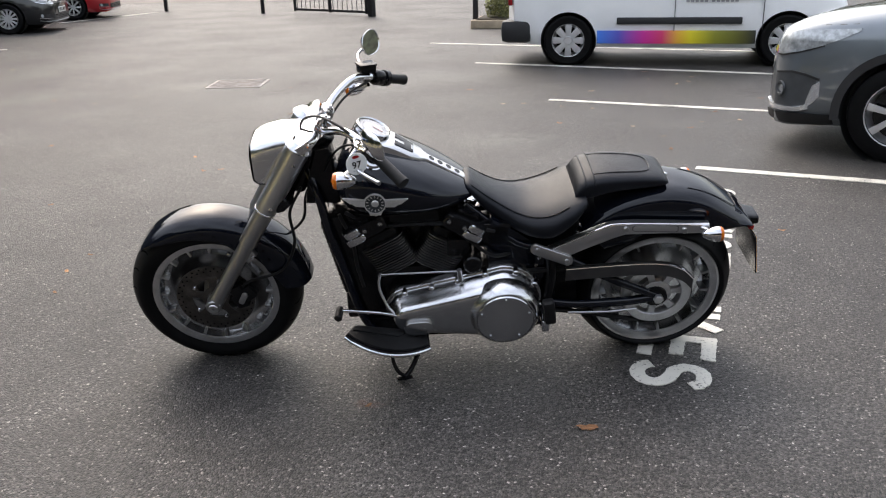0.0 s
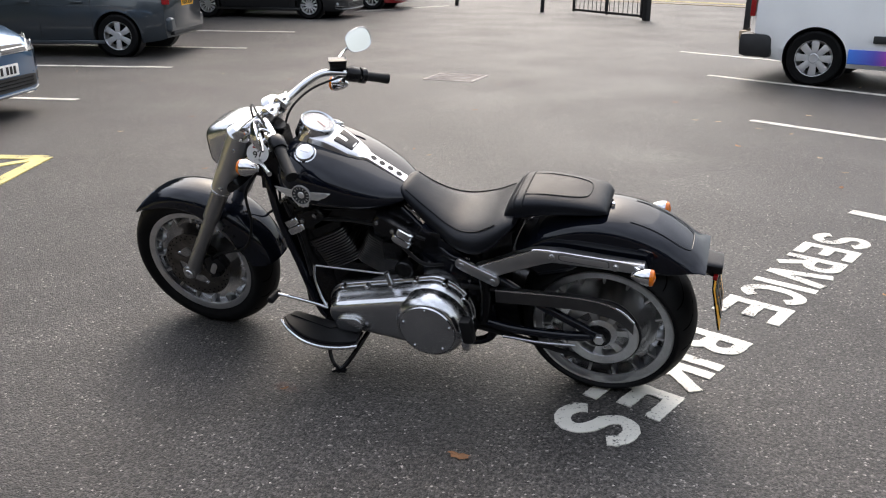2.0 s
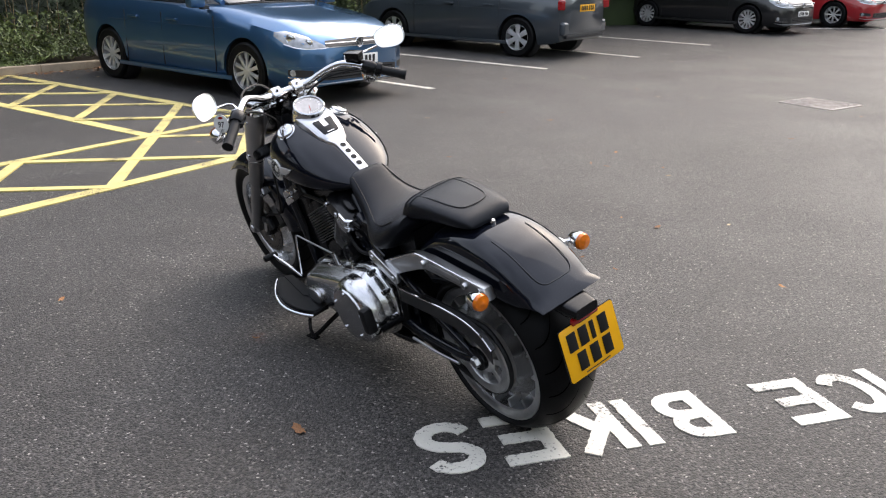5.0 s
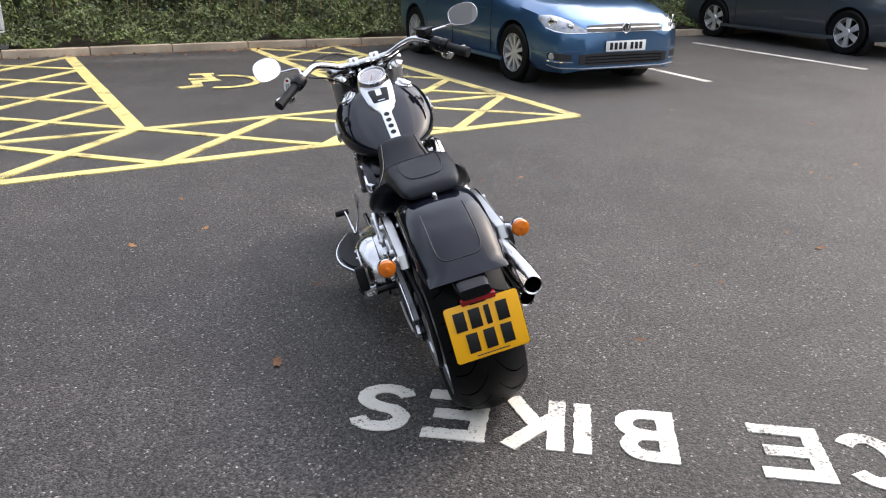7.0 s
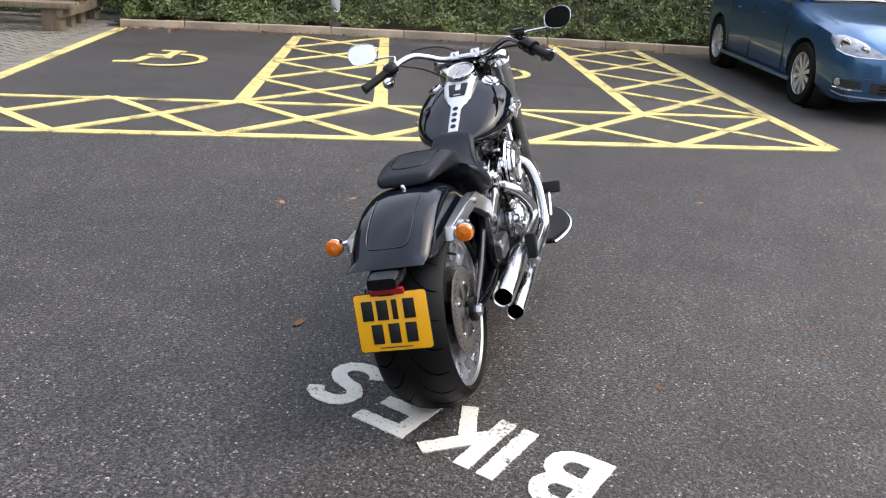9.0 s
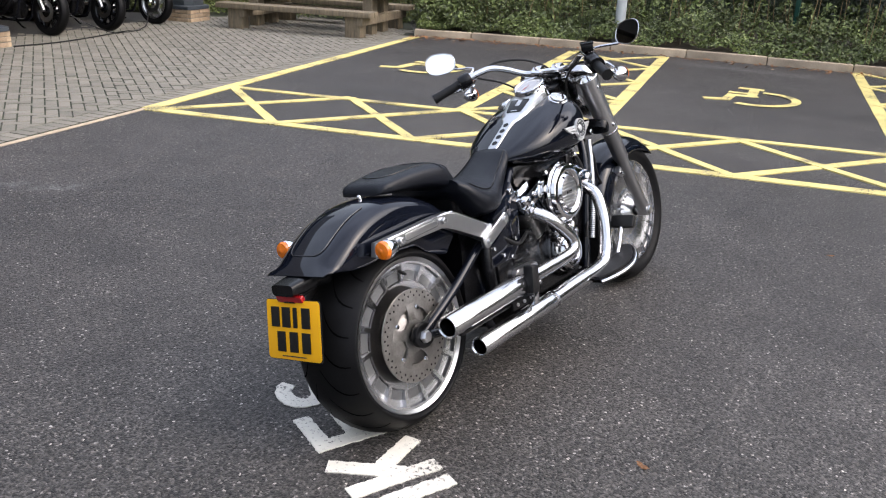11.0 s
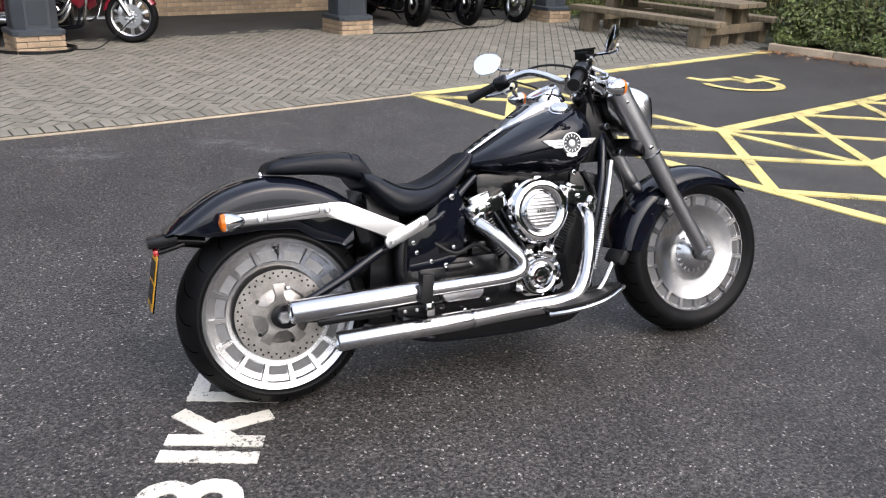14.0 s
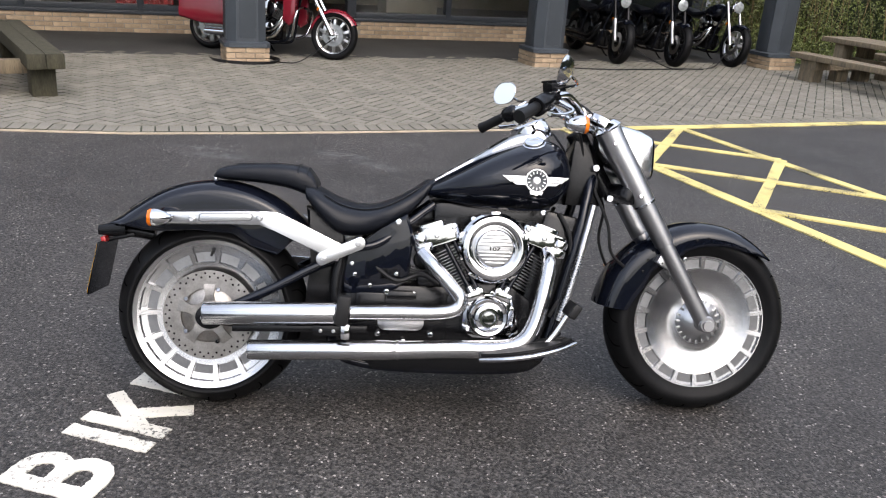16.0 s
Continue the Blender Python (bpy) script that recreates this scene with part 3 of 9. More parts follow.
WORD_M = frame_of((1.083, 3.712), (-0.296, -0.955))
for word, spans, slope in (("BIKES", ((0.022, 0.205), (0.284, 0.342), (0.370, 0.575), (0.620, 0.830), (0.872, 1.075)), (-0.006, -0.028)),
                           ("SERVICE", ((-1.69, -1.485), (-1.44, -1.245), (-1.205, -1.005), (-0.985, -0.775), (-0.748, -0.690), (-0.665, -0.472), (-0.432, -0.215)), (0.010, -0.012))):
    ob = tagged(empty("painted_word", WORD_M), "worn white painted lettering '%s' on the asphalt" % word, "road marking", kind="structure")
    for ch, (u0, u1) in zip(word, spans):
        brushed_letter(ch, u0, slope[0] + slope[1] * u0, u1 - u0, 0.298, ob)

# manhole cover and patched asphalt
mh = tagged(empty("manhole_cover", frame_of((-2.65, 10.28), (1, 0.03))), "rusty rectangular iron manhole cover set in the asphalt", "manhole cover", kind="structure")
part("plate", box(0.66, 0.62, 0.012, (0, 0, 0.004), 0.004), IRON, mh)
for i in range(9):
    part("rib", box(0.6, 0.018, 0.008, (0, -0.26 + 0.065 * i, 0.012), 0.003), IRON, mh)


# ---------------------------------------------------------------- block-paved forecourt
E_DIR = Vector((-0.94, -0.342, 0)).normalized()
N_DIR = Vector((0.342, -0.94, 0)).normalized()
PIL0 = Vector((2.28, -4.53, 0))
PAVE_EDGE = [(9.0, 1.2), (6.0, 0.0), (4.6, -0.30), (3.3, -0.42), (2.36, -0.56), (1.3, -0.87), (0.38, -1.18), (-1.12, -1.71), (-6.80, -3.86), (-7.05, -4.1)]
pave_outline = PAVE_EDGE + [(-12.0, -9.2), (-14.0, -13.0), (9.0, -13.0), (14.0, -4.0)]
ground_sheet("pavement", pave_outline, 0.003, JOINT, "mossy joints of the block-paved forecourt", "pavement")


def inside(x, y, poly):
    c = False
    for (x0, y0), (x1, y1) in zip(poly, poly[1:] + poly[:1]):
        if (y0 > y) != (y1 > y) and x < (x1 - x0) * (y - y0) / (y1 - y0) + x0:
            c = not c
    return c


def edge_distance(x, y):
    best = 1e9
    for (x0, y0), (x1, y1) in zip(PAVE_EDGE, PAVE_EDGE[1:]):
        d = Vector((x1 - x0, y1 - y0))
        t = max(0, min(1, ((x - x0) * d.x + (y - y0) * d.y) / d.length_squared))
        best = min(best, math.hypot(x - x0 - d.x * t, y - y0 - d.y * t))
    return best


def paver_mesh(name, sx, sy, mat):
    b = bmesh.new()
    g, c, h = 0.006, 0.003, 0.007
    lo = [b.verts.new((x * (sx / 2 - g), y * (sy / 2 - g), 0.0)) for x, y in ((-1, -1), (1, -1), (1, 1), (-1, 1))]
    md = [b.verts.new((v.co.x, v.co.y, h - 0.003)) for v in lo]
    hi = [b.verts.new((x * (sx / 2 - g - c), y * (sy / 2 - g - c), h)) for x, y in ((-1, -1), (1, -1), (1, 1), (-1, 1))]
    for i in range(4):
        j = (i + 1) % 4
        b.faces.new((lo[i], lo[j], md[j], md[i])).material_index = 1
        b.faces.new((md[i], md[j], hi[j], hi[i]))
    b.faces.new(hi)
    me = bpy.data.meshes.new(name)
    b.to_mesh(me)
    b.free()
    me.materials.append(mat)
    me.materials.append(JOINT)
    return me


def lay_pavers():
    field = tagged(empty("paving_field"), "grey-buff concrete paving blocks laid in herringbone", "pavement", kind="structure")
    mesh = paver_mesh("paver", 0.2, 0.1, PAVER)
    base = frame_of((0.0, -4.0), (-0.94, -0.342)) @ pose(0, 0, 0, 0, 0, 45)
    rnd = random.Random(3)
    cells = []
    for i in range(-110, 110):
        for j in range(-70, 70):
            # 45 degree herringbone: pairs of one lying and one standing block
            x, y = 0.1 * (i + 2 * j), 0.1 * (i - 2 * j)
            cells.append((x + 0.1, y + 0.05, 0))
            cells.append((x + 0.05 + 0.0, y + 0.15 + 0.05, 90))
    placed = []
    for x, y, turn in cells:
        q = base @ Vector((x, y, 0))
        if not (-7.3 < q.x < 9.0 and -7.4 < q.y < 1.0):
            continue
        if not inside(q.x, q.y, pave_outline):
            continue
        near = edge_distance(q.x, q.y)
        if near < 0.17:
            continue
        if (q - PIL0).dot(N_DIR) > 0.55:
            continue
        placed.append((near + 0.12 * abs(q.x), q, turn, near < 0.38))
    placed.sort(key=lambda r: r[0])
    verts, faces = [], []
    src = [v.co.copy() for v in mesh.vertices]
    polys = [tuple(p.vertices) for p in mesh.polygons]
    side_index = [p.material_index for p in mesh.polygons]
    rot0 = base.to_3x3().to_4x4()
    cut_mesh = []
    k = -1
    for _, q, turn, cut in placed:
        m = Matrix.Translation((q.x, q.y, 0.003 + rnd.uniform(0, 0.003))) @ rot0 @ pose(0, 0, 0, rnd.uniform(-0.5, 0.5), rnd.uniform(-0.5, 0.5), turn)
        if cut:
            cut_mesh.append(m)
            continue
        k += 1
        if k < 300:
            ob = new("block", mesh)
            ob.parent = field
            ob.matrix_basis = m
        else:
            n = len(verts)
            verts.extend(m @ v for v in src)
            faces.extend(tuple(n + i for i in p) for p in polys)
    me = bpy.data.meshes.new("far_blocks")
    me.from_pydata(verts, [], faces)
    me.materials.append(PAVER_FAR)
    me.materials.append(JOINT)
    for p, i in zip(me.polygons, side_index * (len(me.polygons) // len(side_index))):
        p.material_index = i
    ob = new("far_blocks", me)
    ob.parent = field
    tagged(ob, kind="stuff")
    # blocks cut to the line of the edge course
    for m in cut_mesh:
        g = 0.006
        poly = [m @ Vector((x, y, 0)) for x, y in ((-0.1 + g, -0.05 + g), (0.1 - g, -0.05 + g), (0.1 - g, 0.05 - g), (-0.1 + g, 0.05 - g))]
        for (x0, y0), (x1, y1) in zip(PAVE_EDGE[1:], PAVE_EDGE[2:9]):
            d = Vector((x1 - x0, y1 - y0, 0))
            run = d.length
            d.normalize()
            where = (m.translation - Vector((x0, y0, 0))).dot(d)
            if not -0.25 < where < run + 0.25:
                continue
            side = Vector((-d.y, d.x, 0))
            if side.y > 0:
                side = -side
            org = Vector((x0, y0, 0)) + side * 0.262
            res = []
            for a, c in zip(poly, poly[1:] + poly[:1]):
                da, dc = (a - org).dot(side), (c - org).dot(side)
                if da >= 0:
                    res.append(a)
                if (da >= 0) != (dc >= 0):
                    res.append(a.lerp(c, da / (da - dc)))
            poly = res
            if len(poly) < 3:
                break
        if len(poly) < 3:
            continue
        cb = bmesh.new()
        top = [cb.verts.new((v.x, v.y, 0.0095)) for v in poly]
        low = [cb.verts.new((v.x, v.y, 0.003)) for v in poly]
        cb.faces.new(top)
        for a in range(len(poly)):
            c = (a + 1) % len(poly)
            cb.faces.new((low[a], low[c], top[c], top[a]))
        me = bpy.data.meshes.new("cut_block")
        cb.to_mesh(me)
        cb.free()
        me.materials.append(PAVER)
        o = new("cut_block", me)
        o.parent = field
    # soldier course and pin kerb along the edge
    sold = paver_mesh("edge_block", 0.1, 0.2, PAVER)
    for (x0, y0), (x1, y1) in zip(PAVE_EDGE[1:], PAVE_EDGE[2:9]):
        d = Vector((x1 - x0, y1 - y0, 0))
        n = max(1, round(d.length / 0.1))
        pitch = d.length / n
        u = d.normalized()
        side = Vector((-u.y, u.x, 0))
        if (Vector((x0, y0, 0)) + side - Vector((0, -5, 0))).length > (Vector((x0, y0, 0)) - side - Vector((0, -5, 0))).length:
            side = -side
        for i in range(n):
            q = Vector((x0, y0, 0)) + u * pitch * (i + 0.5) + side * 0.155
            o = new("edge_block", sold)
            o.parent = field
            o.matrix_basis = frame_of(q, u, 0.003 + rnd.uniform(0, 0.002))
        b = box(d.length, 0.05, 0.05, (0, 0, -0.018), 0.006)
        o = part("edging_kerb", b, CONCRETE_KERB, field)
        o.matrix_basis = frame_of((Vector((x0, y0, 0)) + Vector((x1, y1, 0))) / 2 + side * 0.025, u)


# ---------------------------------------------------------------- kerb and planting
KERB = [(-6.86, -3.95), (-7.28, -3.2), (-8.04, -1.30), (-8.99, 1.67), (-9.60, 4.1), (-10.6, 8.65), (-11.9, 14.0), (-13.6, 20.0)]


def kerb_line():
    top = tagged(empty("kerb"), "weathered buff concrete kerb stones edging the planting", "kerb", kind="structure")
    path = [Vector((*p, 0)) for p in KERB]
    path = [Vector((-7.3, -4.25, 0))] + path
    for a, c in zip(path, path[1:]):
        d = c - a
        n = max(1, round(d.length / 0.915))
        ln = d.length / n
        for i in range(n):
            mid = a + d * ((i + 0.5) / n)
            u = d.normalized()
            left = Vector((-u.y, u.x, 0))
            b = box(ln - 0.008, 0.14, 0.24, (0, 0, -0.02), 0.018)
            o = part("kerb_stone", b, CONCRETE_KERB, top)
            o.matrix_basis = frame_of(mid + left * 0.07, u) @ pose(0, 0, random.uniform(-0.004, 0.004), 0, 0, random.uniform(-0.4, 0.4))


kerb_line()
bank_outline = [(-7.0, -4.2)] + [(x - 0.1, y) for x, y in KERB[1:]] + [(-40, 26), (-40, -20), (-14, -13), (-12, -9.2)]
b = bmesh.new()
nx = 40
for_rows = []
for i in range(nx + 1):
    f = i / nx * (len(KERB) - 1)
    k = min(int(f), len(KERB) - 2)
    p = V2(KERB[k]).lerp(V2(KERB[k + 1]), f - k)
    row = []
    for j in range(14):
        d = j * j * 0.05
        out = Vector((-0.94, -0.33 if i > 2 else -0.15))
        q = p + out * (0.1 + d)
        row.append(b.verts.new((q.x, q.y, 0.06 + min(0.5, 0.10 * d) + 0.05 * noise.noise(Vector((q.x, q.y, 0))))))
    for_rows.append(row)
for r0, r1 in zip(for_rows, for_rows[1:]):
    for j in range(13):
        b.faces.new((r0[j], r0[j + 1], r1[j + 1], r1[j]))
tagged(finish(b, "planting_bank", EARTH), "dark soil and leaf litter of the planted bank", "soil", kind="structure")


def foliage(name, mat, count, place, size, label, category, seed, tilt=0.6):
    """Many small bent leaves, joined."""
    rnd = random.Random(seed)
    verts, faces = [], []
    for _ in range(count):
        got = place(rnd)
        if got is None:
            continue
        p, out = got
        s = size * rnd.uniform(0.55, 1.4)
        d = (Vector(out) + Vector((rnd.gauss(0, tilt), rnd.gauss(0, tilt), rnd.gauss(0, tilt)))).normalized()
        x = d.orthogonal().normalized()
        x = (Matrix.Rotation(rnd.uniform(0, 6.283), 3, d) @ x)
        y = d.cross(x)
        n = len(verts)
        p = Vector(p)
        verts += [p - y * s, p + x * s * 0.5 - y * s * 0.15 + d * s * 0.15, p + y * s * 1.1, p - x * s * 0.5 - y * s * 0.15 + d * s * 0.15]
        faces.append((n, n + 1, n + 2, n + 3))
    me = bpy.data.meshes.new(name)
    me.from_pydata(verts, [], faces)
    me.materials.append(mat)
    ob = new(name, me)
    return tagged(ob, label, category, kind="stuff")


def kerb_point(s, off):
    """A place behind the kerb: s from 0 to 1 along it, off metres back."""
    f = s * (len(KERB) - 1)
    k = min(int(f), len(KERB) - 2)
    p = V2(KERB[k]).lerp(V2(KERB[k + 1]), f - k)
    return p.x - 0.93 * off, p.y - 0.34 * off


def ivy_place(rnd):
    s = rnd.random() ** 1.15 * 0.78
    d = 0.08 + abs(rnd.gauss(0, 0.75))
    x, y = kerb_point(s, d)
    lump = 0.22 + 0.30 * noise.noise(Vector((x * 1.1, y * 1.1, 3))) + 0.25 * noise.noise(Vector((x * 3, y * 3, 7)))
    h = max(0.03, lump * min(1, d * 1.6 + 0.25)) + 0.16 * min(d, 2)
    return (x, y, 0.05 + h * rnd.uniform(0.65, 1.05)), (0.35, 0.1, 0.9)


def hedge_place(rnd):
    s = rnd.uniform(-0.02, 1.0)
    x, y = kerb_point(max(s, 0), 0)
    z = rnd.random() ** 1.3 * 5.2
    bulge = 0.55 * noise.noise(Vector((x * 0.7, y * 0.7, z * 0.9))) + 0.25 * noise.noise(Vector((x * 2.2, y * 2.2, z * 2.2)))
    off = 2.4 + bulge + rnd.gauss(0, 0.14) - 0.15 * z * 0.3
    x, y = kerb_point(max(s, 0), off)
    if s < 0.02:
        y -= rnd.random() * 7.0
        x -= rnd.random() * 1.2
    return (x, y, 0.1 + z), (0.8, 0.25, 0.45)


def hedge_core():
    # a dark leaf-coloured sheet that stands for the shade deep in the hedge
    b = bmesh.new()
    rows = []
    for i in range(61):
        s = i / 60
        x, y = kerb_point(s, 2.75)
        rows.append([b.verts.new((x + 0.4 * noise.noise(Vector((x, y, z))) - 0.1 * z, y, z)) for z in (0, 0.8, 1.6, 3.2, 5.0)])
    x, y = kerb_point(0, 2.9)
    first = []
    for z in (0, 0.8, 1.6, 3.2, 5.0):
        first.append(b.verts.new((x - 1.2, y - 8, z)))
    rows.insert(0, first)
    for r0, r1 in zip(rows, rows[1:]):
        for j in range(4):
            b.faces.new((r0[j], r0[j + 1], r1[j + 1], r1[j]))
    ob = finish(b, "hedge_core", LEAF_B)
    tagged(ob, "dark sheet inside the overgrown evergreen hedge, standing in for its shaded depth", "hedge", kind="stuff")


hedge_core()

# shrubs closing the corner behind the end of the building
CORNER = [(-4.9, -9.95), (-5.6, -9.35), (-6.6, -8.55), (-8.2, -6.5), (-9.3, -4.7)]


def corner_point(s, off):
    f = s * (len(CORNER) - 1)
    k = min(int(f), len(CORNER) - 2)
    p = V2(CORNER[k]).lerp(V2(CORNER[k + 1]), f - k)
    return p.x - 0.70 * off, p.y - 0.71 * off


def corner_place(rnd):
    """A bank of loose weeds: stalks with small leaves, thick below and thin above, standing in drifts."""
    s = rnd.random()
    stalk = int(rnd.random() * 900)
    r1, r2, r3 = (stalk * 0.6180) % 1, (stalk * 0.7548) % 1, (stalk * 0.5698) % 1
    x, y = corner_point(r1, -0.9 + 1.9 * r2)
    tall = (0.45 + 2.4 * max(0.0, r2 - 0.15) ** 0.8) * (0.6 + 0.6 * r3)
    h = rnd.random() ** 0.85
    lean = 0.10 * h * tall
    a = rnd.uniform(0, 6.283)
    spread = 0.13 * (1.15 - h)
    return (x + lean * math.cos(stalk) + spread * math.cos(a), y + lean * math.sin(stalk) + spread * math.sin(a), 0.03 + h * tall), (math.cos(a), math.sin(a), 0.7)


def corner_ground(rnd):
    x, y = corner_point(rnd.random(), -1.0 + 2.2 * rnd.random())
    lump = 0.16 + 0.22 * noise.noise(Vector((x * 1.3, y * 1.3, 1))) + 0.1 * noise.noise(Vector((x * 4, y * 4, 2)))
    return (x, y, 0.03 + max(0.02, lump) * rnd.random()), (0.3, 0.3, 0.9)


DRY_STEM = material("dry_stems", (0.20, 0.14, 0.07), rough=0.85, island=0.5)
WEED_LEAF = material("weed_leaf", (0.105, 0.125, 0.035), rough=0.6, island=0.65, vary=0.4, vary_scale=0.8)
# dark sheet behind the weeds: its colour stands for the shade between them
b = bmesh.new()
rows = []
for i in range(25):
    x, y = corner_point(i / 24, 0.95)
    rows.append([b.verts.new((x + 0.25 * noise.noise(Vector((x, y, z))), y, z)) for z in (0, 0.9, 1.8, 3.4)])
for r0, r1 in zip(rows, rows[1:]):
    for j in range(3):
        b.faces.new((r0[j], r0[j + 1], r1[j + 1], r1[j]))
tagged(finish(b, "shrub_core", LEAF_B), "dark sheet behind the shrubs by the picnic table, standing in for their shaded depth", "shrubs", kind="stuff")
foliage("shrubs", WEED_LEAF, 42000, corner_place, 0.024, "loose leafy weeds and shrubs behind the picnic table", "shrubs", 17, 0.9)
foliage("ground_cover", LEAF_A, 16000, corner_ground, 0.026, "low bright green ground cover among the weeds", "weeds", 18)
rnd = random.Random(41)
b = bmesh.new()
for k in range(420):
    x, y = corner_point(rnd.random(), -0.6 + 1.5 * rnd.random())
    if k % 2:
        x, y = kerb_point(rnd.random() * 0.75, 0.5 + 1.5 * rnd.random())
    tall = rnd.uniform(0.5, 1.9)
    rod((x, y, 0), (x + rnd.gauss(0, 0.12) * tall, y + rnd.gauss(0, 0.12) * tall, tall), 0.006, 0.003, 5, bm=b)
tagged(finish(b, "dry_stems", DRY_STEM), "thin dry brown stems standing among the weeds", "weeds", kind="stuff")
foliage("ivy", LEAF_A, 60000, ivy_place, 0.027, "low green ivy and weeds spilling over the kerb", "ivy", 11, 0.8)
foliage("hedge", LEAF_B, 75000, hedge_place, 0.042, "tall dark evergreen hedge behind the kerb", "hedge", 12, 0.9)


def sprig_place(rnd):
    s = int(rnd.random() * 60) / 60 * 0.8
    d = 0.35 + 1.1 * ((s * 977) % 1)
    x, y = kerb_point(s, d)
    h = rnd.random()
    a = rnd.uniform(0, 6.283)
    r = 0.16 * (1 - 0.6 * h)
    return (x + r * math.cos(a), y + r * math.sin(a), 0.25 + 0.5 * h), (math.cos(a), math.sin(a), 0.6)


foliage("weeds", LEAF_A, 9000, sprig_place, 0.034, "upright leafy weeds among the ivy", "weeds", 13)

for k, s in enumerate((0.05, 0.22, 0.395, 0.545, 0.70)):
    x, y = kerb_point(s, 1.75)
    fp = tagged(empty("fence_post", pose(x, y, 0)), "dark green steel fence post among the hedge plants", "fence post", group="green fence posts")
    part("post", box(0.06, 0.06, 2.4, (0, 0, 1.2), 0.008), GREEN_STEEL, fp)
    part("cap", box(0.07, 0.07, 0.02, (0, 0, 2.41), 0.006), GREEN_STEEL, fp)
lp = tagged(empty("lamp_post", pose(-8.45, -1.42, 0)), "pale galvanised steel lamp post standing in the ivy", "lamp post")
part("column", rod((0, 0, 0), (0, 0, 5.0), 0.075, 0.055, 20), GALVANISED, lp)
part("base_collar", rod((0, 0, 0), (0, 0, 0.3), 0.09, 0.085, 20, 0.01), GALVANISED, lp)
# ---------------------------------------------------------------- showroom building
BLD = frame_of(PIL0, E_DIR)  # x along the pillars (towards -x of the world), -y... into the building is +y of this frame


def bl(x, y, z=0.0):
    """Building coordinates: x metres along the pillar row, y metres behind it."""
    q = PIL0 + E_DIR * x + N_DIR * y
    return Vector((q.x, q.y, z))


BLD_M = frame_of(PIL0, E_DIR)
BLD_M = Matrix(((E_DIR.x, N_DIR.x, 0, PIL0.x), (E_DIR.y, N_DIR.y, 0, PIL0.y), (0, 0, 1, 0), (0, 0, 0, 1)))
BACK = Matrix(((E_DIR.x, -N_DIR.x, 0, 0), (E_DIR.y, -N_DIR.y, 0, 0), (0, 0, 1, 0), (0, 0, 0, 1)))


def at_building(x, y, z=0.0):
    """A right-handed frame there: x along the row, y towards the car park."""
    return Matrix.Translation(bl(x, y, z)) @ BACK


def brick_mesh(l, d, h):
    b = box(l, d, h, (0, 0, 0), 0.004, seg=1)
    me = bpy.data.meshes.new("brick")
    b.to_mesh(me)
    b.free()
    me.materials.append(BRICK)
    return me


BRICK_L = brick_mesh(0.215, 0.10, 0.055)
BRICK_S = brick_mesh(0.10, 0.10, 0.055)


def pillar(x):
    ob = tagged(empty("pillar", at_building(x, 0.0)), "slate-grey clad steel pillar on a low buff brick base", "pillar", group="forecourt pillars", kind="structure")
    part("mortar_core", box(0.47, 0.47, 0.19, (0, 0, 0.095)), MORTAR, ob)
    for c in range(3):
        z = 0.035 + c * 0.064
        for side in range(4):
            rot = pose(0, 0, 0, 0, 0, 90 * side)
            offs = (-0.135, 0.09) if c % 2 == 0 else (-0.195, -0.03, 0.135)
            for k, o in enumerate(offs):
                short = c % 2 and k != 1
                e = new("brick", BRICK_S if short else BRICK_L)
                e.parent = ob
                e.matrix_basis = rot @ pose(o + (0.0 if not short else 0.0), 0.20, z, 0, 0, 0)

    def ring(w, ch, z):
        h = w / 2
        return [(h, h - ch, z), (h - ch, h, z), (-h + ch, h, z), (-h, h - ch, z), (-h, -h + ch, z), (-h + ch, -h, z), (h - ch, -h, z), (h, -h + ch, z)]

    part("base_flange", loft([ring(0.53, 0.05, 0.195), ring(0.53, 0.05, 0.24), ring(0.47, 0.09, 0.255)]), STEEL_BLUE, ob)
    part("cladding", loft([ring(0.45, 0.10, 0.24), ring(0.45, 0.10, 3.0)]), STEEL_BLUE, ob, angle=20)
    for side in range(4):
        o = part("face_panel", box(0.19, 0.008, 2.5, (0, 0.227, 1.55), 0.002), STEEL_BLUE, ob)
        o.matrix_basis = pose(0, 0, 0, 0, 0, 90 * side)


for x in (-4.0, 0.0, 3.98, 7.9):
    pillar(x)

INTERIOR = material("showroom_plaster", (0.30, 0.27, 0.22), rough=0.8, vary=0.15, vary_scale=2)
RED_CLOTH = material("red_banner", (0.36, 0.03, 0.03), rough=0.7, vary=0.25, vary_scale=9)
DARK_FLOOR = material("showroom_floor", (0.06, 0.055, 0.05), rough=0.4, vary=0.2, vary_scale=2)
DARK_TARMAC = material("forecourt_tarmac", (0.040, 0.039, 0.037), rough=0.75, vary=0.25, vary_scale=1.5, grain=0.25, grain_scale=90, bump=0.3, bump_scale=120)
PANE = material("window_glass", (0.9, 0.92, 0.92), rough=0.02, transmission=1.0, ior=1.45)
WALL_Y = 2.45


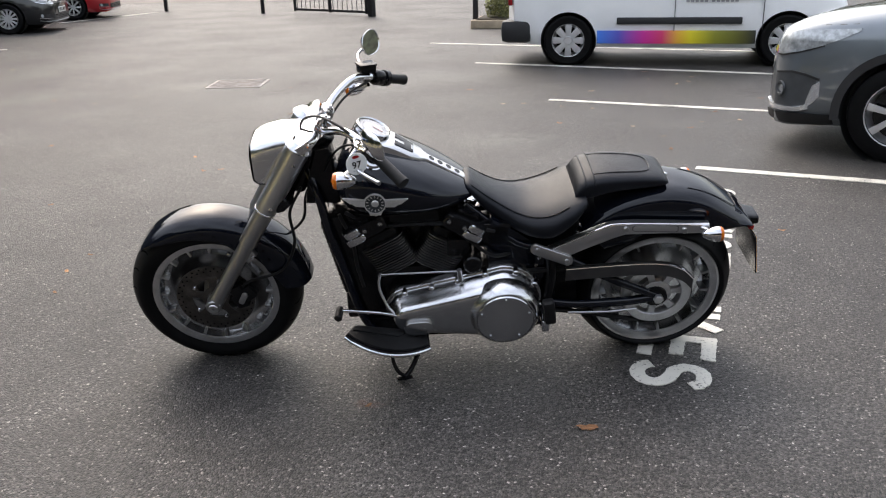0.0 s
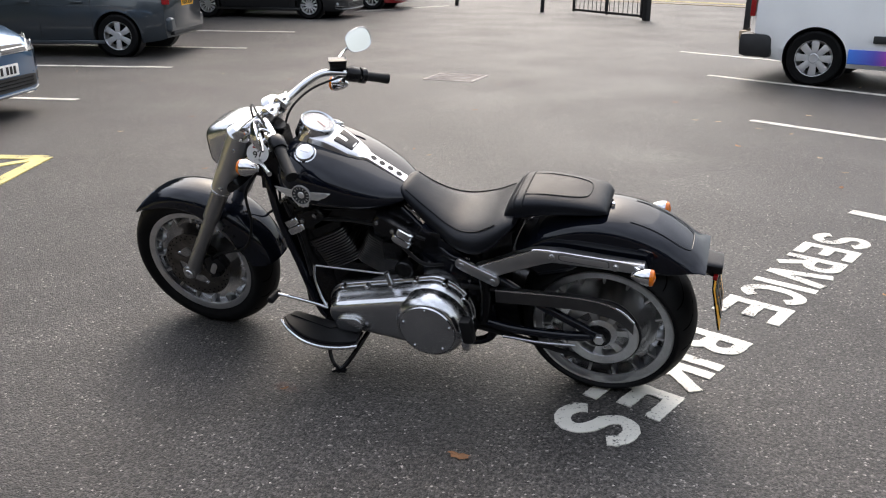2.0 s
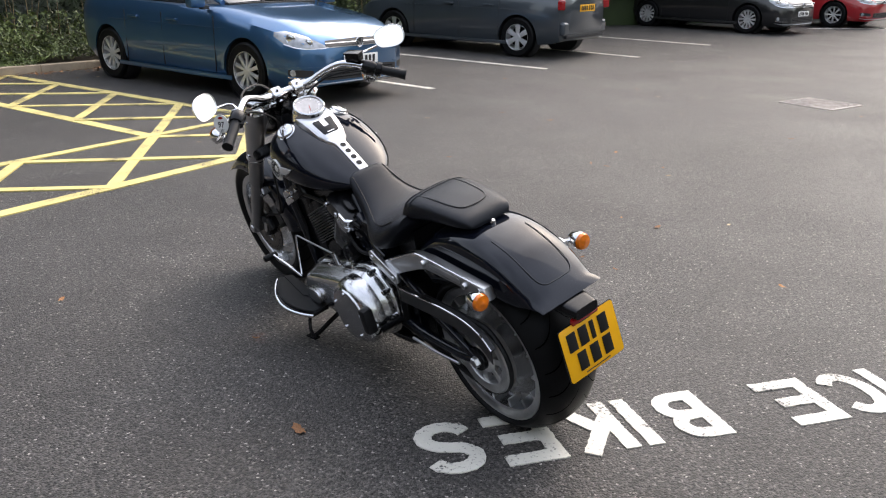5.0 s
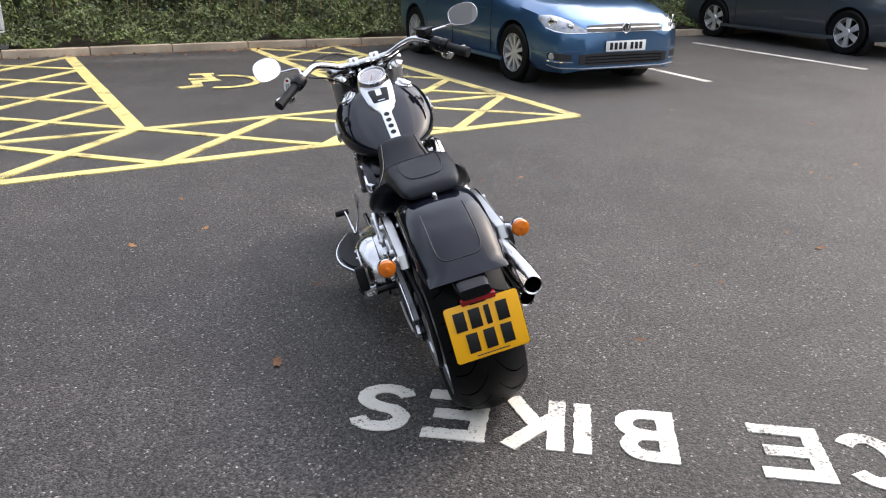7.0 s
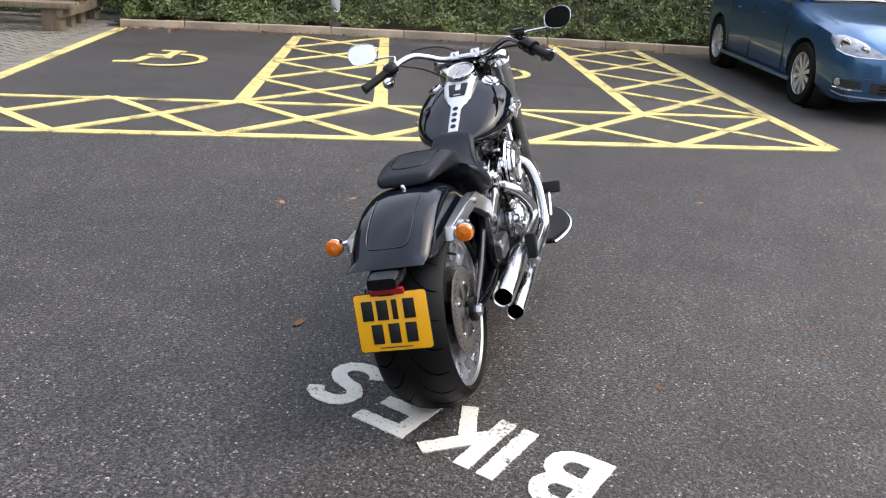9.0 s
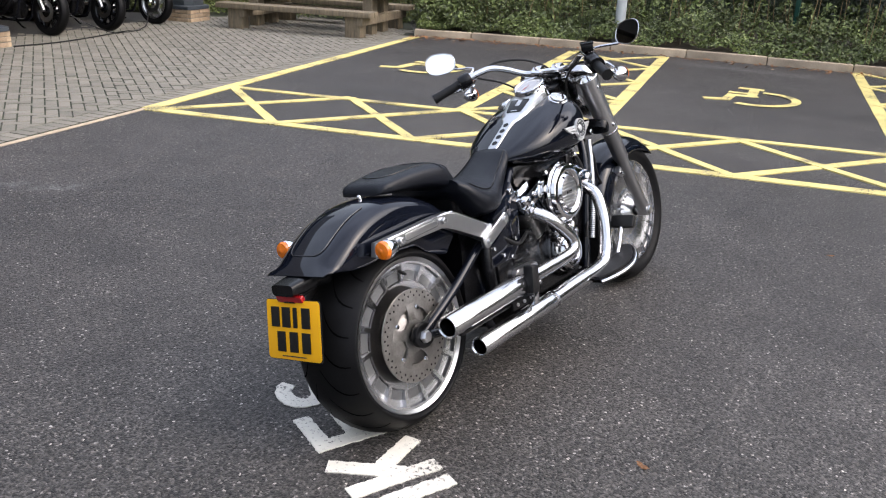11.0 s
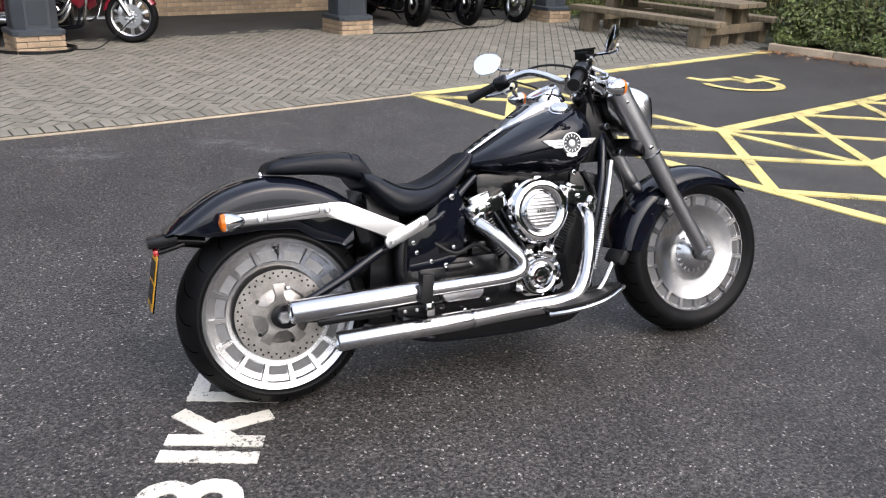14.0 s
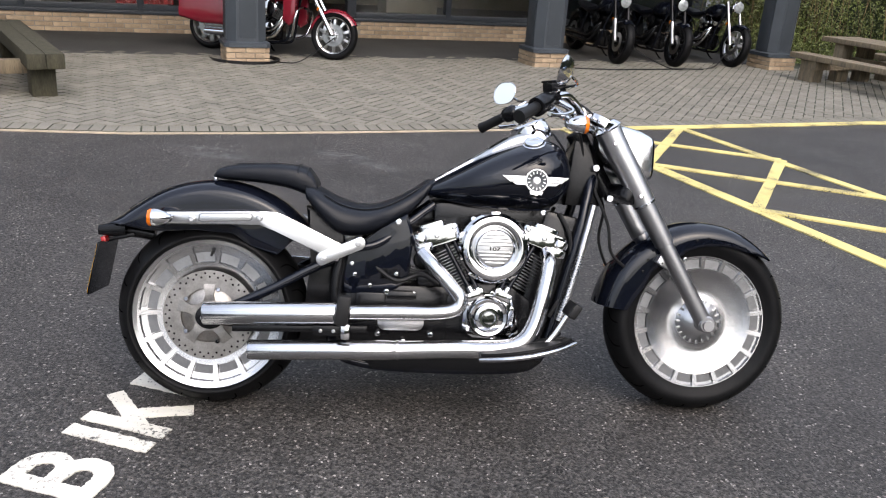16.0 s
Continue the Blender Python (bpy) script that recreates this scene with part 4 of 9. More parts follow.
def brick_wall(name, x0, x1, y, courses, label):
    ob = tagged(empty(name, at_building(0, y)), label, "wall", kind="structure")
    h = 0.065 * courses
    part("mortar_core", box(x1 - x0, 0.2, h, ((x0 + x1) / 2, -0.105, h / 2)), MORTAR, ob)
    for c in range(courses):
        x = x0 + (0.11 if c % 2 else 0.0)
        while x < x1 - 0.1:
            e = new("brick", BRICK_L)
            e.parent = ob
            e.matrix_basis = pose(x + 0.1125, -0.045, 0.035 + c * 0.065)
            x += 0.225
    part("coping", box(x1 - x0, 0.24, 0.05, ((x0 + x1) / 2, -0.09, h + 0.025), 0.006), FRAME_DARK, ob)
    return h + 0.05


def window_run(name, x0, x1, z0, z1, bays):
    ob = tagged(empty(name, at_building(0, WALL_Y)), "large shop window in a dark grey metal frame", "window", kind="structure")
    w = (x1 - x0) / bays
    for i in range(bays + 1):
        part("mullion", box(0.09, 0.14, z1 - z0, (x0 + w * i, -0.08, (z0 + z1) / 2), 0.006), FRAME_DARK, ob)
    for z in (z0 + 0.04, z1 - 0.04):
        part("rail", box(x1 - x0, 0.13, 0.08, ((x0 + x1) / 2, -0.083, z), 0.006), FRAME_DARK, ob)
    for i in range(bays):
        o = part("pane", box(w - 0.09, 0.012, z1 - z0 - 0.16, (x0 + w * (i + 0.5), -0.08, (z0 + z1) / 2)), PANE, ob)
        o.visible_shadow = False
    return ob


DOOR0, DOOR1 = 0.45, 2.0
top_l = brick_wall("wall_plinth_a", -7.0, DOOR0, WALL_Y, 4, "low buff brick plinth wall under the shop windows")
top_r = brick_wall("wall_plinth_b", DOOR1, 8.2, WALL_Y, 4, "low buff brick plinth wall beside the entrance")
window_run("window_1", -7.0, DOOR0, top_l, 2.7, 5)
window_run("window_2", DOOR1, 8.2, top_r, 2.7, 4)
wall_n = tagged(empty("wall_upper", at_building(0, WALL_Y)), "plain dark upper wall of the showroom, its unseen top raised to block the sky", "wall", kind="structure")
# the unseen top is built high to keep low sky out of reflections
part("upper_band", box(15.2, 0.25, 3.1, (0.6, -0.12, 4.25), 0.01), STEEL_BLUE, wall_n)
part("end_wall", box(0.25, 6.0, 5.8, (8.33, -3.0, 2.9), 0.01), STEEL_BLUE, wall_n)
part("end_wall", box(0.25, 6.0, 5.8, (-7.13, -3.0, 2.9), 0.01), STEEL_BLUE, wall_n)
part("rear_wall", box(15.2, 0.2, 5.8, (0.6, -6.1, 2.9)), INTERIOR, wall_n)
fl = tagged(finish(box(15.2, 6.0, 0.02, (0.6, -3.1, 0.012)), "floor", DARK_FLOOR), "dark showroom floor seen through the windows", "floor", kind="structure")
fl.matrix_world = at_building(0, WALL_Y)
cl = tagged(finish(box(15.8, 9.6, 0.3, (0.6, -1.9, 3.15), 0.02), "ceiling", STEEL_BLUE), "flat canopy roof carried by the pillars", "canopy", kind="structure")
cl.matrix_world = at_building(0, WALL_Y)
apron = tagged(finish(box(15.5, 2.1, 0.012, (0.55, 1.02, 0.006)), "forecourt_strip", DARK_TARMAC), "dark tarmac strip along the foot of the showroom wall", "pavement", kind="structure")
apron.matrix_world = at_building(0, WALL_Y)
door = tagged(empty("door_1", at_building(0, WALL_Y)), "open dark entrance with a metal frame and a pale threshold", "door", kind="structure")
for x in (DOOR0 + 0.05, DOOR1 - 0.05):
    part("jamb", box(0.1, 0.16, 2.7, (x, -0.07, 1.35), 0.006), FRAME_DARK, door)
part("lintel", box(DOOR1 - DOOR0, 0.16, 0.3, ((DOOR0 + DOOR1) / 2, -0.07, 2.55), 0.006), FRAME_DARK, door)
part("threshold", box(DOOR1 - DOOR0 - 0.2, 0.2, 0.02, ((DOOR0 + DOOR1) / 2, -0.04, 0.02), 0.004), GALVANISED, door)

banner = tagged(empty("red_banner", at_building(-0.95, WALL_Y + 0.7)), "red cloth display panel standing behind the shop window", "display panel")
b = bmesh.new()
rows = []
for i in range(41):
    x = -0.4 + 0.02 * i
    rows.append([b.verts.new((x, 0.03 * math.sin(i * 1.1), z)) for z in (0.10, 2.2)])
for r0, r1 in zip(rows, rows[1:]):
    b.faces.new((r0[0], r1[0], r1[1], r0[1]))
r = bmesh.ops.extrude_face_region(b, geom=b.faces[:])
bmesh.ops.translate(b, vec=(0, -0.02, 0), verts=[e for e in r["geom"] if isinstance(e, bmesh.types.BMVert)])
part("cloth", b, RED_CLOTH, banner)
part("stand", box(0.84, 0.2, 0.12, (0, 0, 0.06), 0.01), FRAME_DARK, banner)
for x, wd in ((-2.3, 0.7), (-3.6, 1.1), (3.3, 0.9)):
    ct = tagged(empty("counter", at_building(x, WALL_Y + 1.3)), "pale display counter inside the showroom", "counter", group="showroom counters")
    part("body", box(wd, 0.5, 0.9, (0, 0, 0.45), 0.01), INTERIOR, ct)
    part("top", box(wd + 0.06, 0.56, 0.04, (0, 0, 0.92), 0.008), FRAME_DARK, ct)

# cable lying round the pillar foot and along the parked motorcycles
cab = bmesh.new()
for k in range(3):
    tube([bl(0, 0) + Vector((0.38 * math.cos(a) * (1 + 0.04 * k), 0.33 * math.sin(a), 0.016 + 0.012 * k)) for a in [radians(20 + 300 * i / 14) for i in range(15)]], 0.008, 6, 3, bm=cab)
tube([bl(0.3, -0.1, 0.02), bl(0.55, -0.25, 0.03), bl(0.8, -0.1, 0.12), bl(1.15, 0.15, 0.3)], 0.006, 6, 6, bm=cab)
tagged(finish(cab, "cable", RUBBER), "black cable coiled round the brick foot of the pillar", "cable")
cab = bmesh.new()
tube([bl(4.2, -0.3, 0.02), bl(4.7, -0.42, 0.02), bl(5.3, -0.40, 0.02), bl(6.0, -0.3, 0.02), bl(6.7, -0.15, 0.02), bl(7.1, 0.1, 0.2)], 0.009, 6, 6, bm=cab)
tube([bl(5.3, -0.1, 0.3), bl(5.55, -0.25, 0.14), bl(5.9, -0.35, 0.02), bl(6.4, -0.33, 0.02)], 0.007, 6, 6, bm=cab)
tagged(finish(cab, "cable", RUBBER), "black charging cable trailing across the paving blocks", "cable")


# ---------------------------------------------------------------- picnic tables
def picnic_table(m, dark, label):
    wood = TIMBER
    ob = tagged(empty("picnic_table", m), label, "picnic table", group="picnic tables")
    ln = 2.5
    for y in (-0.245, 0.0, 0.245):
        part("top_plank", box(0.23, ln, 0.065, (y, 0, 0.56), 0.01), wood, ob)
    for s in (-1, 1):
        for k in (0, 1):
            part("bench_plank", box(0.147 if dark and s > 0 else 0.14, ln, 0.13 if dark and s > 0 else 0.075, (s * (0.68 + 0.15 * k), 0, 0.335), 0.012), TIMBER_DARK if dark and s > 0 else wood, ob)
        for y in (-0.95, 0.95):
            part("bench_leg", box(0.20, 0.24, 0.30, (s * 0.75, y, 0.15), 0.012), TIMBER_DARK if dark and s > 0 else wood, ob)
            part("table_leg", box(0.20, 0.16, 0.53, (s * 0.22, y, 0.265), 0.012), wood, ob)
    for y in (-0.95, 0.95):
        part("cross_beam", box(1.75, 0.09, 0.12, (0, y + 0.12, 0.24), 0.01), wood, ob)
    part("brace", box(0.1, 1.9, 0.09, (0, 0, 0.30), 0.01), wood, ob)
    return ob


picnic_table(frame_of((-6.28, -5.42), (0.925, 0.38)), False, "heavy weathered timber picnic table with attached benches on the paving")
picnic_table(frame_of((4.63, -2.22), (-0.85, -0.526)), True, "heavy timber picnic table with a mossy dark bench beam")

# ---------------------------------------------------------------- far fence, gate and road
ground_sheet("road", [(-60, 34), (60, -12 + 34), (60, 70), (-60, 80)], 0.006, ROAD_FAR, "pale worn tarmac of the street beyond the fence", "road")
far_kerb = tagged(empty("street_kerb"), "low concrete kerb with yellow line along the street", "kerb", kind="structure")
strip((-40, 43), (20, 19.5), 0.25, CONCRETE_KERB, "kerb_strip", 0.02, far_kerb)
strip((-40, 44.2), (20, 20.6), 0.12, YELLOW_PAINT, "yellow_line", 0.012, far_kerb)
strip((-40, 44.6), (20, 21.0), 0.12, YELLOW_PAINT, "yellow_line", 0.012, far_kerb)
for x, y in ((-12.2, 27.6), (-8.4, 24.6), (-5.2, 22.8)):
    fp = tagged(empty("fence_post", pose(x, y, 0)), "black steel post at the car park boundary", "fence post", group="black boundary posts")
    part("post", box(0.09, 0.09, 1.5, (0, 0, 0.75), 0.01), BLACK_STEEL, fp)
    part("cap", box(0.11, 0.11, 0.03, (0, 0, 1.51), 0.01), BLACK_STEEL, fp)
G0, G1 = Vector((-4.35, 22.75, 0)), Vector((-2.18, 21.0, 0))
gate = tagged(empty("metal_gate", frame_of(G0, G1 - G0)), "open black steel bar gate at the car park entrance", "gate")
gl = (G1 - G0).length
for x in (0.03, gl - 0.1, gl * 0.5):
    part("upright", box(0.06, 0.05, 1.5, (x, 0, 0.8), 0.006), BLACK_STEEL, gate)
for z in (0.1, 1.5):
    part("rail", box(gl, 0.045, 0.06, (gl / 2, 0, z), 0.006), BLACK_STEEL, gate)
for i in range(16):
    part("bar", rod((0.12 + (gl - 0.2) * i / 15, 0, 0.1), (0.12 + (gl - 0.2) * i / 15, 0, 1.5), 0.009, None, 8), BLACK_STEEL, gate)
part("gate_post", box(0.14, 0.14, 1.8, (gl + 0.08, 0, 0.9), 0.01), BLACK_STEEL, gate)
planter = tagged(empty("planter", frame_of((1.35, 17.5), (1, -0.2))), "low stone-edged planter with a shrub", "planter")
part("edge", box(2.0, 1.2, 0.16, (0, 0, 0.08), 0.02), CONCRETE_KERB, planter)
part("soil", box(1.8, 1.0, 0.05, (0, 0, 0.16)), EARTH, planter)
part("corner_post", box(0.1, 0.1, 0.8, (-0.95, -0.3, 0.4), 0.01), BLACK_STEEL, planter)


def shrub_place(rnd):
    a, h = rnd.uniform(0, 6.283), rnd.random()
    r = 0.55 * math.sqrt(max(0, 1 - (h - 0.3) ** 2 * 1.6)) * rnd.uniform(0.7, 1.05)
    return (1.35 + r * math.cos(a) * 1.4, 17.5 + r * math.sin(a) * 0.8, 0.2 + 0.7 * h), (math.cos(a), math.sin(a), 0.5)


foliage("shrub", LEAF_SHRUB, 5000, shrub_place, 0.035, "small yellowish green shrub in the planter", "shrub", 31)


# tall trees behind the hedge, a dense screen of leaves
def woods_core():
    # dark filler added within the leaves, so no sky gets through
    b = bmesh.new()
    rows = []
    for i in range(61):
        t = i / 60
        x, y = -13.5 - 1.5 * math.sin(t * 5), -16 + 44 * t
        h = 7.0 + 2.4 * noise.noise(Vector((t * 9, 0, 2))) + 1.6 * noise.noise(Vector((t * 31, 0, 5)))
        rows.append([b.verts.new((x + dx, y, z * h)) for dx, z in ((0.0, 0.0), (0.3, 0.5), (-0.2, 0.86), (-1.2, 1.0), (-2.2, 0.85), (-2.4, 0.0))])
    for p, q in zip(rows, rows[1:]):
        for k in range(5):
            b.faces.new((p[k], q[k], q[k + 1], p[k + 1]))
    for r in (rows[0], rows[-1]):
        b.faces.new(r)
    return tagged(finish(b, "woods_core", LEAF_B), "dark core added inside the trees behind the hedge to block the sky", "woods", kind="stuff")


def woods_place(rnd):
    t = rnd.random()
    x, y = -13.5 - 1.5 * math.sin(t * 5), -16 + 44 * t
    h = 7.0 + 2.4 * noise.noise(Vector((t * 9, 0, 2))) + 1.6 * noise.noise(Vector((t * 31, 0, 5)))
    z = h * rnd.uniform(0.12, 1.06)
    return (x + 0.55 * rnd.random() - (1.3 * max(0.0, z / h - 0.85) * 6 * rnd.random()), y, z), (1.0, rnd.uniform(-0.4, 0.4), 0.5)


woods_core()
foliage("woods", LEAF_B, 20000, woods_place, 0.18, "tall dark green trees crowded behind the hedge", "woods", 77)

# unseen woods and roofs, added below the sky on all sides to shape reflections
BACKDROP_WOODS = material("backdrop_woods", (0.035, 0.042, 0.022), rough=0.9, color2=(0.075, 0.075, 0.045), vary_scale=0.35, grain=0.4, grain_scale=2.5)


def far_ring():
    b = bmesh.new()
    rows = []
    n = 360
    for i in range(n):
        a = 2 * math.pi * i / n
        r = 62 + 5 * math.sin(3 * a + 1)
        q = Vector((math.cos(a) * 4, math.sin(a) * 4, 0))
        open_side = max(0.0, math.cos(a - radians(62)))
        h = 9.5 - 2.0 * open_side + (4.5 - 2 * open_side) * noise.noise(q) + 2.2 * noise.noise(q * 4) + 1.1 * noise.noise(q * 13)
        out = Vector((math.cos(a), math.sin(a), 0))
        rows.append([b.verts.new(out * (r + d) + Vector((0, 0, z * h))) for d, z in ((0, 0.0), (-1.5, 0.45), (0.5, 0.85), (3.0, 1.0), (9.0, 0.7), (10.0, 0.0))])
    for i in range(n):
        p, q = rows[i], rows[(i + 1) % n]
        for k in range(5):
            b.faces.new((p[k], q[k], q[k + 1], p[k + 1]))
    return tagged(finish(b, "backdrop", BACKDROP_WOODS), "unseen ring of dark woods and roofs added far beyond the car park to shape reflections", "woods", kind="structure")


far_ring()

# ---------------------------------------------------------------- parked vehicles
def boolean_cut(ob, cutters):
    """Cuts the wheel arches out of a body."""
    for c in cutters:
        md = ob.modifiers.new("arch", "BOOLEAN")
        md.operation, md.object, md.solver = "DIFFERENCE", c, "EXACT"
    bpy.context.view_layer.update()
    me = bpy.data.meshes.new_from_object(ob.evaluated_get(bpy.context.evaluated_depsgraph_get()))
    ob.modifiers.clear()
    ob.data = me
    for p in me.polygons:
        p.use_smooth = True
    me.set_sharp_from_angle(angle=radians(35))
    for c in cutters:
        bpy.data.objects.remove(c)


def car_paint(name, color, metal=0.4):
    return material(name, color, rough=0.28, metal=metal, coat=1.0, vary=0.06, vary_scale=1.5, grain=0.05, grain_scale=900)


ALLOY = material("alloy_wheel", (0.72, 0.72, 0.73), rough=0.38, metal=0.85, vary=0.06, vary_scale=10)
LETTER_GREY = material("grey_vinyl_letters", (0.32, 0.32, 0.33), rough=0.5, vary=0.05, vary_scale=10)
TRIM = material("black_plastic_trim", (0.02, 0.02, 0.021), rough=0.55, vary=0.15, vary_scale=8)


def car_wheel(parent, at, side, r, spokes, cover):
    """A road wheel: tyre, rim and spokes."""
    m = Matrix.Translation(at) @ pose(0, 0, 0, -90 * side, 0, 0)
    w = 0.105
    k = r / 0.32
    tyre = part("tyre", lathe([(0.20 * k, -w), (0.29 * k, -w), (0.312 * k, -w * 0.85), (r, -w * 0.5), (r, w * 0.5), (0.312 * k, w * 0.85), (0.29 * k, w), (0.215 * k, w * 0.95), (0.20 * k, w * 0.8)], 40, m), TYRE, parent)
    b = lathe([(0.214 * k, w * 0.92), (0.205 * k, w * 0.9), (0.195 * k, w * 0.4), (0.19 * k, -w), (0, -w * 0.2)], 40, m)
    part("rim", b, ALLOY, tyre)
    part("brake_backing", lathe([(0, w * 0.1), (0.17 * k, w * 0.1)], 24, m), BLACK_METAL, tyre)
    b = bmesh.new()
    if cover:
        lathe([(0, w * 0.95), (0.05, w * 0.98), (0.06, w * 0.85)], 24, m, bm=b)
    else:
        lathe([(0, w * 0.8), (0.035, w * 0.8), (0.055, w * 0.62)], 24, m, bm=b)
    for i in range(spokes):
        a = 360 * i / spokes
        wid = (0.05 if cover else 0.026 if spokes > 6 else 0.055) * k
        prism([(-wid * 0.6, 0.03), (wid * 0.6, 0.03), (wid * 0.95, 0.205 * k), (-wid * 0.95, 0.205 * k)], 0.025, m @ pose(0, 0, w * 0.66, 0, 0, a), 0.005, bm=b)
    part("spokes", b, ALLOY, tyre)
    return tyre


def car_body_ring(x, w, zl, zb, zt, wt):
    half = [(w * 0.90, zl), (w * 0.985, zl + (zb - zl) * 0.18), (w, zl + (zb - zl) * 0.55), (w * 0.985, zl + (zb - zl) * 0.9), (w * 0.95, zb + (zt - zb) * 0.25), (wt + (w - wt) * 0.35, zt - (zt - zb) * 0.25), (wt, zt), (wt * 0.5, zt + 0.012)]
    return [(x, y, z) for y, z in half] + [(x, 0, zt + 0.016)] + [(x, -y, z) for y, z in reversed(half)]


def vehicle(name, m, stations, cabin, paint, wheelbase, r, spokes, label, category, cover=False, track=0.77, cabin_paint=True):
    ob = tagged(empty(name, m), label, category)
    tab = [smooth_table([(s[0], s[k]) for s in stations], 6) for k in range(1, 6)]
    xs = []
    x0, x1 = stations[0][0], stations[-1][0]
    n = 46
    xs = [x0 + (x1 - x0) * i / n for i in range(n + 1)]
    rings = [car_body_ring(x, *(lerp(t, x) for t in tab)) for x in xs]
    body = part("body", loft(rings), paint, ob, angle=50)
    cutters = []
    for wx in (0.0, wheelbase):
        for s in (-1, 1):
            cutters.append(finish(rod((wx, s * (track - 0.14), r), (wx, s * 1.3, r), r * 1.13, None, 40), "cutter", paint, ob))
    boolean_cut(body, cutters)
    for wx in (0.0, wheelbase):
        for s in (-1, 1):
            part("arch_liner", lathe([(r * 1.125, 0), (r * 1.125, 0.2), (0.0, 0.2)], 28, Matrix.Translation((wx, s * (track + 0.08), r)) @ pose(0, 0, 0, 90 * s, 0, 0)), TRIM, body)
            car_wheel(ob, (wx, s * track, r), s, r, spokes, cover)
    # cabin: glass band and roof
    rings = []
    for x, wb, zb, wtop, zt in cabin:
        rings.append([(x, wb, zb), (x, wb * 0.99, zb + (zt - zb) * 0.1), (x, wtop + (wb - wtop) * 0.12, zt - (zt - zb) * 0.12), (x, wtop * 0.9, zt), (x, 0, zt + 0.02), (x, -wtop * 0.9, zt), (x, -wtop - (wb - wtop) * 0.12, zt - (zt - zb) * 0.12), (x, -wb * 0.99, zb + (zt - zb) * 0.1), (x, -wb, zb)])
    part("cabin_glass", loft(rings), GLASS_DARK, ob, angle=30)
    b = bmesh.new()
    mid = [c for c in cabin if c[4] > cabin[0][4] + 0.2 or c is cabin[1]]
    top = [c for c in cabin if c[4] >= max(q[4] for q in cabin) - 0.13]
    loft([[(x, wt * 0.97, zt - 0.05), (x, wt * 0.9, zt + 0.012), (x, 0, zt + 0.03), (x, -wt * 0.9, zt + 0.012), (x, -wt * 0.97, zt - 0.05)] for x, wb, zb, wt, zt in top], bm=b)
    part("roof", b, paint, ob)
    for s in (-1, 1):
        for a, c in zip(cabin, cabin[1:]):
            if abs(a[4] - c[4]) > 0.2:
                part("pillar_post", tube([(a[0], s * a[1] * 0.99, a[2] if a[4] < c[4] else a[4]), (c[0], s * (c[3] if a[4] < c[4] else c[1]) * 0.97, c[4])], 0.035, 8, 0), paint, ob)
    return ob, body


def plate(parent, m, mat, rows=1, w=0.52, h=0.11, chars=7):
    p = part("number_plate", prism(rounded(w, h, 0.008), 0.006, m, 0.001), mat, parent)
    for i in range(chars):
        cw = w * 0.86 / (chars + 0.5)
        x = -w * 0.43 + cw * (i + 0.5 + (0.5 if i >= 4 else 0))
        part("plate_bar", box(cw * 0.62, h * 0.66, 0.003, (0, 0, 0), 0.0006, m @ pose(x, 0, 0.0045)), PLATE_BLACK, p)
    return p


HATCH = [(-0.80, 0.60, 0.42, 0.80, 0.92, 0.50), (-0.72, 0.78, 0.28, 0.86, 1.0, 0.66), (-0.35, 0.87, 0.21, 0.92, 1.02, 0.76), (0.5, 0.895, 0.19, 0.93, 0.99, 0.80), (1.5, 0.895, 0.18, 0.91, 0.97, 0.80),
         (2.05, 0.89, 0.18, 0.88, 0.98, 0.74), (2.6, 0.885, 0.19, 0.80, 0.915, 0.70), (3.1, 0.87, 0.18, 0.72, 0.85, 0.64), (3.30, 0.83, 0.18, 0.66, 0.775, 0.60), (3.42, 0.76, 0.18, 0.62, 0.715, 0.56), (3.485, 0.66, 0.20, 0.58, 0.66, 0.50), (3.505, 0.56, 0.22, 0.54, 0.60, 0.44)]
HATCH_CABIN = [(-0.74, 0.62, 0.95, 0.50, 1.02), (-0.35, 0.74, 0.98, 0.57, 1.42), (0.4, 0.79, 0.97, 0.60, 1.45), (1.1, 0.79, 0.96, 0.59, 1.43), (2.1, 0.72, 0.95, 0.60, 1.0)]


def skin(name, body, axis, cols, mat, parent, lift=0.004, thick=0.02, label="", rows=5):
    """A fitting that follows the body: cols of (bearing from straight ahead, lower z, upper z) about an upright axis, cast onto the surface."""
    dense = []
    for (a0, l0, h0), (a1, l1, h1) in zip(cols, cols[1:]):
        dense += [(a0 + (a1 - a0) * k / 4, l0 + (l1 - l0) * k / 4, h0 + (h1 - h0) * k / 4) for k in range(4)]
    dense.append(cols[-1])
    b = bmesh.new()
    front, back = [], []
    for a, lo, hi in dense:
        out = Vector((math.cos(radians(a)), math.sin(radians(a)), 0))
        fr_, bk_ = [], []
        for k in range(rows):
            z = lo + (hi - lo) * k / (rows - 1)
            hit, at, nrm, _ = body.ray_cast(Vector((axis, 0, z)) + out * 3, -out)
            if not hit:
                at, nrm = Vector((axis, 0, z)) + out * 0.85, out
            fr_.append(b.verts.new(at + out * lift))
            bk_.append(b.verts.new(at - out * thick))
        front.append(fr_)
        back.append(bk_)
    n = len(dense)
    for i in range(n - 1):
        for k in range(rows - 1):
            b.faces.new((front[i][k], front[i + 1][k], front[i + 1][k + 1], front[i][k + 1]))
        for k in (0, rows - 1):
            b.faces.new((front[i][k], front[i + 1][k], back[i + 1][k], back[i][k]))
    for i in (0, n - 1):
        for k in range(rows - 1):
            b.faces.new((front[i][k], front[i][k + 1], back[i][k + 1], back[i][k]))
    return part(name, b, mat, parent, label, angle=50)


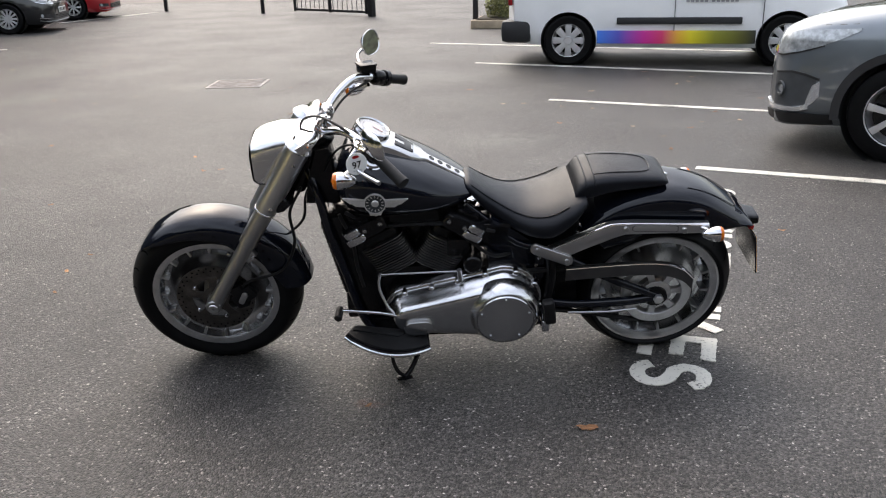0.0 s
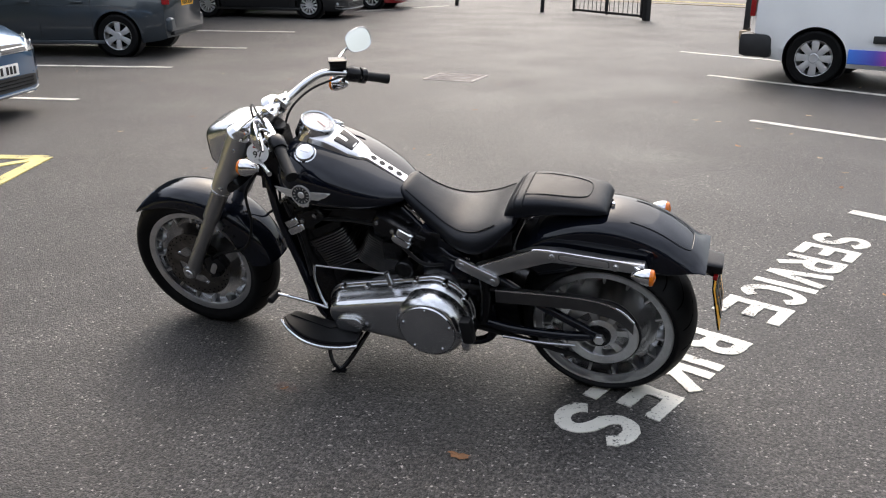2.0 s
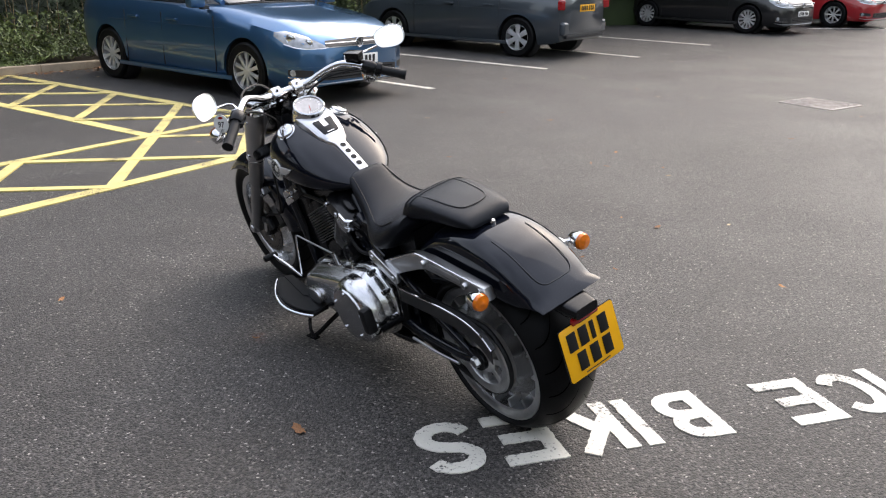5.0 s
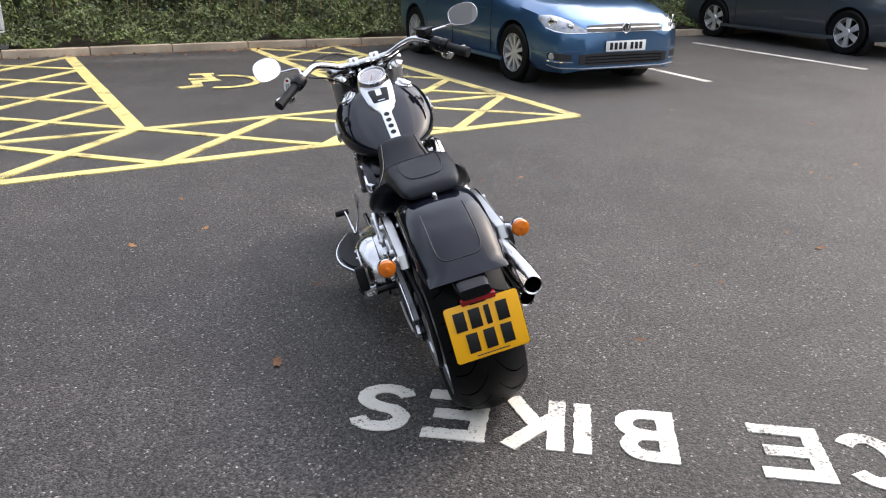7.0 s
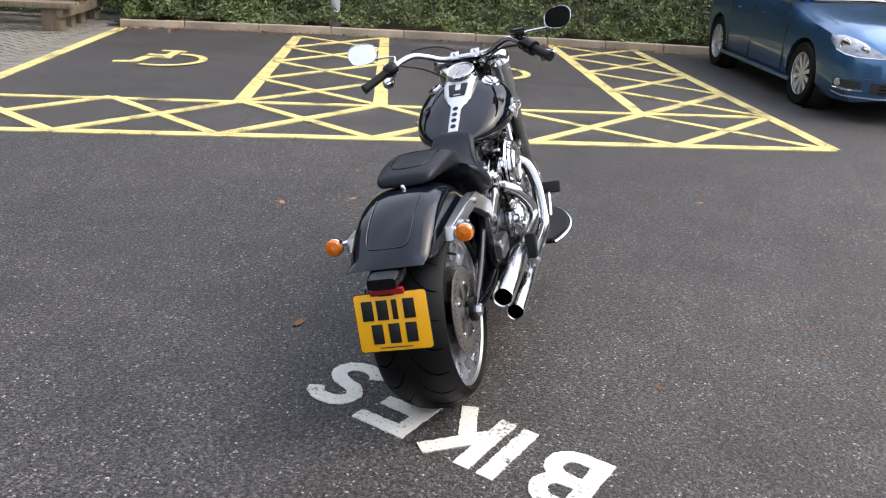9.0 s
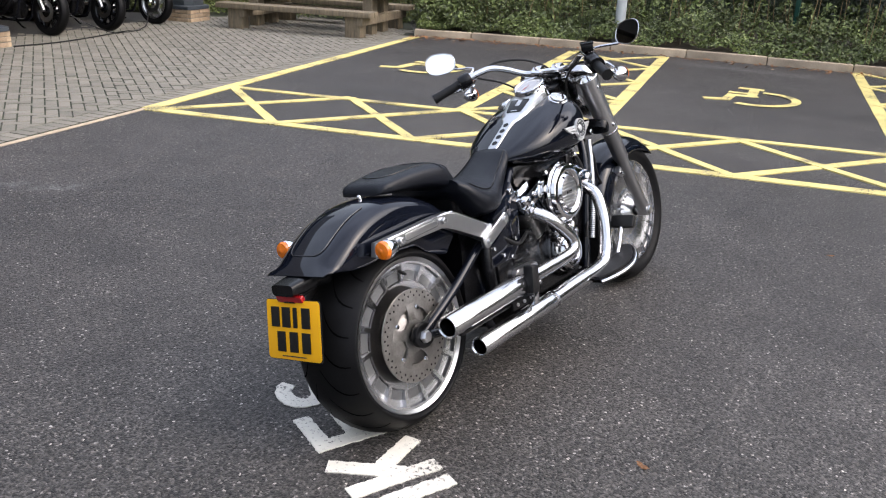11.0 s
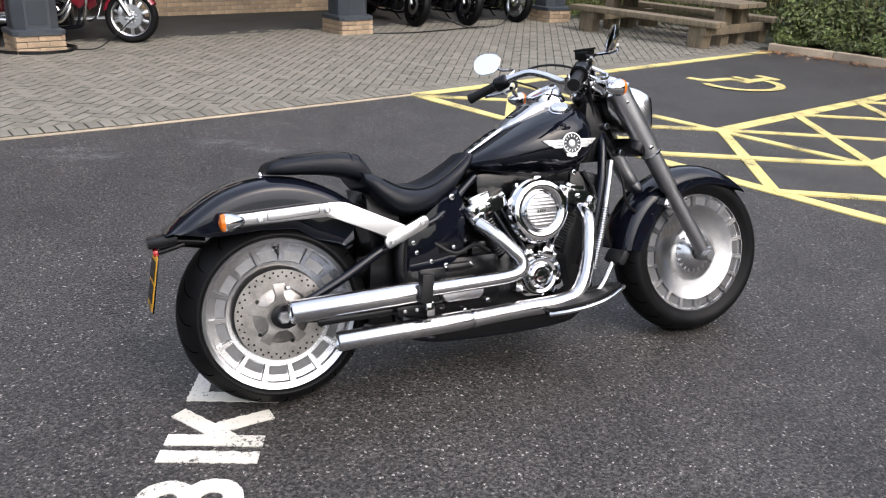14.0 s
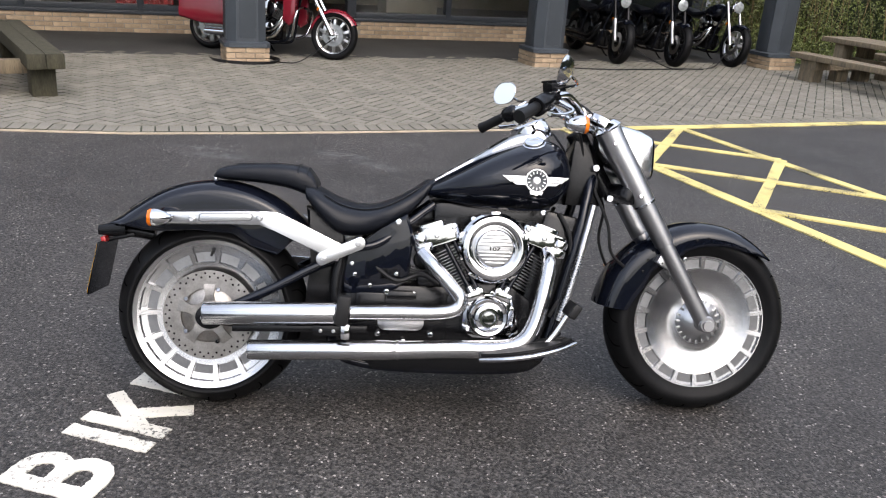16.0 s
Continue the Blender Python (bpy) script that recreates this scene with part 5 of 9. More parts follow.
def on_skin(body, axis, a, z, up=0.0):
    """A frame on the body there, its z axis pointing out."""
    out = Vector((math.cos(radians(a)), math.sin(radians(a)), 0))
    hit, at, nrm, _ = body.ray_cast(Vector((axis, 0, z)) + out * 3, -out)
    if not hit:
        at = Vector((axis, 0, z)) + out * 0.85
    m = Matrix.Identity(4)
    x = Vector((-out.y, out.x, 0))
    m.col[0][:3], m.col[1][:3], m.col[2][:3], m.col[3][:3] = x, (0, 0, 1), out, at + out * up
    return m


LAMP_HOUSING = material("lamp_housing", (0.30, 0.31, 0.32), rough=0.25, metal=0.5, coat=1.0, vary=0.3, vary_scale=18)


def front_fittings(ob, body, paint, grille=True):
    """The face of the hatchback: lamps, grille, intakes and emblem ring, all following the nose."""
    bpy.context.view_layer.update()
    ax = 2.6
    for s in (-1, 1):
        lamp = skin("headlight", body, ax, [(s * 29, 0.600, 0.622), (s * 34, 0.598, 0.665), (s * 40, 0.600, 0.715), (s * 46, 0.612, 0.745), (s * 53, 0.645, 0.765), (s * 60, 0.715, 0.755)], LAMP_HOUSING, ob, 0.006, label="clear wraparound headlight")
        skin("lamp_edge", body, ax, [(s * 29, 0.592, 0.600), (s * 40, 0.590, 0.599), (s * 47, 0.606, 0.616), (s * 53, 0.636, 0.646)], CHROME, lamp, 0.008, rows=2)
        for a, z, r in ((s * 49, 0.695, 0.048), (s * 39, 0.655, 0.038)):
            m = on_skin(body, ax, a, z, 0.004)
            part("lamp_bowl", lathe([(0, 0.010), (r * 0.45, 0.009), (r * 0.8, 0.004), (r, 0.008), (r * 1.06, 0.002)], 24, m), CHROME, lamp)
        fog = skin("fog_recess", body, ax, [(s * 37, 0.315, 0.375), (s * 43, 0.31, 0.385), (s * 51, 0.32, 0.385)], TRIM, ob, 0.003)
        part("fog_lamp", lathe([(0, 0.006), (0.03, 0.005), (0.036, 0.0)], 20, on_skin(body, ax, s * 48, 0.352, 0.003)), LENS_CLEAR, fog)
        skin("fog_strip", body, ax, [(s * 36, 0.292, 0.302), (s * 44, 0.292, 0.302), (s * 51, 0.300, 0.310)], CHROME, ob, 0.008, rows=2)
        skin("bumper_crease", body, ax, [(s * 30, 0.400, 0.408), (s * 42, 0.402, 0.410), (s * 52, 0.415, 0.424)], paint, ob, 0.010, rows=2)
    g = skin("grille", body, ax, [(-29, 0.602, 0.668), (-15, 0.600, 0.676), (0, 0.600, 0.680), (15, 0.600, 0.676), (29, 0.602, 0.668)], TRIM, ob, 0.004)
    for z in (0.598, 0.640):
        skin("grille_bar", body, ax, [(-29, z, z + 0.007), (0, z, z + 0.007), (29, z, z + 0.007)], SATIN, g, 0.007, 0.01, rows=2)
    lo = skin("lower_intake", body, ax, [(-33, 0.275, 0.375), (-26, 0.262, 0.385), (0, 0.255, 0.385), (26, 0.262, 0.385), (33, 0.275, 0.375)], TRIM, ob, 0.004)
    for i in range(3):
        z = 0.285 + 0.032 * i
        skin("slat", body, ax, [(-29, z, z + 0.010), (0, z, z + 0.010), (29, z, z + 0.010)], BLACK_SATIN, lo, 0.010, rows=2)
    skin("chrome_lip", body, ax, [(-51, 0.255, 0.265), (-46, 0.232, 0.243), (-30, 0.228, 0.238), (0, 0.226, 0.236), (30, 0.228, 0.238), (46, 0.232, 0.243), (51, 0.255, 0.265)], GALVANISED, ob, 0.010, rows=2)
    em_m = on_skin(body, ax, 0, 0.636, 0.010)
    em = part("emblem", lathe([(0, 0), (0.052, 0.0), (0.06, 0.006), (0.052, 0.012), (0.045, 0.008), (0, 0.007)], 32, em_m), CHROME, ob, "round chrome emblem")
    part("emblem_field", lathe([(0, 0.0085), (0.044, 0.0085)], 28, em_m), TRIM, em)
    for a in (-22, 22):
        part("emblem_bar", box(0.010, 0.080, 0.003, (0, 0, 0), 0.001, em_m @ pose(-0.018 if a > 0 else 0.018, 0, 0.010, 0, 0, a)), CHROME, em)


def side_fittings(ob, s_list, zb, seams, handles, x_mirror=None, paint=None, sill=(0.2, 2.4)):
    for s in s_list:
        for x in seams:
            part("door_seam", box(0.004, 0.012, 0.60, (x, s * 0.8865, 0.57), 0.001), TRIM, ob)
        for x in handles:
            part("door_handle", box(0.19, 0.04, 0.03, (x, s * 0.90, 0.80), 0.012), paint, ob)
        part("sill_trim", box(sill[1] - sill[0], 0.03, 0.05, ((sill[0] + sill[1]) / 2, s * 0.872, 0.225), 0.01), paint, ob)
        part("side_crease", box(2.3, 0.006, 0.008, (1.2, s * 0.889, 0.75), 0.003), paint, ob)
        if x_mirror:
            mr = part("door_mirror", box(0.12, 0.20, 0.14, (x_mirror, s * 0.99, 1.02), 0.045), paint, ob)
            part("mirror_foot", box(0.06, 0.10, 0.04, (x_mirror, s * 0.88, 0.955), 0.01), TRIM, mr)


# blue hatchback, nose towards the open car park
BLUE = car_paint("blue_metallic_paint", (0.042, 0.125, 0.25), 0.75)
h_dir = Vector((0.953, 0.302))
b_origin = V2((-5.98, 4.84)) - h_dir * 2.63 + Vector((-0.302, 0.953)) * 0.80
blue, blue_body = vehicle("car", frame_of(b_origin, h_dir), HATCH, HATCH_CABIN, BLUE, 2.63, 0.315, 10, "blue metallic hatchback parked nose out in a bay", "car")
front_fittings(blue, blue_body, BLUE)
side_fittings(blue, (-1, 1), 0.9, (0.42, 1.18, 2.15), (0.62, 1.40), 2.0, BLUE)
plate(blue, pose(3.524, 0, 0.455, 90, 0, 90), PLATE_WHITE)
part("wiper_cowl", box(0.12, 1.3, 0.03, (2.08, 0, 0.985), 0.01), TRIM, blue)

# dark grey hatchback, tail towards the open car park
GREY = car_paint("dark_grey_metallic_paint", (0.045, 0.055, 0.065), 0.35)
g_dir = Vector((-0.94, -0.34)).normalized()
g_left = Vector((-g_dir.y, g_dir.x))
g_origin = V2((-8.10, 10.28)) - g_left * 0.80
grey, grey_body = vehicle("car", frame_of(g_origin, g_dir), HATCH, HATCH_CABIN, GREY, 2.58, 0.315, 6, "dark grey hatchback parked tail out in a bay", "car", cover=True)
side_fittings(grey, (-1, 1), 0.9, (0.35, 1.15, 2.1), (0.55, 1.35), 1.95, GREY)
for s in (-1, 1):
    part("tail_light", box(0.12, 0.26, 0.16, (-0.70, s * 0.70, 0.84), 0.03, (0, 0, s * 28)), RED_LENS, grey, "red tail light")
plate(grey, pose(-0.80, 0, 0.78, 90, 0, -90), PLATE_YELLOW)
part("rear_bumper", box(0.12, 1.50, 0.22, (-0.735, 0, 0.47), 0.055, seg=4), GREY, grey)
part("bumper_trim", box(0.10, 1.30, 0.07, (-0.745, 0, 0.345), 0.02), TRIM, grey)

# black car further back
BLACK_CAR = car_paint("black_car_paint", (0.008, 0.008, 0.009), 0.0)
k_origin = V2((-9.55, 18.1)) - Vector((0.985, 0.17)) * 2.63 + Vector((-0.17, 0.985)) * 0.8
black, black_body = vehicle("car", frame_of(k_origin, (0.985, 0.17)), HATCH, HATCH_CABIN, BLACK_CAR, 2.63, 0.315, 12, "black car parked nose out in a far bay", "car")
front_fittings(black, black_body, BLACK_CAR)
side_fittings(black, (-1, 1), 0.9, (0.42, 1.18, 2.15), (0.62, 1.40), 2.0, BLACK_CAR)
plate(black, pose(3.524, 0, 0.455, 90, 0, 90), PLATE_WHITE)
RED_CAR = car_paint("red_car_paint", (0.35, 0.015, 0.02), 0.1)
red_car, rb = vehicle("car", frame_of((-12.6, 22.3), (0.985, 0.17)), HATCH, HATCH_CABIN, RED_CAR, 2.63, 0.315, 8, "red car parked beyond the black one", "car")
front_fittings(red_car, rb, RED_CAR)

# silver-grey sport utility car, nose towards the open car park
SILVER = car_paint("silver_grey_paint", (0.17, 0.19, 0.205), 0.6)
GUNMETAL = material("gunmetal_plastic", (0.075, 0.08, 0.085), rough=0.4, metal=0.4, vary=0.1, vary_scale=12)
NICKEL = material("bright_trim", (0.8, 0.8, 0.8), rough=0.15, metal=0.8, vary=0.05, vary_scale=10)
SUV = [(-0.80, 0.62, 0.5, 0.95, 1.05, 0.55), (-0.65, 0.82, 0.32, 1.0, 1.10, 0.70), (0.0, 0.89, 0.26, 1.02, 1.10, 0.78), (1.5, 0.90, 0.25, 1.0, 1.08, 0.80), (2.0, 0.90, 0.25, 0.98, 1.10, 0.76), (2.6, 0.90, 0.24, 0.93, 1.06, 0.75),
       (3.0, 0.89, 0.22, 0.90, 1.01, 0.72), (3.20, 0.855, 0.20, 0.87, 0.965, 0.69), (3.32, 0.79, 0.20, 0.82, 0.915, 0.66), (3.40, 0.69, 0.21, 0.74, 0.84, 0.60), (3.425, 0.58, 0.23, 0.66, 0.74, 0.52)]
SUV_CABIN = [(-0.7, 0.66, 1.05, 0.55, 1.12), (-0.4, 0.76, 1.06, 0.60, 1.58), (0.5, 0.80, 1.06, 0.63, 1.62), (1.2, 0.80, 1.06, 0.62, 1.60), (2.1, 0.74, 1.06, 0.62, 1.12)]
s_dir = Vector((-0.829, 0.559)).normalized()
suv, suv_body = vehicle("car", frame_of((5.70, 5.157), s_dir), SUV, SUV_CABIN, SILVER, 2.47, 0.345, 7, "silver-grey sport utility car parked nose out in a bay", "car")
bpy.context.view_layer.update()
for s in (-1, 1):
    hl = skin("headlight", suv_body, 2.5, [(s * 27, 0.745, 0.83), (s * 36, 0.725, 0.865), (s * 45, 0.725, 0.885), (s * 52, 0.755, 0.905), (s * 60, 0.805, 0.915), (s * 67, 0.865, 0.922), (s * 72, 0.912, 0.928)], LENS_CLEAR, suv, 0.008, label="clear swept-back headlight")
    skin("lamp_edge", suv_body, 2.5, [(s * 27, 0.733, 0.745), (s * 36, 0.713, 0.725), (s * 45, 0.713, 0.725), (s * 52, 0.744, 0.755), (s * 60, 0.795, 0.805)], TRIM, hl, 0.006, rows=2)
    pod = skin("fog_lamp_pod", suv_body, 2.5, [(s * 36, 0.365, 0.575), (s * 43, 0.350, 0.585), (s * 50, 0.350, 0.600), (s * 55, 0.370, 0.585), (s * 59, 0.44, 0.56)], GUNMETAL, suv, 0.004)
    skin("pod_brow", suv_body, 2.5, [(s * 43, 0.585, 0.598), (s * 50, 0.600, 0.615), (s * 55, 0.585, 0.602), (s * 60, 0.555, 0.572)], TRIM, pod, 0.010, rows=2)
    lm = on_skin(suv_body, 2.5, s * 45.5, 0.475, 0.004)
    part("fog_lamp", lathe([(0.030, -0.012), (0.040, 0.012), (0.052, 0.014), (0.056, 0.0)], 28, lm), GUNMETAL, pod)
    part("lamp_glass", lathe([(0, 0.004), (0.022, 0.003), (0.034, -0.004)], 24, lm), LENS_CLEAR, pod)
    skin("bumper_blade", suv_body, 2.5, [(s * 30, 0.335, 0.365), (s * 38, 0.320, 0.352), (s * 46, 0.314, 0.346), (s * 53, 0.318, 0.352), (s * 57, 0.345, 0.385)], NICKEL, suv, 0.016, rows=3, label="silver bumper blade")
    skin("blade_end", suv_body, 2.5, [(s * 56, 0.350, 0.40), (s * 58, 0.385, 0.52), (s * 60.5, 0.44, 0.55)], NICKEL, suv, 0.012, rows=3)
    for wx in (0.0, 2.47):
        part("arch_trim", lathe([(0.385, -0.02), (0.445, -0.02), (0.445, 0.02), (0.385, 0.02), (0.385, -0.02)], 24, Matrix.Translation((wx, s * 0.885, 0.345)) @ pose(0, 0, 0, 90, 0, 0), start=-8, sweep=196), TRIM, suv)
skin("lower_lip", suv_body, 2.5, [(-64, 0.225, 0.315), (-45, 0.215, 0.295), (0, 0.215, 0.29), (45, 0.215, 0.295), (64, 0.225, 0.315)], TRIM, suv, 0.022, 0.06)
skin("grille", suv_body, 2.5, [(-26, 0.70, 0.81), (0, 0.69, 0.82), (26, 0.70, 0.81)], TRIM, suv, 0.006)
skin("hood_seam", suv_body, 2.5, [(20, 0.90, 0.904), (45, 0.925, 0.929), (70, 0.955, 0.959)], TRIM, suv, 0.001, rows=2)
plate(suv, pose(3.445, 0, 0.5, 90, 0, 90), PLATE_WHITE)

# white van with a colour-graded stripe
VAN_WHITE = car_paint("white_van_paint", (0.86, 0.86, 0.85), 0.0)
VAN = [(-0.82, 0.70, 0.40, 1.05, 1.75, 0.66), (-0.70, 0.86, 0.30, 1.1, 1.80, 0.72), (0.0, 0.90, 0.24, 1.1, 1.82, 0.74), (1.2, 0.905, 0.23, 1.1, 1.82, 0.74), (1.75, 0.90, 0.23, 1.05, 1.80, 0.72), (2.3, 0.90, 0.23, 1.0, 1.35, 0.74),
       (2.75, 0.89, 0.24, 0.94, 1.10, 0.72), (3.2, 0.86, 0.24, 0.85, 0.98, 0.64), (3.42, 0.74, 0.26, 0.72, 0.84, 0.52), (3.5, 0.56, 0.3, 0.6, 0.68, 0.4)]
v_dir = Vector((0.978, -0.21)).normalized()
v_left = Vector((-v_dir.y, v_dir.x))
v_origin = V2((1.53, 11.46)) + v_left * 0.80
VAN_CABIN = [(1.3, 0.66, 1.1, 0.60, 1.70), (1.7, 0.70, 1.1, 0.60, 1.70), (2.45, 0.70, 1.1, 0.62, 1.20)]
van, van_body = vehicle("van", frame_of(v_origin, v_dir), VAN, VAN_CABIN, VAN_WHITE, 2.73, 0.325, 8, "white panel van with a rainbow stripe parked in a bay", "van", cover=True)


def rainbow():
    m = material("rainbow_vinyl", (0.5, 0.2, 0.5), rough=0.4)
    nt = m.node_tree
    tc = nt.nodes.new("ShaderNodeTexCoord")
    sp = nt.nodes.new("ShaderNodeSeparateXYZ")
    mp = nt.nodes.new("ShaderNodeMapRange")
    mp.inputs["From Min"].default_value, mp.inputs["From Max"].default_value = 0.38, 2.35
    cr = nt.nodes.new("ShaderNodeValToRGB")
    els = cr.color_ramp.elements
    els[0].position, els[0].color = 0.0, (0.05, 0.22, 0.75, 1)
    els[1].position, els[1].color = 1.0, (0.02, 0.02, 0.018, 1)
    for p, c in ((0.14, (0.10, 0.10, 0.50, 1)), (0.30, (0.62, 0.03, 0.30, 1)), (0.42, (0.72, 0.05, 0.16, 1)), (0.52, (0.80, 0.42, 0.05, 1)), (0.60, (0.75, 0.62, 0.03, 1)), (0.75, (0.25, 0.25, 0.03, 1))):
        e = els.new(p)
        e.color = c
    nt.links.new(tc.outputs["Object"], sp.inputs[0])
    nt.links.new(sp.outputs[0], mp.inputs["Value"])
    nt.links.new(mp.outputs[0], cr.inputs[0])
    nt.links.new(cr.outputs[0], nt.nodes["Principled BSDF"].inputs["Base Color"])
    return m


RAINBOW = rainbow()
part("colour_stripe", box(1.97, 0.012, 0.165, (1.365, -0.907, 0.375), 0.003), RAINBOW, van, "stripe graded from blue through pink and yellow to black")
part("rubbing_strip", box(1.55, 0.035, 0.085, (1.40, -0.915, 0.58), 0.018), TRIM, van)
part("door_seam", box(0.008, 0.02, 0.6, (1.35, -0.905, 0.75), 0.002), TRIM, van)
part("door_seam", box(0.008, 0.02, 0.6, (2.42, -0.905, 0.75), 0.002), TRIM, van)
for k in range(11):
    part("lettering_bar", box(0.040, 0.004, 0.07, (1.50 + 0.056 * k + (0.03 if k > 4 else 0), -0.909, 0.84), 0.001), LETTER_GREY, van)
part("rear_bumper", box(0.42, 1.80, 0.30, (-0.70, 0, 0.44), 0.09), TRIM, van)
part("tail_light", box(0.06, 0.14, 0.55, (-0.78, -0.79, 1.05), 0.025), RED_LENS, van, "tall red tail light")
for k in range(10):
    part("writing_bar", box(0.05, 0.006, 0.05, (1.72 + 0.068 * k + (0.05 if k > 3 else 0), -0.913, 0.86), 0.001), GALVANISED, van)
part("writing_bar", box(0.30, 0.006, 0.035, (1.1, -0.912, 0.88), 0.001), GALVANISED, van)
# ---------------------------------------------------------------- the motorcycle
BIKE_M = pose(0.858, 3.107, -0.005, -14.7, 0, 183.4)
bike = tagged(empty("motorcycle", BIKE_M), "black and chrome cruiser motorcycle leaning on its side stand", "motorcycle")
RW, FW = (0.0, 0.315), (1.668, 0.326)
RR, FR = 0.311, 0.323


def on_side(x, z, y, s):
    """A frame at (x, y, z) of the machine whose z axis points out to its side s (1: left, -1: right) and whose y axis points up."""
    m = Matrix.Identity(4)
    m.col[0][:3], m.col[1][:3], m.col[2][:3], m.col[3][:3] = (-s, 0, 0), (0, 0, 1), (0, s, 0), (x, y, z)
    return m


def bolt(x, y, z, s, r=0.008, h=0.006, mat=None, parent=None):
    return part("bolt", lathe([(0, h), (r * 0.45, h), (r * 0.5, h * 0.55), (r * 0.62, h * 0.55), (r * 0.7, h), (r * 0.92, h * 0.9), (r, h * 0.4), (r, -0.006), (0, -0.006)], 14, on_side(x, z, y, s)), mat or CHROME, parent or bike)


def tyre_mesh(r, rim, half, crown, m):
    prof = []
    edge = math.asin(min(0.98, half * 0.98 / crown)) if crown > half else radians(72)
    for i in range(-8, 9):
        a = edge * i / 8
        prof.append((r - crown * (1 - math.cos(a)), crown * math.sin(a)))
    shoulder = prof[-1]
    side = [(shoulder[0] - (shoulder[0] - rim) * t, shoulder[1] + (half * 1.04 - shoulder[1]) * math.sin(math.pi * min(t * 1.2, 1)) * 0.9 - (shoulder[1] - half * 0.86) * t * t) for t in (0.12, 0.25, 0.4, 0.55, 0.7, 0.85, 1.0)]
    prof = [(x, -y) for x, y in reversed(side)] + prof + side
    prof = [(rim - 0.012, -half * 0.8)] + prof + [(rim - 0.012, half * 0.8)]
    return lathe(prof, 72, m)


def wheel_face(m, edge_r, z_of, n, r0, r1, depth, fill, r_in):
    """A turned wheel face with a ring of n recessed windows."""
    e = 0.0012
    radii = sorted({edge_r, edge_r - 0.006, r1 + e, r1 - e, (r0 + r1) / 2, r0 + e, r0 - e, *[r_in + (r0 - e - r_in) * k / 9 for k in range(9)]}, reverse=True)
    angs = []
    step = 2 * math.pi / n
    for i in range(n):
        a0 = i * step
        w = step * fill / 2
        ce = 0.006
        for d in (-step / 2, -w - ce, -w + ce, -w * 0.4, w * 0.4, w - ce, w + ce):
            angs.append((a0 + d, abs(d) < w))
    b = bmesh.new()
    rings = []
    for r in radii:
        ring = []
        for a, ins in angs:
            z = z_of(r) - (depth if ins and r0 < r < r1 else 0.0)
            ring.append(b.verts.new((r * math.cos(a), r * math.sin(a), z)))
        rings.append(ring)
    k = len(angs)
    for p, q in zip(rings, rings[1:]):
        for i in range(k):
            j = (i + 1) % k
            b.faces.new((p[i], p[j], q[j], q[i]))
    bmesh.ops.transform(b, matrix=m, verts=b.verts[:])
    return b


RIM_EDGE = material("machined_rim", (0.58, 0.58, 0.58), rough=0.3, metal=1, vary=0.05, vary_scale=14)
POCKET = material("cast_grey_pocket", (0.20, 0.203, 0.206), rough=0.42, metal=0.85, vary=0.1, vary_scale=30, grain=0.1)
RECESS_SHADE = material("recess_shade", (0.001, 0.001, 0.001), rough=0.9, spec=0.02)
RUSTY = material("worn_disc", (0.27, 0.255, 0.24), rough=0.38, metal=0.9, vary=0.2, vary_scale=30, grain=0.1)


BARREL = material("satin_barrel", (0.48, 0.48, 0.482), rough=0.19, metal=1, vary=0.06, vary_scale=9)


RIM_BAND = material("cast_rim_band", (0.60, 0.60, 0.603), rough=0.38, metal=1, vary=0.12, vary_scale=22, grain=0.08)


def wheel_barrel(m, rim, deep, dish, ribs, parent):
    """The hollow side of a dished wheel: a satin barrel down to the disc, with webs behind the rim band."""
    lip = rim - 0.026
    part("rim_band", lathe([(rim + 0.002, deep + 0.0015), (rim - 0.004, deep + 0.002), (lip, deep - 0.003), (lip - 0.002, deep - 0.009), (lip + 0.004, deep - 0.012)], 72, m), RIM_BAND, parent, "flat cast rim band")
    floor = deep * 0.42
    part("barrel", lathe([(rim, deep - 0.004), (lip, deep - 0.010), (lip - 0.004, floor + 0.012), (lip - 0.012, floor), (lip - 0.030, floor - 0.004), (lip - 0.046, floor - 0.016)] + [(lip - 0.046 - (lip - 0.10) * k / 6, floor - 0.016 - dish * math.sin(math.pi * k / 12)) for k in range(1, 7)], 72, m), BARREL, parent, "deep satin wheel barrel")
    for i in range(ribs):
        high = deep - floor - 0.012
        part("web", prism([(-0.0035, lip - 0.030), (0.0035, lip - 0.030), (0.006, lip + 0.002), (-0.006, lip + 0.002)], high, m @ pose(0, 0, floor + high * 0.5 - 0.002, 0, 0, 360 * i / ribs), 0.0015), RIM_EDGE, parent)


def window_liners(m, n, r0, r1, z, fill, parent):
    """The matt floors of the wheel's windows."""
    step = 360 / n
    for i in range(n):
        w = step * fill * 0.46
        b = lathe([(r0 + 0.003, z), (r1 - 0.003, z), (r1 - 0.003, z - 0.002), (r0 + 0.003, z - 0.002), (r0 + 0.003, z)], 4, m, start=step * i - w, sweep=2 * w)
        part("window", b, POCKET, parent)


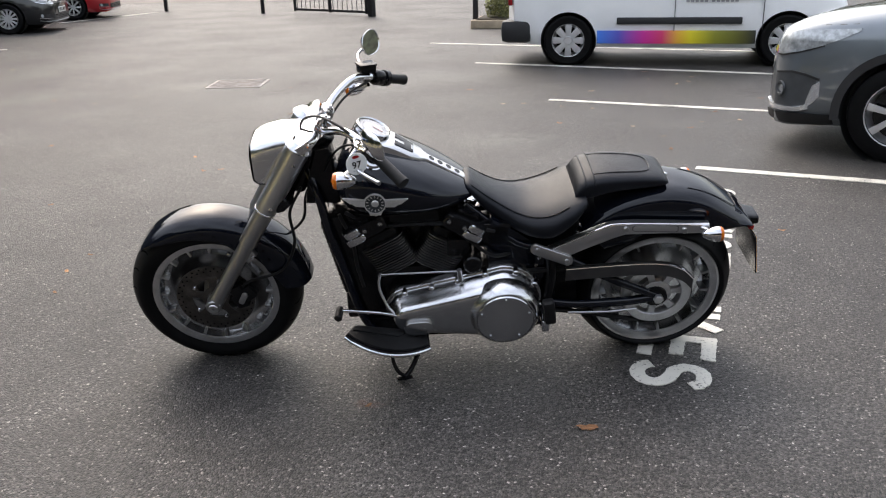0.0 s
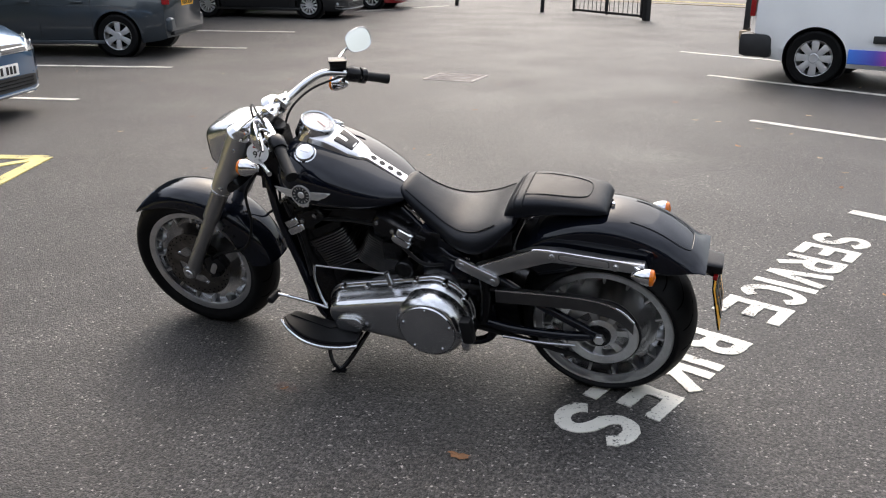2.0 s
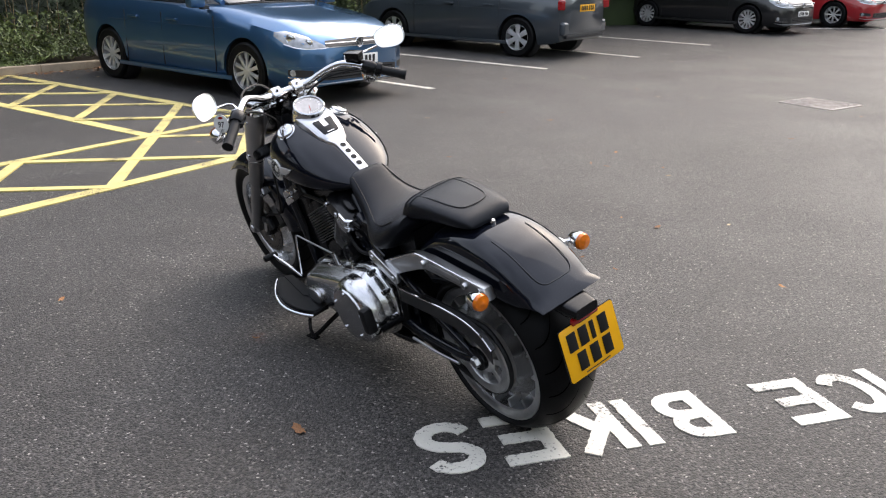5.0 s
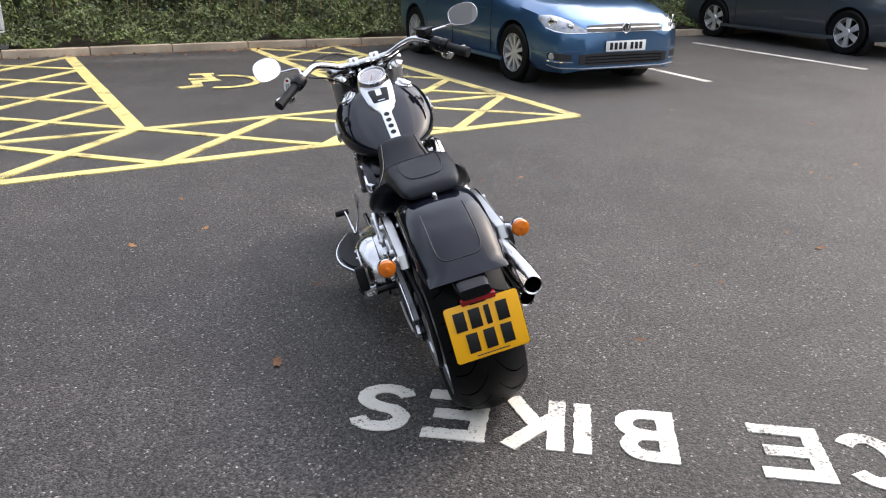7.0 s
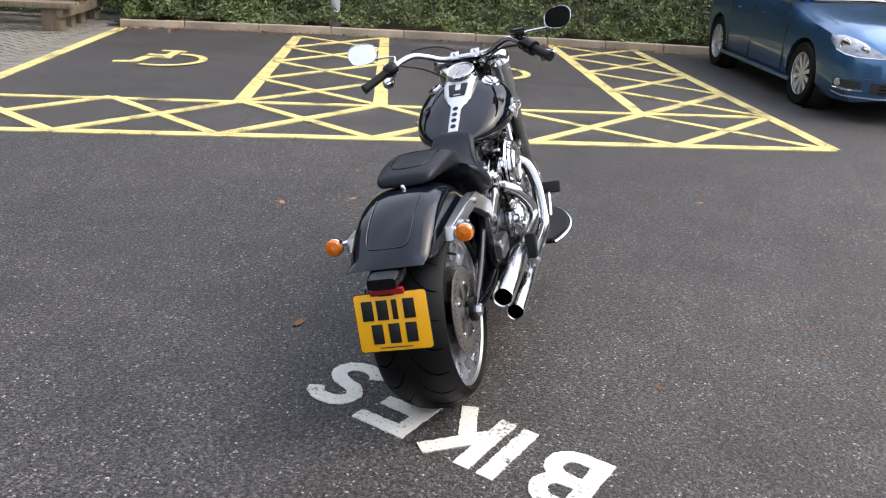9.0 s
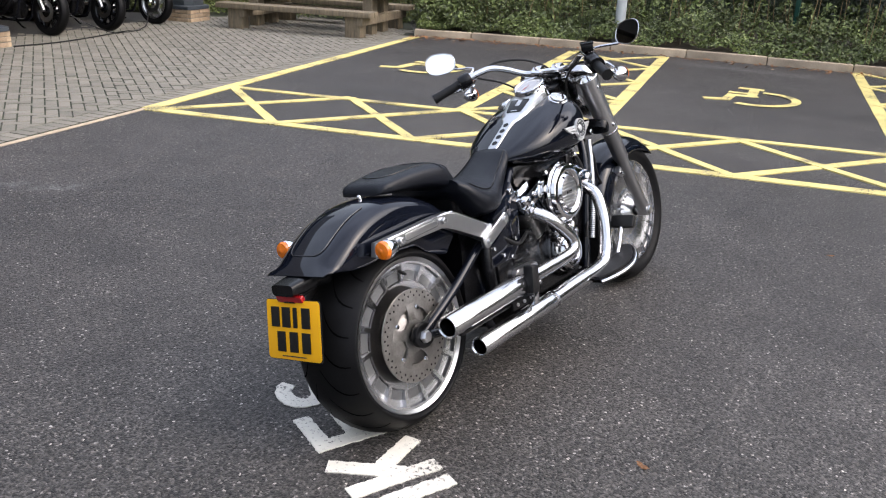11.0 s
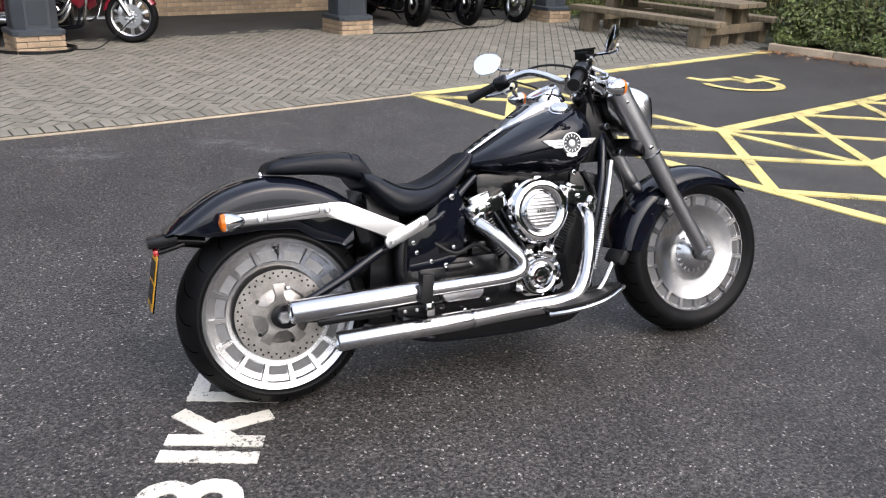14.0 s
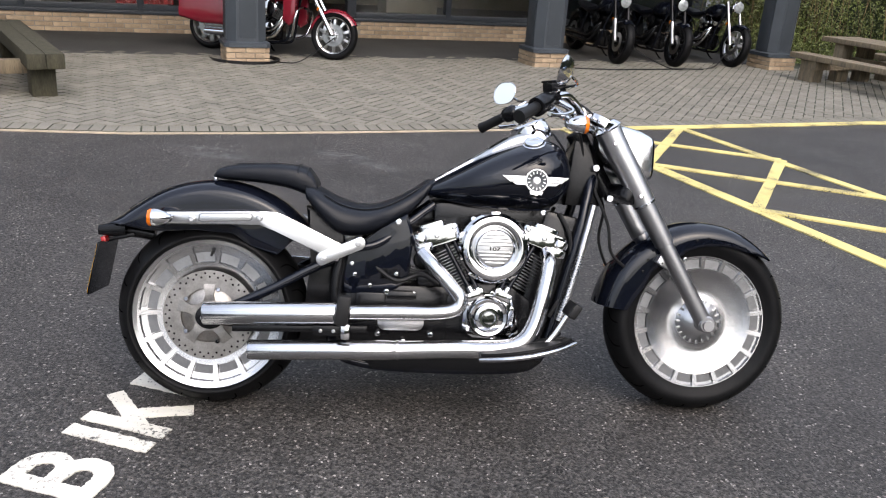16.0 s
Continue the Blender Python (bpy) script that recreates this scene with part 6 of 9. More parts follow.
def disc(m, r, r_in, holes, parent, mat, name="brake_disc"):
    """A drilled brake disc on a spider."""
    d = part(name, lathe([(r_in, -0.003), (r, -0.003), (r, 0.003), (r_in, 0.003), (r_in, -0.003)], 64, m), mat, parent, "drilled steel brake disc")
    # flat near-black dots on the face paint the shade inside the drilled holes
    b = bmesh.new()
    for i in range(holes):
        for k, rr in enumerate((r * 0.94, r * 0.86)):
            a = 2 * math.pi * (i + 0.5 * k) / holes
            lathe([(0, 0.0036), (0.0035, 0.0036)], 8, m @ Matrix.Translation((rr * math.cos(a), rr * math.sin(a), 0)), bm=b)
    part("drilling", b, RECESS_SHADE, d)
    b = bmesh.new()
    for i in range(5):
        a = 72 * i
        prism([(-0.022, 0.035), (0.022, 0.035), (0.012, r_in * 0.75), (0.02, r_in + 0.012), (-0.02, r_in + 0.012), (-0.012, r_in * 0.75)], 0.006, m @ pose(0, 0, 0.002, 0, 0, a), 0.001, bm=b)
    lathe([(0.032, -0.004), (0.05, -0.004), (0.05, 0.006), (0.032, 0.006)], 32, m, bm=b)
    sp = part("disc_carrier", b, mat, d)
    for i in range(5):
        a = radians(72 * i)
        part("carrier_rivet", lathe([(0, 0.009), (0.006, 0.009), (0.008, 0.005)], 10, m @ Matrix.Translation((r_in * math.cos(a), r_in * math.sin(a), 0))), CHROME, d)
    return d


def treads(cx, cz, r, crown, half, n, parent):
    """Slanting rain grooves, drawn as near-black strips on the tread that paint the channels' shade."""
    b = bmesh.new()
    for i in range(n):
        for s in (-1, 1):
            a0 = 2 * math.pi * (i + (0.5 if s > 0 else 0)) / n
            rows = []
            for k in range(8):
                t = k / 7
                y = s * half * (0.12 + 0.78 * t)
                a = a0 + 0.30 * t + 0.10 * math.sin(t * 3.0)
                rr = r - crown * (1 - math.cos(math.asin(min(0.97, abs(y) / crown)))) + 0.0012
                w = 0.0035 * (1 - 0.5 * abs(2 * t - 1))
                rows.append([b.verts.new((cx + rr * math.cos(a + dw / rr), y, cz + rr * math.sin(a + dw / rr))) for dw in (-w, w)])
            for p, q in zip(rows, rows[1:]):
                b.faces.new((p[0], p[1], q[1], q[0]))
    part("tread_pattern", b, RECESS_SHADE, parent)


def front_wheel():
    cx, cz = FW
    base = part("front_wheel", lathe([(0.232, -0.062), (0.243, -0.068), (0.246, -0.064), (0.236, -0.05), (0.222, -0.02), (0.222, 0.02), (0.236, 0.05), (0.246, 0.064), (0.243, 0.068), (0.232, 0.062)], 72, on_side(cx, cz, 0, -1)), RIM_EDGE, bike, "solid dished aluminium front wheel")
    part("tyre", tyre_mesh(FR, 0.240, 0.078, 0.098, on_side(cx, cz, 0, -1)), TYRE, base)
    treads(cx, cz, FR, 0.098, 0.078, 22, base)

    def zr(r):
        return lerp([(0.03, 0.044), (0.06, 0.048), (0.10, 0.034), (0.15, 0.044), (0.185, 0.058), (0.243, 0.0655)], r)

    for s in (-1, 1):
        m = on_side(cx, cz, 0, s)
        n = 18
        if s > 0:
            wheel_barrel(m, 0.240, 0.064, 0.012, 16, base)
            part("hub", lathe([(0.026, 0.078), (0.046, 0.072), (0.052, 0.04), (0.06, -0.012)], 40, m), DISC_STEEL, base)
            continue
        part("wheel_disc", wheel_face(m, 0.242, zr, n, 0.188, 0.228, 0.011, 0.76, 0.03), WHEEL_METAL, base)
        window_liners(m, n, 0.188, 0.228, zr(0.2) - 0.0085, 0.76, base)
        b = lathe([(0.026, 0.078), (0.046, 0.072), (0.06, 0.056), (0.085, 0.036)], 40, m)
        hub = part("hub", b, SATIN, base)
        b = bmesh.new()
        for i in range(20):
            a = 18 * i
            prism([(-0.0028, 0.048), (0.0028, 0.048), (0.0048, 0.080), (-0.0048, 0.080)], 0.008, m @ pose(0, 0, 0, 0, 0, a) @ pose(0, 0, 0.0475, 0, 0, 0), 0.002, bm=b)
        part("hub_fins", b, SATIN, hub)
    d = disc(on_side(cx, cz, 0.078, 1), 0.146, 0.088, 30, bike, DISC_DARK)
    # caliper
    b = box(0.10, 0.05, 0.06, (cx - 0.115, 0.10, cz + 0.03), 0.016, (0, 35, 0))
    box(0.05, 0.045, 0.10, (cx - 0.10, 0.105, cz + 0.03), 0.014, (0, 15, 0), bm=b)
    cal = part("brake_caliper", b, BLACK_SATIN, bike)
    part("caliper_window", prism(rounded(0.055, 0.022, 0.01), 0.004, on_side(cx - 0.115, cz + 0.03, 0.129, 1) @ pose(0, 0, 0, 0, 0, 62), 0.001), SATIN, cal)
    for dx, dz in ((-0.05, 0.09), (-0.03, 0.02), (-0.075, 0.045)):
        bolt(cx + dx, 0.112, cz + dz, 1, 0.008, 0.006, CHROME, cal)
    # axle
    part("front_axle", rod((cx, -0.155, cz), (cx, 0.150, cz), 0.013, None, 20, 0.002), SATIN, bike)


front_wheel()


def rear_wheel():
    cx, cz = RW
    base = part("rear_wheel", lathe([(0.230, -0.106), (0.243, -0.113), (0.247, -0.109), (0.236, -0.09), (0.222, -0.04), (0.222, 0.04), (0.236, 0.09), (0.247, 0.109), (0.243, 0.113), (0.230, 0.106)], 72, on_side(cx, cz, 0, -1)), RIM_EDGE, bike, "wide solid aluminium rear wheel")
    part("tyre", tyre_mesh(RR, 0.240, 0.122, 0.175, on_side(cx, cz, 0, -1)), TYRE, base)
    treads(cx, cz, RR, 0.175, 0.120, 20, base)

    def zr(r):
        return lerp([(0.03, 0.086), (0.09, 0.085), (0.14, 0.087), (0.165, 0.090), (0.185, 0.094), (0.243, 0.110)], r)

    for s in (-1, 1):
        m = on_side(cx, cz, 0, s)
        if s > 0:
            wheel_barrel(m, 0.240, 0.108, 0.015, 15, base)
            part("hub", lathe([(0.018, 0.115), (0.035, 0.112), (0.045, 0.06), (0.07, -0.012)], 32, m), DISC_STEEL, base)
            continue
        part("wheel_disc", wheel_face(m, 0.242, zr, 15, 0.170, 0.223, 0.014, 0.80, 0.03), WHEEL_METAL, base)
        window_liners(m, 15, 0.170, 0.223, zr(0.19) - 0.0105, 0.80, base)
        part("hub", lathe([(0.018, 0.115), (0.035, 0.112), (0.045, 0.09), (0.05, 0.05)], 32, m), DISC_STEEL, base)
    dsc = disc(on_side(cx, cz, -0.118, -1), 0.146, 0.09, 30, bike, RUSTY)
    part("disc_hub_plate", lathe([(0.03, 0.004), (0.060, 0.003), (0.064, 0.0), (0.098, -0.004), (0.102, -0.010)], 48, on_side(cx, cz, -0.112, -1)), RUSTY, base)
    # valve
    part("valve", rod((0.005, -0.098, cz + 0.205), (0.005, -0.125, cz + 0.196), 0.006, 0.004, 8), RUBBER, base)
    # belt pulley
    m = on_side(cx, cz, 0.125, 1)
    pul = part("belt_pulley", lathe([(0.094, -0.022), (0.128, -0.022), (0.131, -0.012), (0.131, 0.012), (0.126, 0.016), (0.097, 0.013), (0.094, 0.009), (0.094, -0.022)], 56, m), RIM_BAND, bike, "grey toothed belt pulley")
    b = bmesh.new()
    for i in range(7):
        prism([(-0.016, 0.045), (0.016, 0.045), (0.0085, 0.070), (0.010, 0.086), (0.020, 0.097), (-0.020, 0.097), (-0.010, 0.086), (-0.0085, 0.070)], 0.016, m @ pose(0, 0, -0.002, 0, 0, 360 / 7 * i + 20), 0.003, bm=b)
    lathe([(0.018, 0.02), (0.042, 0.016), (0.056, 0.006), (0.058, -0.012)], 40, m, bm=b)
    part("pulley_spokes", b, RIM_BAND, pul)
    part("rear_axle", rod((cx, -0.175, cz), (cx, 0.175, cz), 0.013, None, 20, 0.002), SATIN, bike)
    for s in (-1, 1):
        part("axle_nut", rod((cx, s * 0.158, cz), (cx, s * 0.176, cz), 0.021, 0.019, 6, 0.002), SATIN, bike)


rear_wheel()


# ---- fenders
def fender(cx, cz, angles, r_of, low_of, half_of, name, label, crown=0.5, thick=0.004):
    """A mudguard skinned round a wheel: a rounded crown with skirts on both sides."""
    outer, inner = [], []
    for a in angles:
        r, low, w = r_of(a), low_of(a), half_of(a)
        ca, sa = math.cos(radians(a)), math.sin(radians(a))
        prof = []
        drop = min(w * crown, r - low) if r > low else 0.0
        for k in range(5):
            t = k / 4
            prof.append((w * (1.0 - 0.01 * (1 - t)), low + (max(low, r - drop) - low) * t))
        for k in range(1, 9):
            t = radians(90 * k / 8)
            prof.append((w * math.cos(t) ** 0.75, (r - drop) + drop * math.sin(t)))
        ring = [(y, q) for y, q in prof] + [(-y, q) for y, q in reversed(prof[:-1])]
        outer.append([(cx + q * ca, y, cz + q * sa) for y, q in ring])
        inner.append([(cx + (q - thick) * ca, y * (1 - thick / w), cz + (q - thick) * sa) for y, q in ring])
    b = bmesh.new()
    n = len(outer[0])
    vo = [[b.verts.new(p) for p in s] for s in outer]
    vi = [[b.verts.new(p) for p in s] for s in inner]
    for i in range(len(vo) - 1):
        for j in range(n - 1):
            b.faces.new((vo[i][j], vo[i][j + 1], vo[i + 1][j + 1], vo[i + 1][j]))
            b.faces.new((vi[i][j], vi[i + 1][j], vi[i + 1][j + 1], vi[i][j + 1]))
        for j in (0, n - 1):
            b.faces.new((vo[i][j], vo[i + 1][j], vi[i + 1][j], vi[i][j]))
    for i in (0, len(vo) - 1):
        for j in range(n - 1):
            b.faces.new((vo[i][j], vo[i][j + 1], vi[i][j + 1], vi[i][j]))
    return part(name, b, BLACK_PAINT, bike, label, angle=50)


ff_r = smooth_table([(40, 0.330), (52, 0.338), (70, 0.344), (95, 0.347), (120, 0.350), (145, 0.362), (172, 0.370)])
ff_low = smooth_table([(40, 0.328), (48, 0.318), (62, 0.292), (80, 0.278), (105, 0.262), (118, 0.245), (135, 0.262), (150, 0.250), (164, 0.262), (172, 0.275)])
ff_w = smooth_table([(40, 0.074), (55, 0.088), (80, 0.094), (130, 0.094), (172, 0.090)])
ffd = fender(FW[0], FW[1], [44 + 128 * i / 44 for i in range(45)], lambda a: lerp(ff_r, a), lambda a: lerp(ff_low, a), lambda a: lerp(ff_w, a), "front_fender", "gloss black front fender", 0.55)
for s in (-1, 1):
    for a, r in ((98, 0.290), (90, 0.296), (134, 0.30), (142, 0.285)):
        bolt(FW[0] + r * math.cos(radians(a)), s * 0.0935, FW[1] + r * math.sin(radians(a)), s, 0.005, 0.004, BLACK_SATIN, ffd)

rf_r = smooth_table([(40, 0.43), (60, 0.437), (80, 0.438), (92, 0.437), (110, 0.432), (125, 0.427), (140, 0.432)])


def rf_low(a):
    edge = lerp([(40, 0.20), (62, 0.235), (75, 0.272), (100, 0.280), (118, 0.272), (127, 0.272), (134, 0.285), (140, 0.295)], a)
    return min(edge / math.sin(radians(a)), lerp(rf_r, a) - 0.002)


rf_w = smooth_table([(40, 0.125), (70, 0.128), (100, 0.130), (125, 0.129), (140, 0.118)])
rfd = fender(RW[0], RW[1], [44 + 94.5 * i / 44 for i in range(45)], lambda a: lerp(rf_r, a), rf_low, lambda a: lerp(rf_w, a), "rear_fender", "wide gloss black rear fender", 0.34)
# the faint pinstripe panel on the fender's back
STRIPE = material("grey_pinstripe", (0.03, 0.031, 0.033), rough=0.2)
b = bmesh.new()
pts = []
for a, y in [(100, 0.07), (110, 0.07), (120, 0.07), (126, 0.066), (129, 0.05), (129.5, 0.02), (129.5, -0.02), (129, -0.05), (126, -0.066), (120, -0.07), (110, -0.07), (100, -0.07)]:
    r = lerp(rf_r, a) + 0.0008 - 0.006 * (abs(y) / 0.07) ** 4 * 0.5
    pts.append((RW[0] + r * math.cos(radians(a)), y, RW[1] + r * math.sin(radians(a))))
part("pinstripe", tube(pts, 0.0016, 6, 6), STRIPE, rfd)


# ---- tank and console
def super_ring(x, w, z0, zm, z1, n=2.3, k=40):
    out = []
    for i in range(k):
        a = 2 * math.pi * i / k
        c, s = math.cos(a), math.sin(a)
        y = w * math.copysign(abs(c) ** (2 / n), c)
        h = (z1 - zm) if s >= 0 else (zm - z0)
        out.append((x, y, zm + h * math.copysign(abs(s) ** (2 / n), s)))
    return out


tank_tab = {
    "w": smooth_table([(0.66, 0.02), (0.68, 0.055), (0.72, 0.10), (0.78, 0.148), (0.86, 0.182), (0.95, 0.198), (1.04, 0.200), (1.10, 0.188), (1.145, 0.155), (1.17, 0.10), (1.178, 0.03)]),
    "z0": smooth_table([(0.66, 0.735), (0.72, 0.722), (0.80, 0.708), (0.90, 0.698), (1.05, 0.692), (1.12, 0.706), (1.16, 0.745), (1.178, 0.80)]),
    "z1": smooth_table([(0.66, 0.742), (0.70, 0.765), (0.78, 0.812), (0.88, 0.868), (0.97, 0.910), (1.05, 0.934), (1.11, 0.928), (1.15, 0.900), (1.178, 0.83)]),
}
rings = []
for i in range(49):
    x = 0.661 + (1.177 - 0.661) * (0.5 - 0.5 * math.cos(math.pi * i / 48))
    z0, z1 = lerp(tank_tab["z0"], x), lerp(tank_tab["z1"], x)
    rings.append(super_ring(x, lerp(tank_tab["w"], x), z0, z0 + (z1 - z0) * 0.47, z1, 2.5))
tank = part("fuel_tank", loft(rings), BLACK_PAINT, bike, "gloss black teardrop fuel tank", angle=60)
part("tank_seam", tube([(x, s * lerp(tank_tab["w"], x) * 0.62, lerp(tank_tab["z0"], x) + 0.004) for s in (1,) for x in (0.74, 0.82, 0.92, 1.02, 1.10)], 0.004, 6, 5), BLACK_PAINT, tank)
part("tank_seam", tube([(x, -lerp(tank_tab["w"], x) * 0.62, lerp(tank_tab["z0"], x) + 0.004) for x in (0.74, 0.82, 0.92, 1.02, 1.10)], 0.004, 6, 5), BLACK_PAINT, tank)

# badges: a round medallion with spread wings, no lettering
BADGE_SILVER = material("badge_silver", (0.72, 0.72, 0.72), rough=0.42, metal=0.75, vary=0.06, vary_scale=80)
BADGE_DARK = material("badge_dark", (0.05, 0.055, 0.06), rough=0.4, metal=0.5, vary=0.2, vary_scale=60)
for s in (-1, 1):
    m = on_side(1.035, 0.795, s * 0.1985, s) @ pose(0, 0, 0, -4, 0, 0)
    # wings reach fore and aft
    bd = part("badge", lathe([(0, 0.006), (0.020, 0.006), (0.022, 0.007), (0.030, 0.007), (0.032, 0.009), (0.035, 0.008), (0.036, -0.006), (0, -0.006)], 36, m), BADGE_DARK, bike, "silver winged tank badge")
    part("badge_ring", lathe([(0.0335, 0.006), (0.0335, 0.010), (0.037, 0.010), (0.037, -0.004)], 36, m), BADGE_SILVER, bd)
    part("badge_centre", lathe([(0, 0.010), (0.010, 0.009), (0.013, 0.006)], 20, m), BADGE_SILVER, bd)
    for i in range(14):
        part("badge_tick", box(0.0025, 0.008, 0.002, (0, 0, 0), 0, m @ pose(0, 0, 0, 0, 0, 360 * i / 14) @ pose(0, 0.026, 0.0075)), BADGE_SILVER, bd)
    part("badge_foot", prism([(-0.022, -0.034), (0.022, -0.034), (0.018, -0.046), (0.008, -0.043), (0.0, -0.050), (-0.008, -0.043), (-0.018, -0.046)], 0.008, m @ Matrix.Translation((0, 0, 0.001)), 0.0015), BADGE_SILVER, bd)
    for d in (-1, 1):
        for k, (top, bot, ln) in enumerate(((0.014, 0.004, 0.112), (0.003, -0.006, 0.098), (-0.007, -0.015, 0.078))):
            out = [(d * 0.033, top), (d * ln, top), (d * (ln - 0.012), bot), (d * 0.035, bot)]
            part("badge_wing", prism(out, 0.007, m @ pose(0, 0, 0.003, 0, d * 9 if d * s < 0 else 0, 0), 0.001), BADGE_SILVER, bd)

con_w = smooth_table([(0.69, 0.021), (0.78, 0.0225), (0.855, 0.024), (0.872, 0.040), (0.92, 0.052), (0.98, 0.060), (1.04, 0.062), (1.09, 0.050), (1.115, 0.030)])
con_z = smooth_table([(0.69, 0.762), (0.78, 0.818), (0.86, 0.866), (0.92, 0.905), (0.965, 0.932), (1.01, 0.950), (1.06, 0.955), (1.10, 0.945), (1.118, 0.925)])
rings = []
for i in range(45):
    x = 0.69 + (1.117 - 0.69) * i / 44
    w, z = lerp(con_w, x), lerp(con_z, x)
    lowz = min(z - 0.012, lerp(tank_tab["z1"], x) - 0.012)
    f = 1.15 if x > 0.9 else 1.0
    rings.append([(x, w * f, lowz), (x, w * (f * 0.5 + 0.52), z - 0.008), (x, w * 0.9, z - 0.001), (x, w * 0.4, z + 0.001), (x, -w * 0.4, z + 0.001), (x, -w * 0.9, z - 0.001), (x, -w * (f * 0.5 + 0.52), z - 0.008), (x, -w * f, lowz)])
console = part("tank_console", loft(rings), CHROME, bike, "satin chrome tank console strip", angle=40)
console.data.materials[0] = RIM_EDGE


def on_console(x, up=0.0):
    z = lerp(con_z, x)
    sl = math.degrees(math.atan2(lerp(con_z, x + 0.01) - lerp(con_z, x - 0.01), 0.02))
    return Matrix.Translation((x, 0, z + up)) @ pose(0, 0, 0, 0, -sl, 0)


for x in (0.838, 0.808, 0.778, 0.748):
    part("console_hole", lathe([(0, 0.0012), (0.0095, 0.0012), (0.0105, 0.0022), (0.0115, 0.001)], 20, on_console(x)), BLACK_SATIN, console)
part("console_inset", prism([(-0.04, -0.030), (-0.035, -0.034), (0.03, -0.042), (0.034, -0.038), (0.034, -0.012), (-0.005, -0.012), (-0.005, 0.012), (0.034, 0.012), (0.034, 0.038), (0.03, 0.042), (-0.035, 0.034), (-0.04, 0.030)], 0.004, on_console(0.935, 0.001), 0.001), BLACK_SATIN, console)
part("console_mark", box(0.004, 0.03, 0.001, (0, 0, 0), 0, on_console(0.915, 0.0042) @ pose(-0.012, 0, 0)), SATIN, console)
spm = Matrix.Translation((1.036, 0, 0.978)) @ pose(0, 0, 0, 0, -24, 0) @ Matrix.Scale(1.13, 4)
sp = part("speedometer", lathe([(0.062, -0.052), (0.060, -0.03), (0.0565, -0.008), (0.0545, -0.004), (0.0545, 0.004), (0.051, 0.007), (0.047, 0.004), (0.046, 0.001)], 48, spm), CHROME, bike, "round speedometer with a chrome bezel")
DIAL = material("dial_face", (0.30, 0.29, 0.295), rough=0.12, coat=0.6, vary=0.15, vary_scale=40)
part("dial", lathe([(0, 0.0015), (0.0465, 0.0015)], 40, spm), DIAL, sp)
b = bmesh.new()
for i in range(21):
    a = -210 + 12 * i
    box(0.007 if i % 2 else 0.011, 0.0012, 0.0006, (0, 0, 0), 0, spm @ pose(0, 0, 0.002, 0, 0, a) @ pose(0.038, 0, 0), bm=b)
part("dial_scale", b, WHITE_CARD, sp)
part("needle", box(0.034, 0.0018, 0.001, (0, 0, 0), 0, spm @ pose(0, 0, 0.0028, 0, 0, -200) @ pose(0.015, 0, 0)), RED_LENS, sp)
for s in (-1, 1):
    m = Matrix.Translation((1.037, s * 0.122, 0.914)) @ pose(0, 0, 0, -s * 26, -12, 0)
    cp = part("fuel_cap", lathe([(0, 0.016), (0.020, 0.0155), (0.031, 0.013), (0.034, 0.009), (0.034, 0.004), (0.038, 0.002), (0.038, -0.01)], 40, m), CHROME, bike, "round chrome fuel cap")
    part("cap_slot", box(0.03, 0.006, 0.002, (0, 0, 0), 0.0005, m @ pose(0, 0, 0.016)), SATIN, cp)


# ---- seats
seat_top = smooth_table([(0.30, 0.752), (0.34, 0.742), (0.42, 0.704), (0.50, 0.690), (0.57, 0.706), (0.64, 0.742), (0.70, 0.782), (0.722, 0.782)])
seat_bot = smooth_table([(0.30, 0.700), (0.36, 0.628), (0.42, 0.588), (0.50, 0.590), (0.57, 0.616), (0.64, 0.660), (0.70, 0.730), (0.722, 0.762)])
seat_w = smooth_table([(0.30, 0.150), (0.34, 0.176), (0.42, 0.186), (0.50, 0.165), (0.57, 0.125), (0.64, 0.098), (0.70, 0.084), (0.722, 0.060)])
rings = []
for i in range(41):
    x = 0.30 + 0.422 * i / 40
    z0, z1, w = lerp(seat_bot, x), lerp(seat_top, x), lerp(seat_w, x)
    ring = []
    for k in range(36):
        a = 2 * math.pi * k / 36
        c, s = math.cos(a), math.sin(a)
        n = 2.7
        y = w * math.copysign(abs(c) ** (2 / n), c)
        zz = math.copysign(abs(s) ** (2 / n), s)
        # sides flare downwards
        flare = 1.0 + 0.05 * (-zz)
        ring.append((x, y * flare, (z0 + z1) / 2 + (z1 - z0) / 2 * zz))
    rings.append(ring)
seat = part("rider_seat", loft(rings), LEATHER, bike, "scooped black vinyl rider seat", angle=60)
for s in (-1, 1):
    part("seat_seam", tube([(x, s * lerp(seat_w, x) * 0.80, lerp(seat_bot, x) + (lerp(seat_top, x) - lerp(seat_bot, x)) * 0.878) for x in (0.36, 0.42, 0.48, 0.54, 0.60, 0.66, 0.70)], 0.0022, 6, 5), BLACK_SATIN, seat)

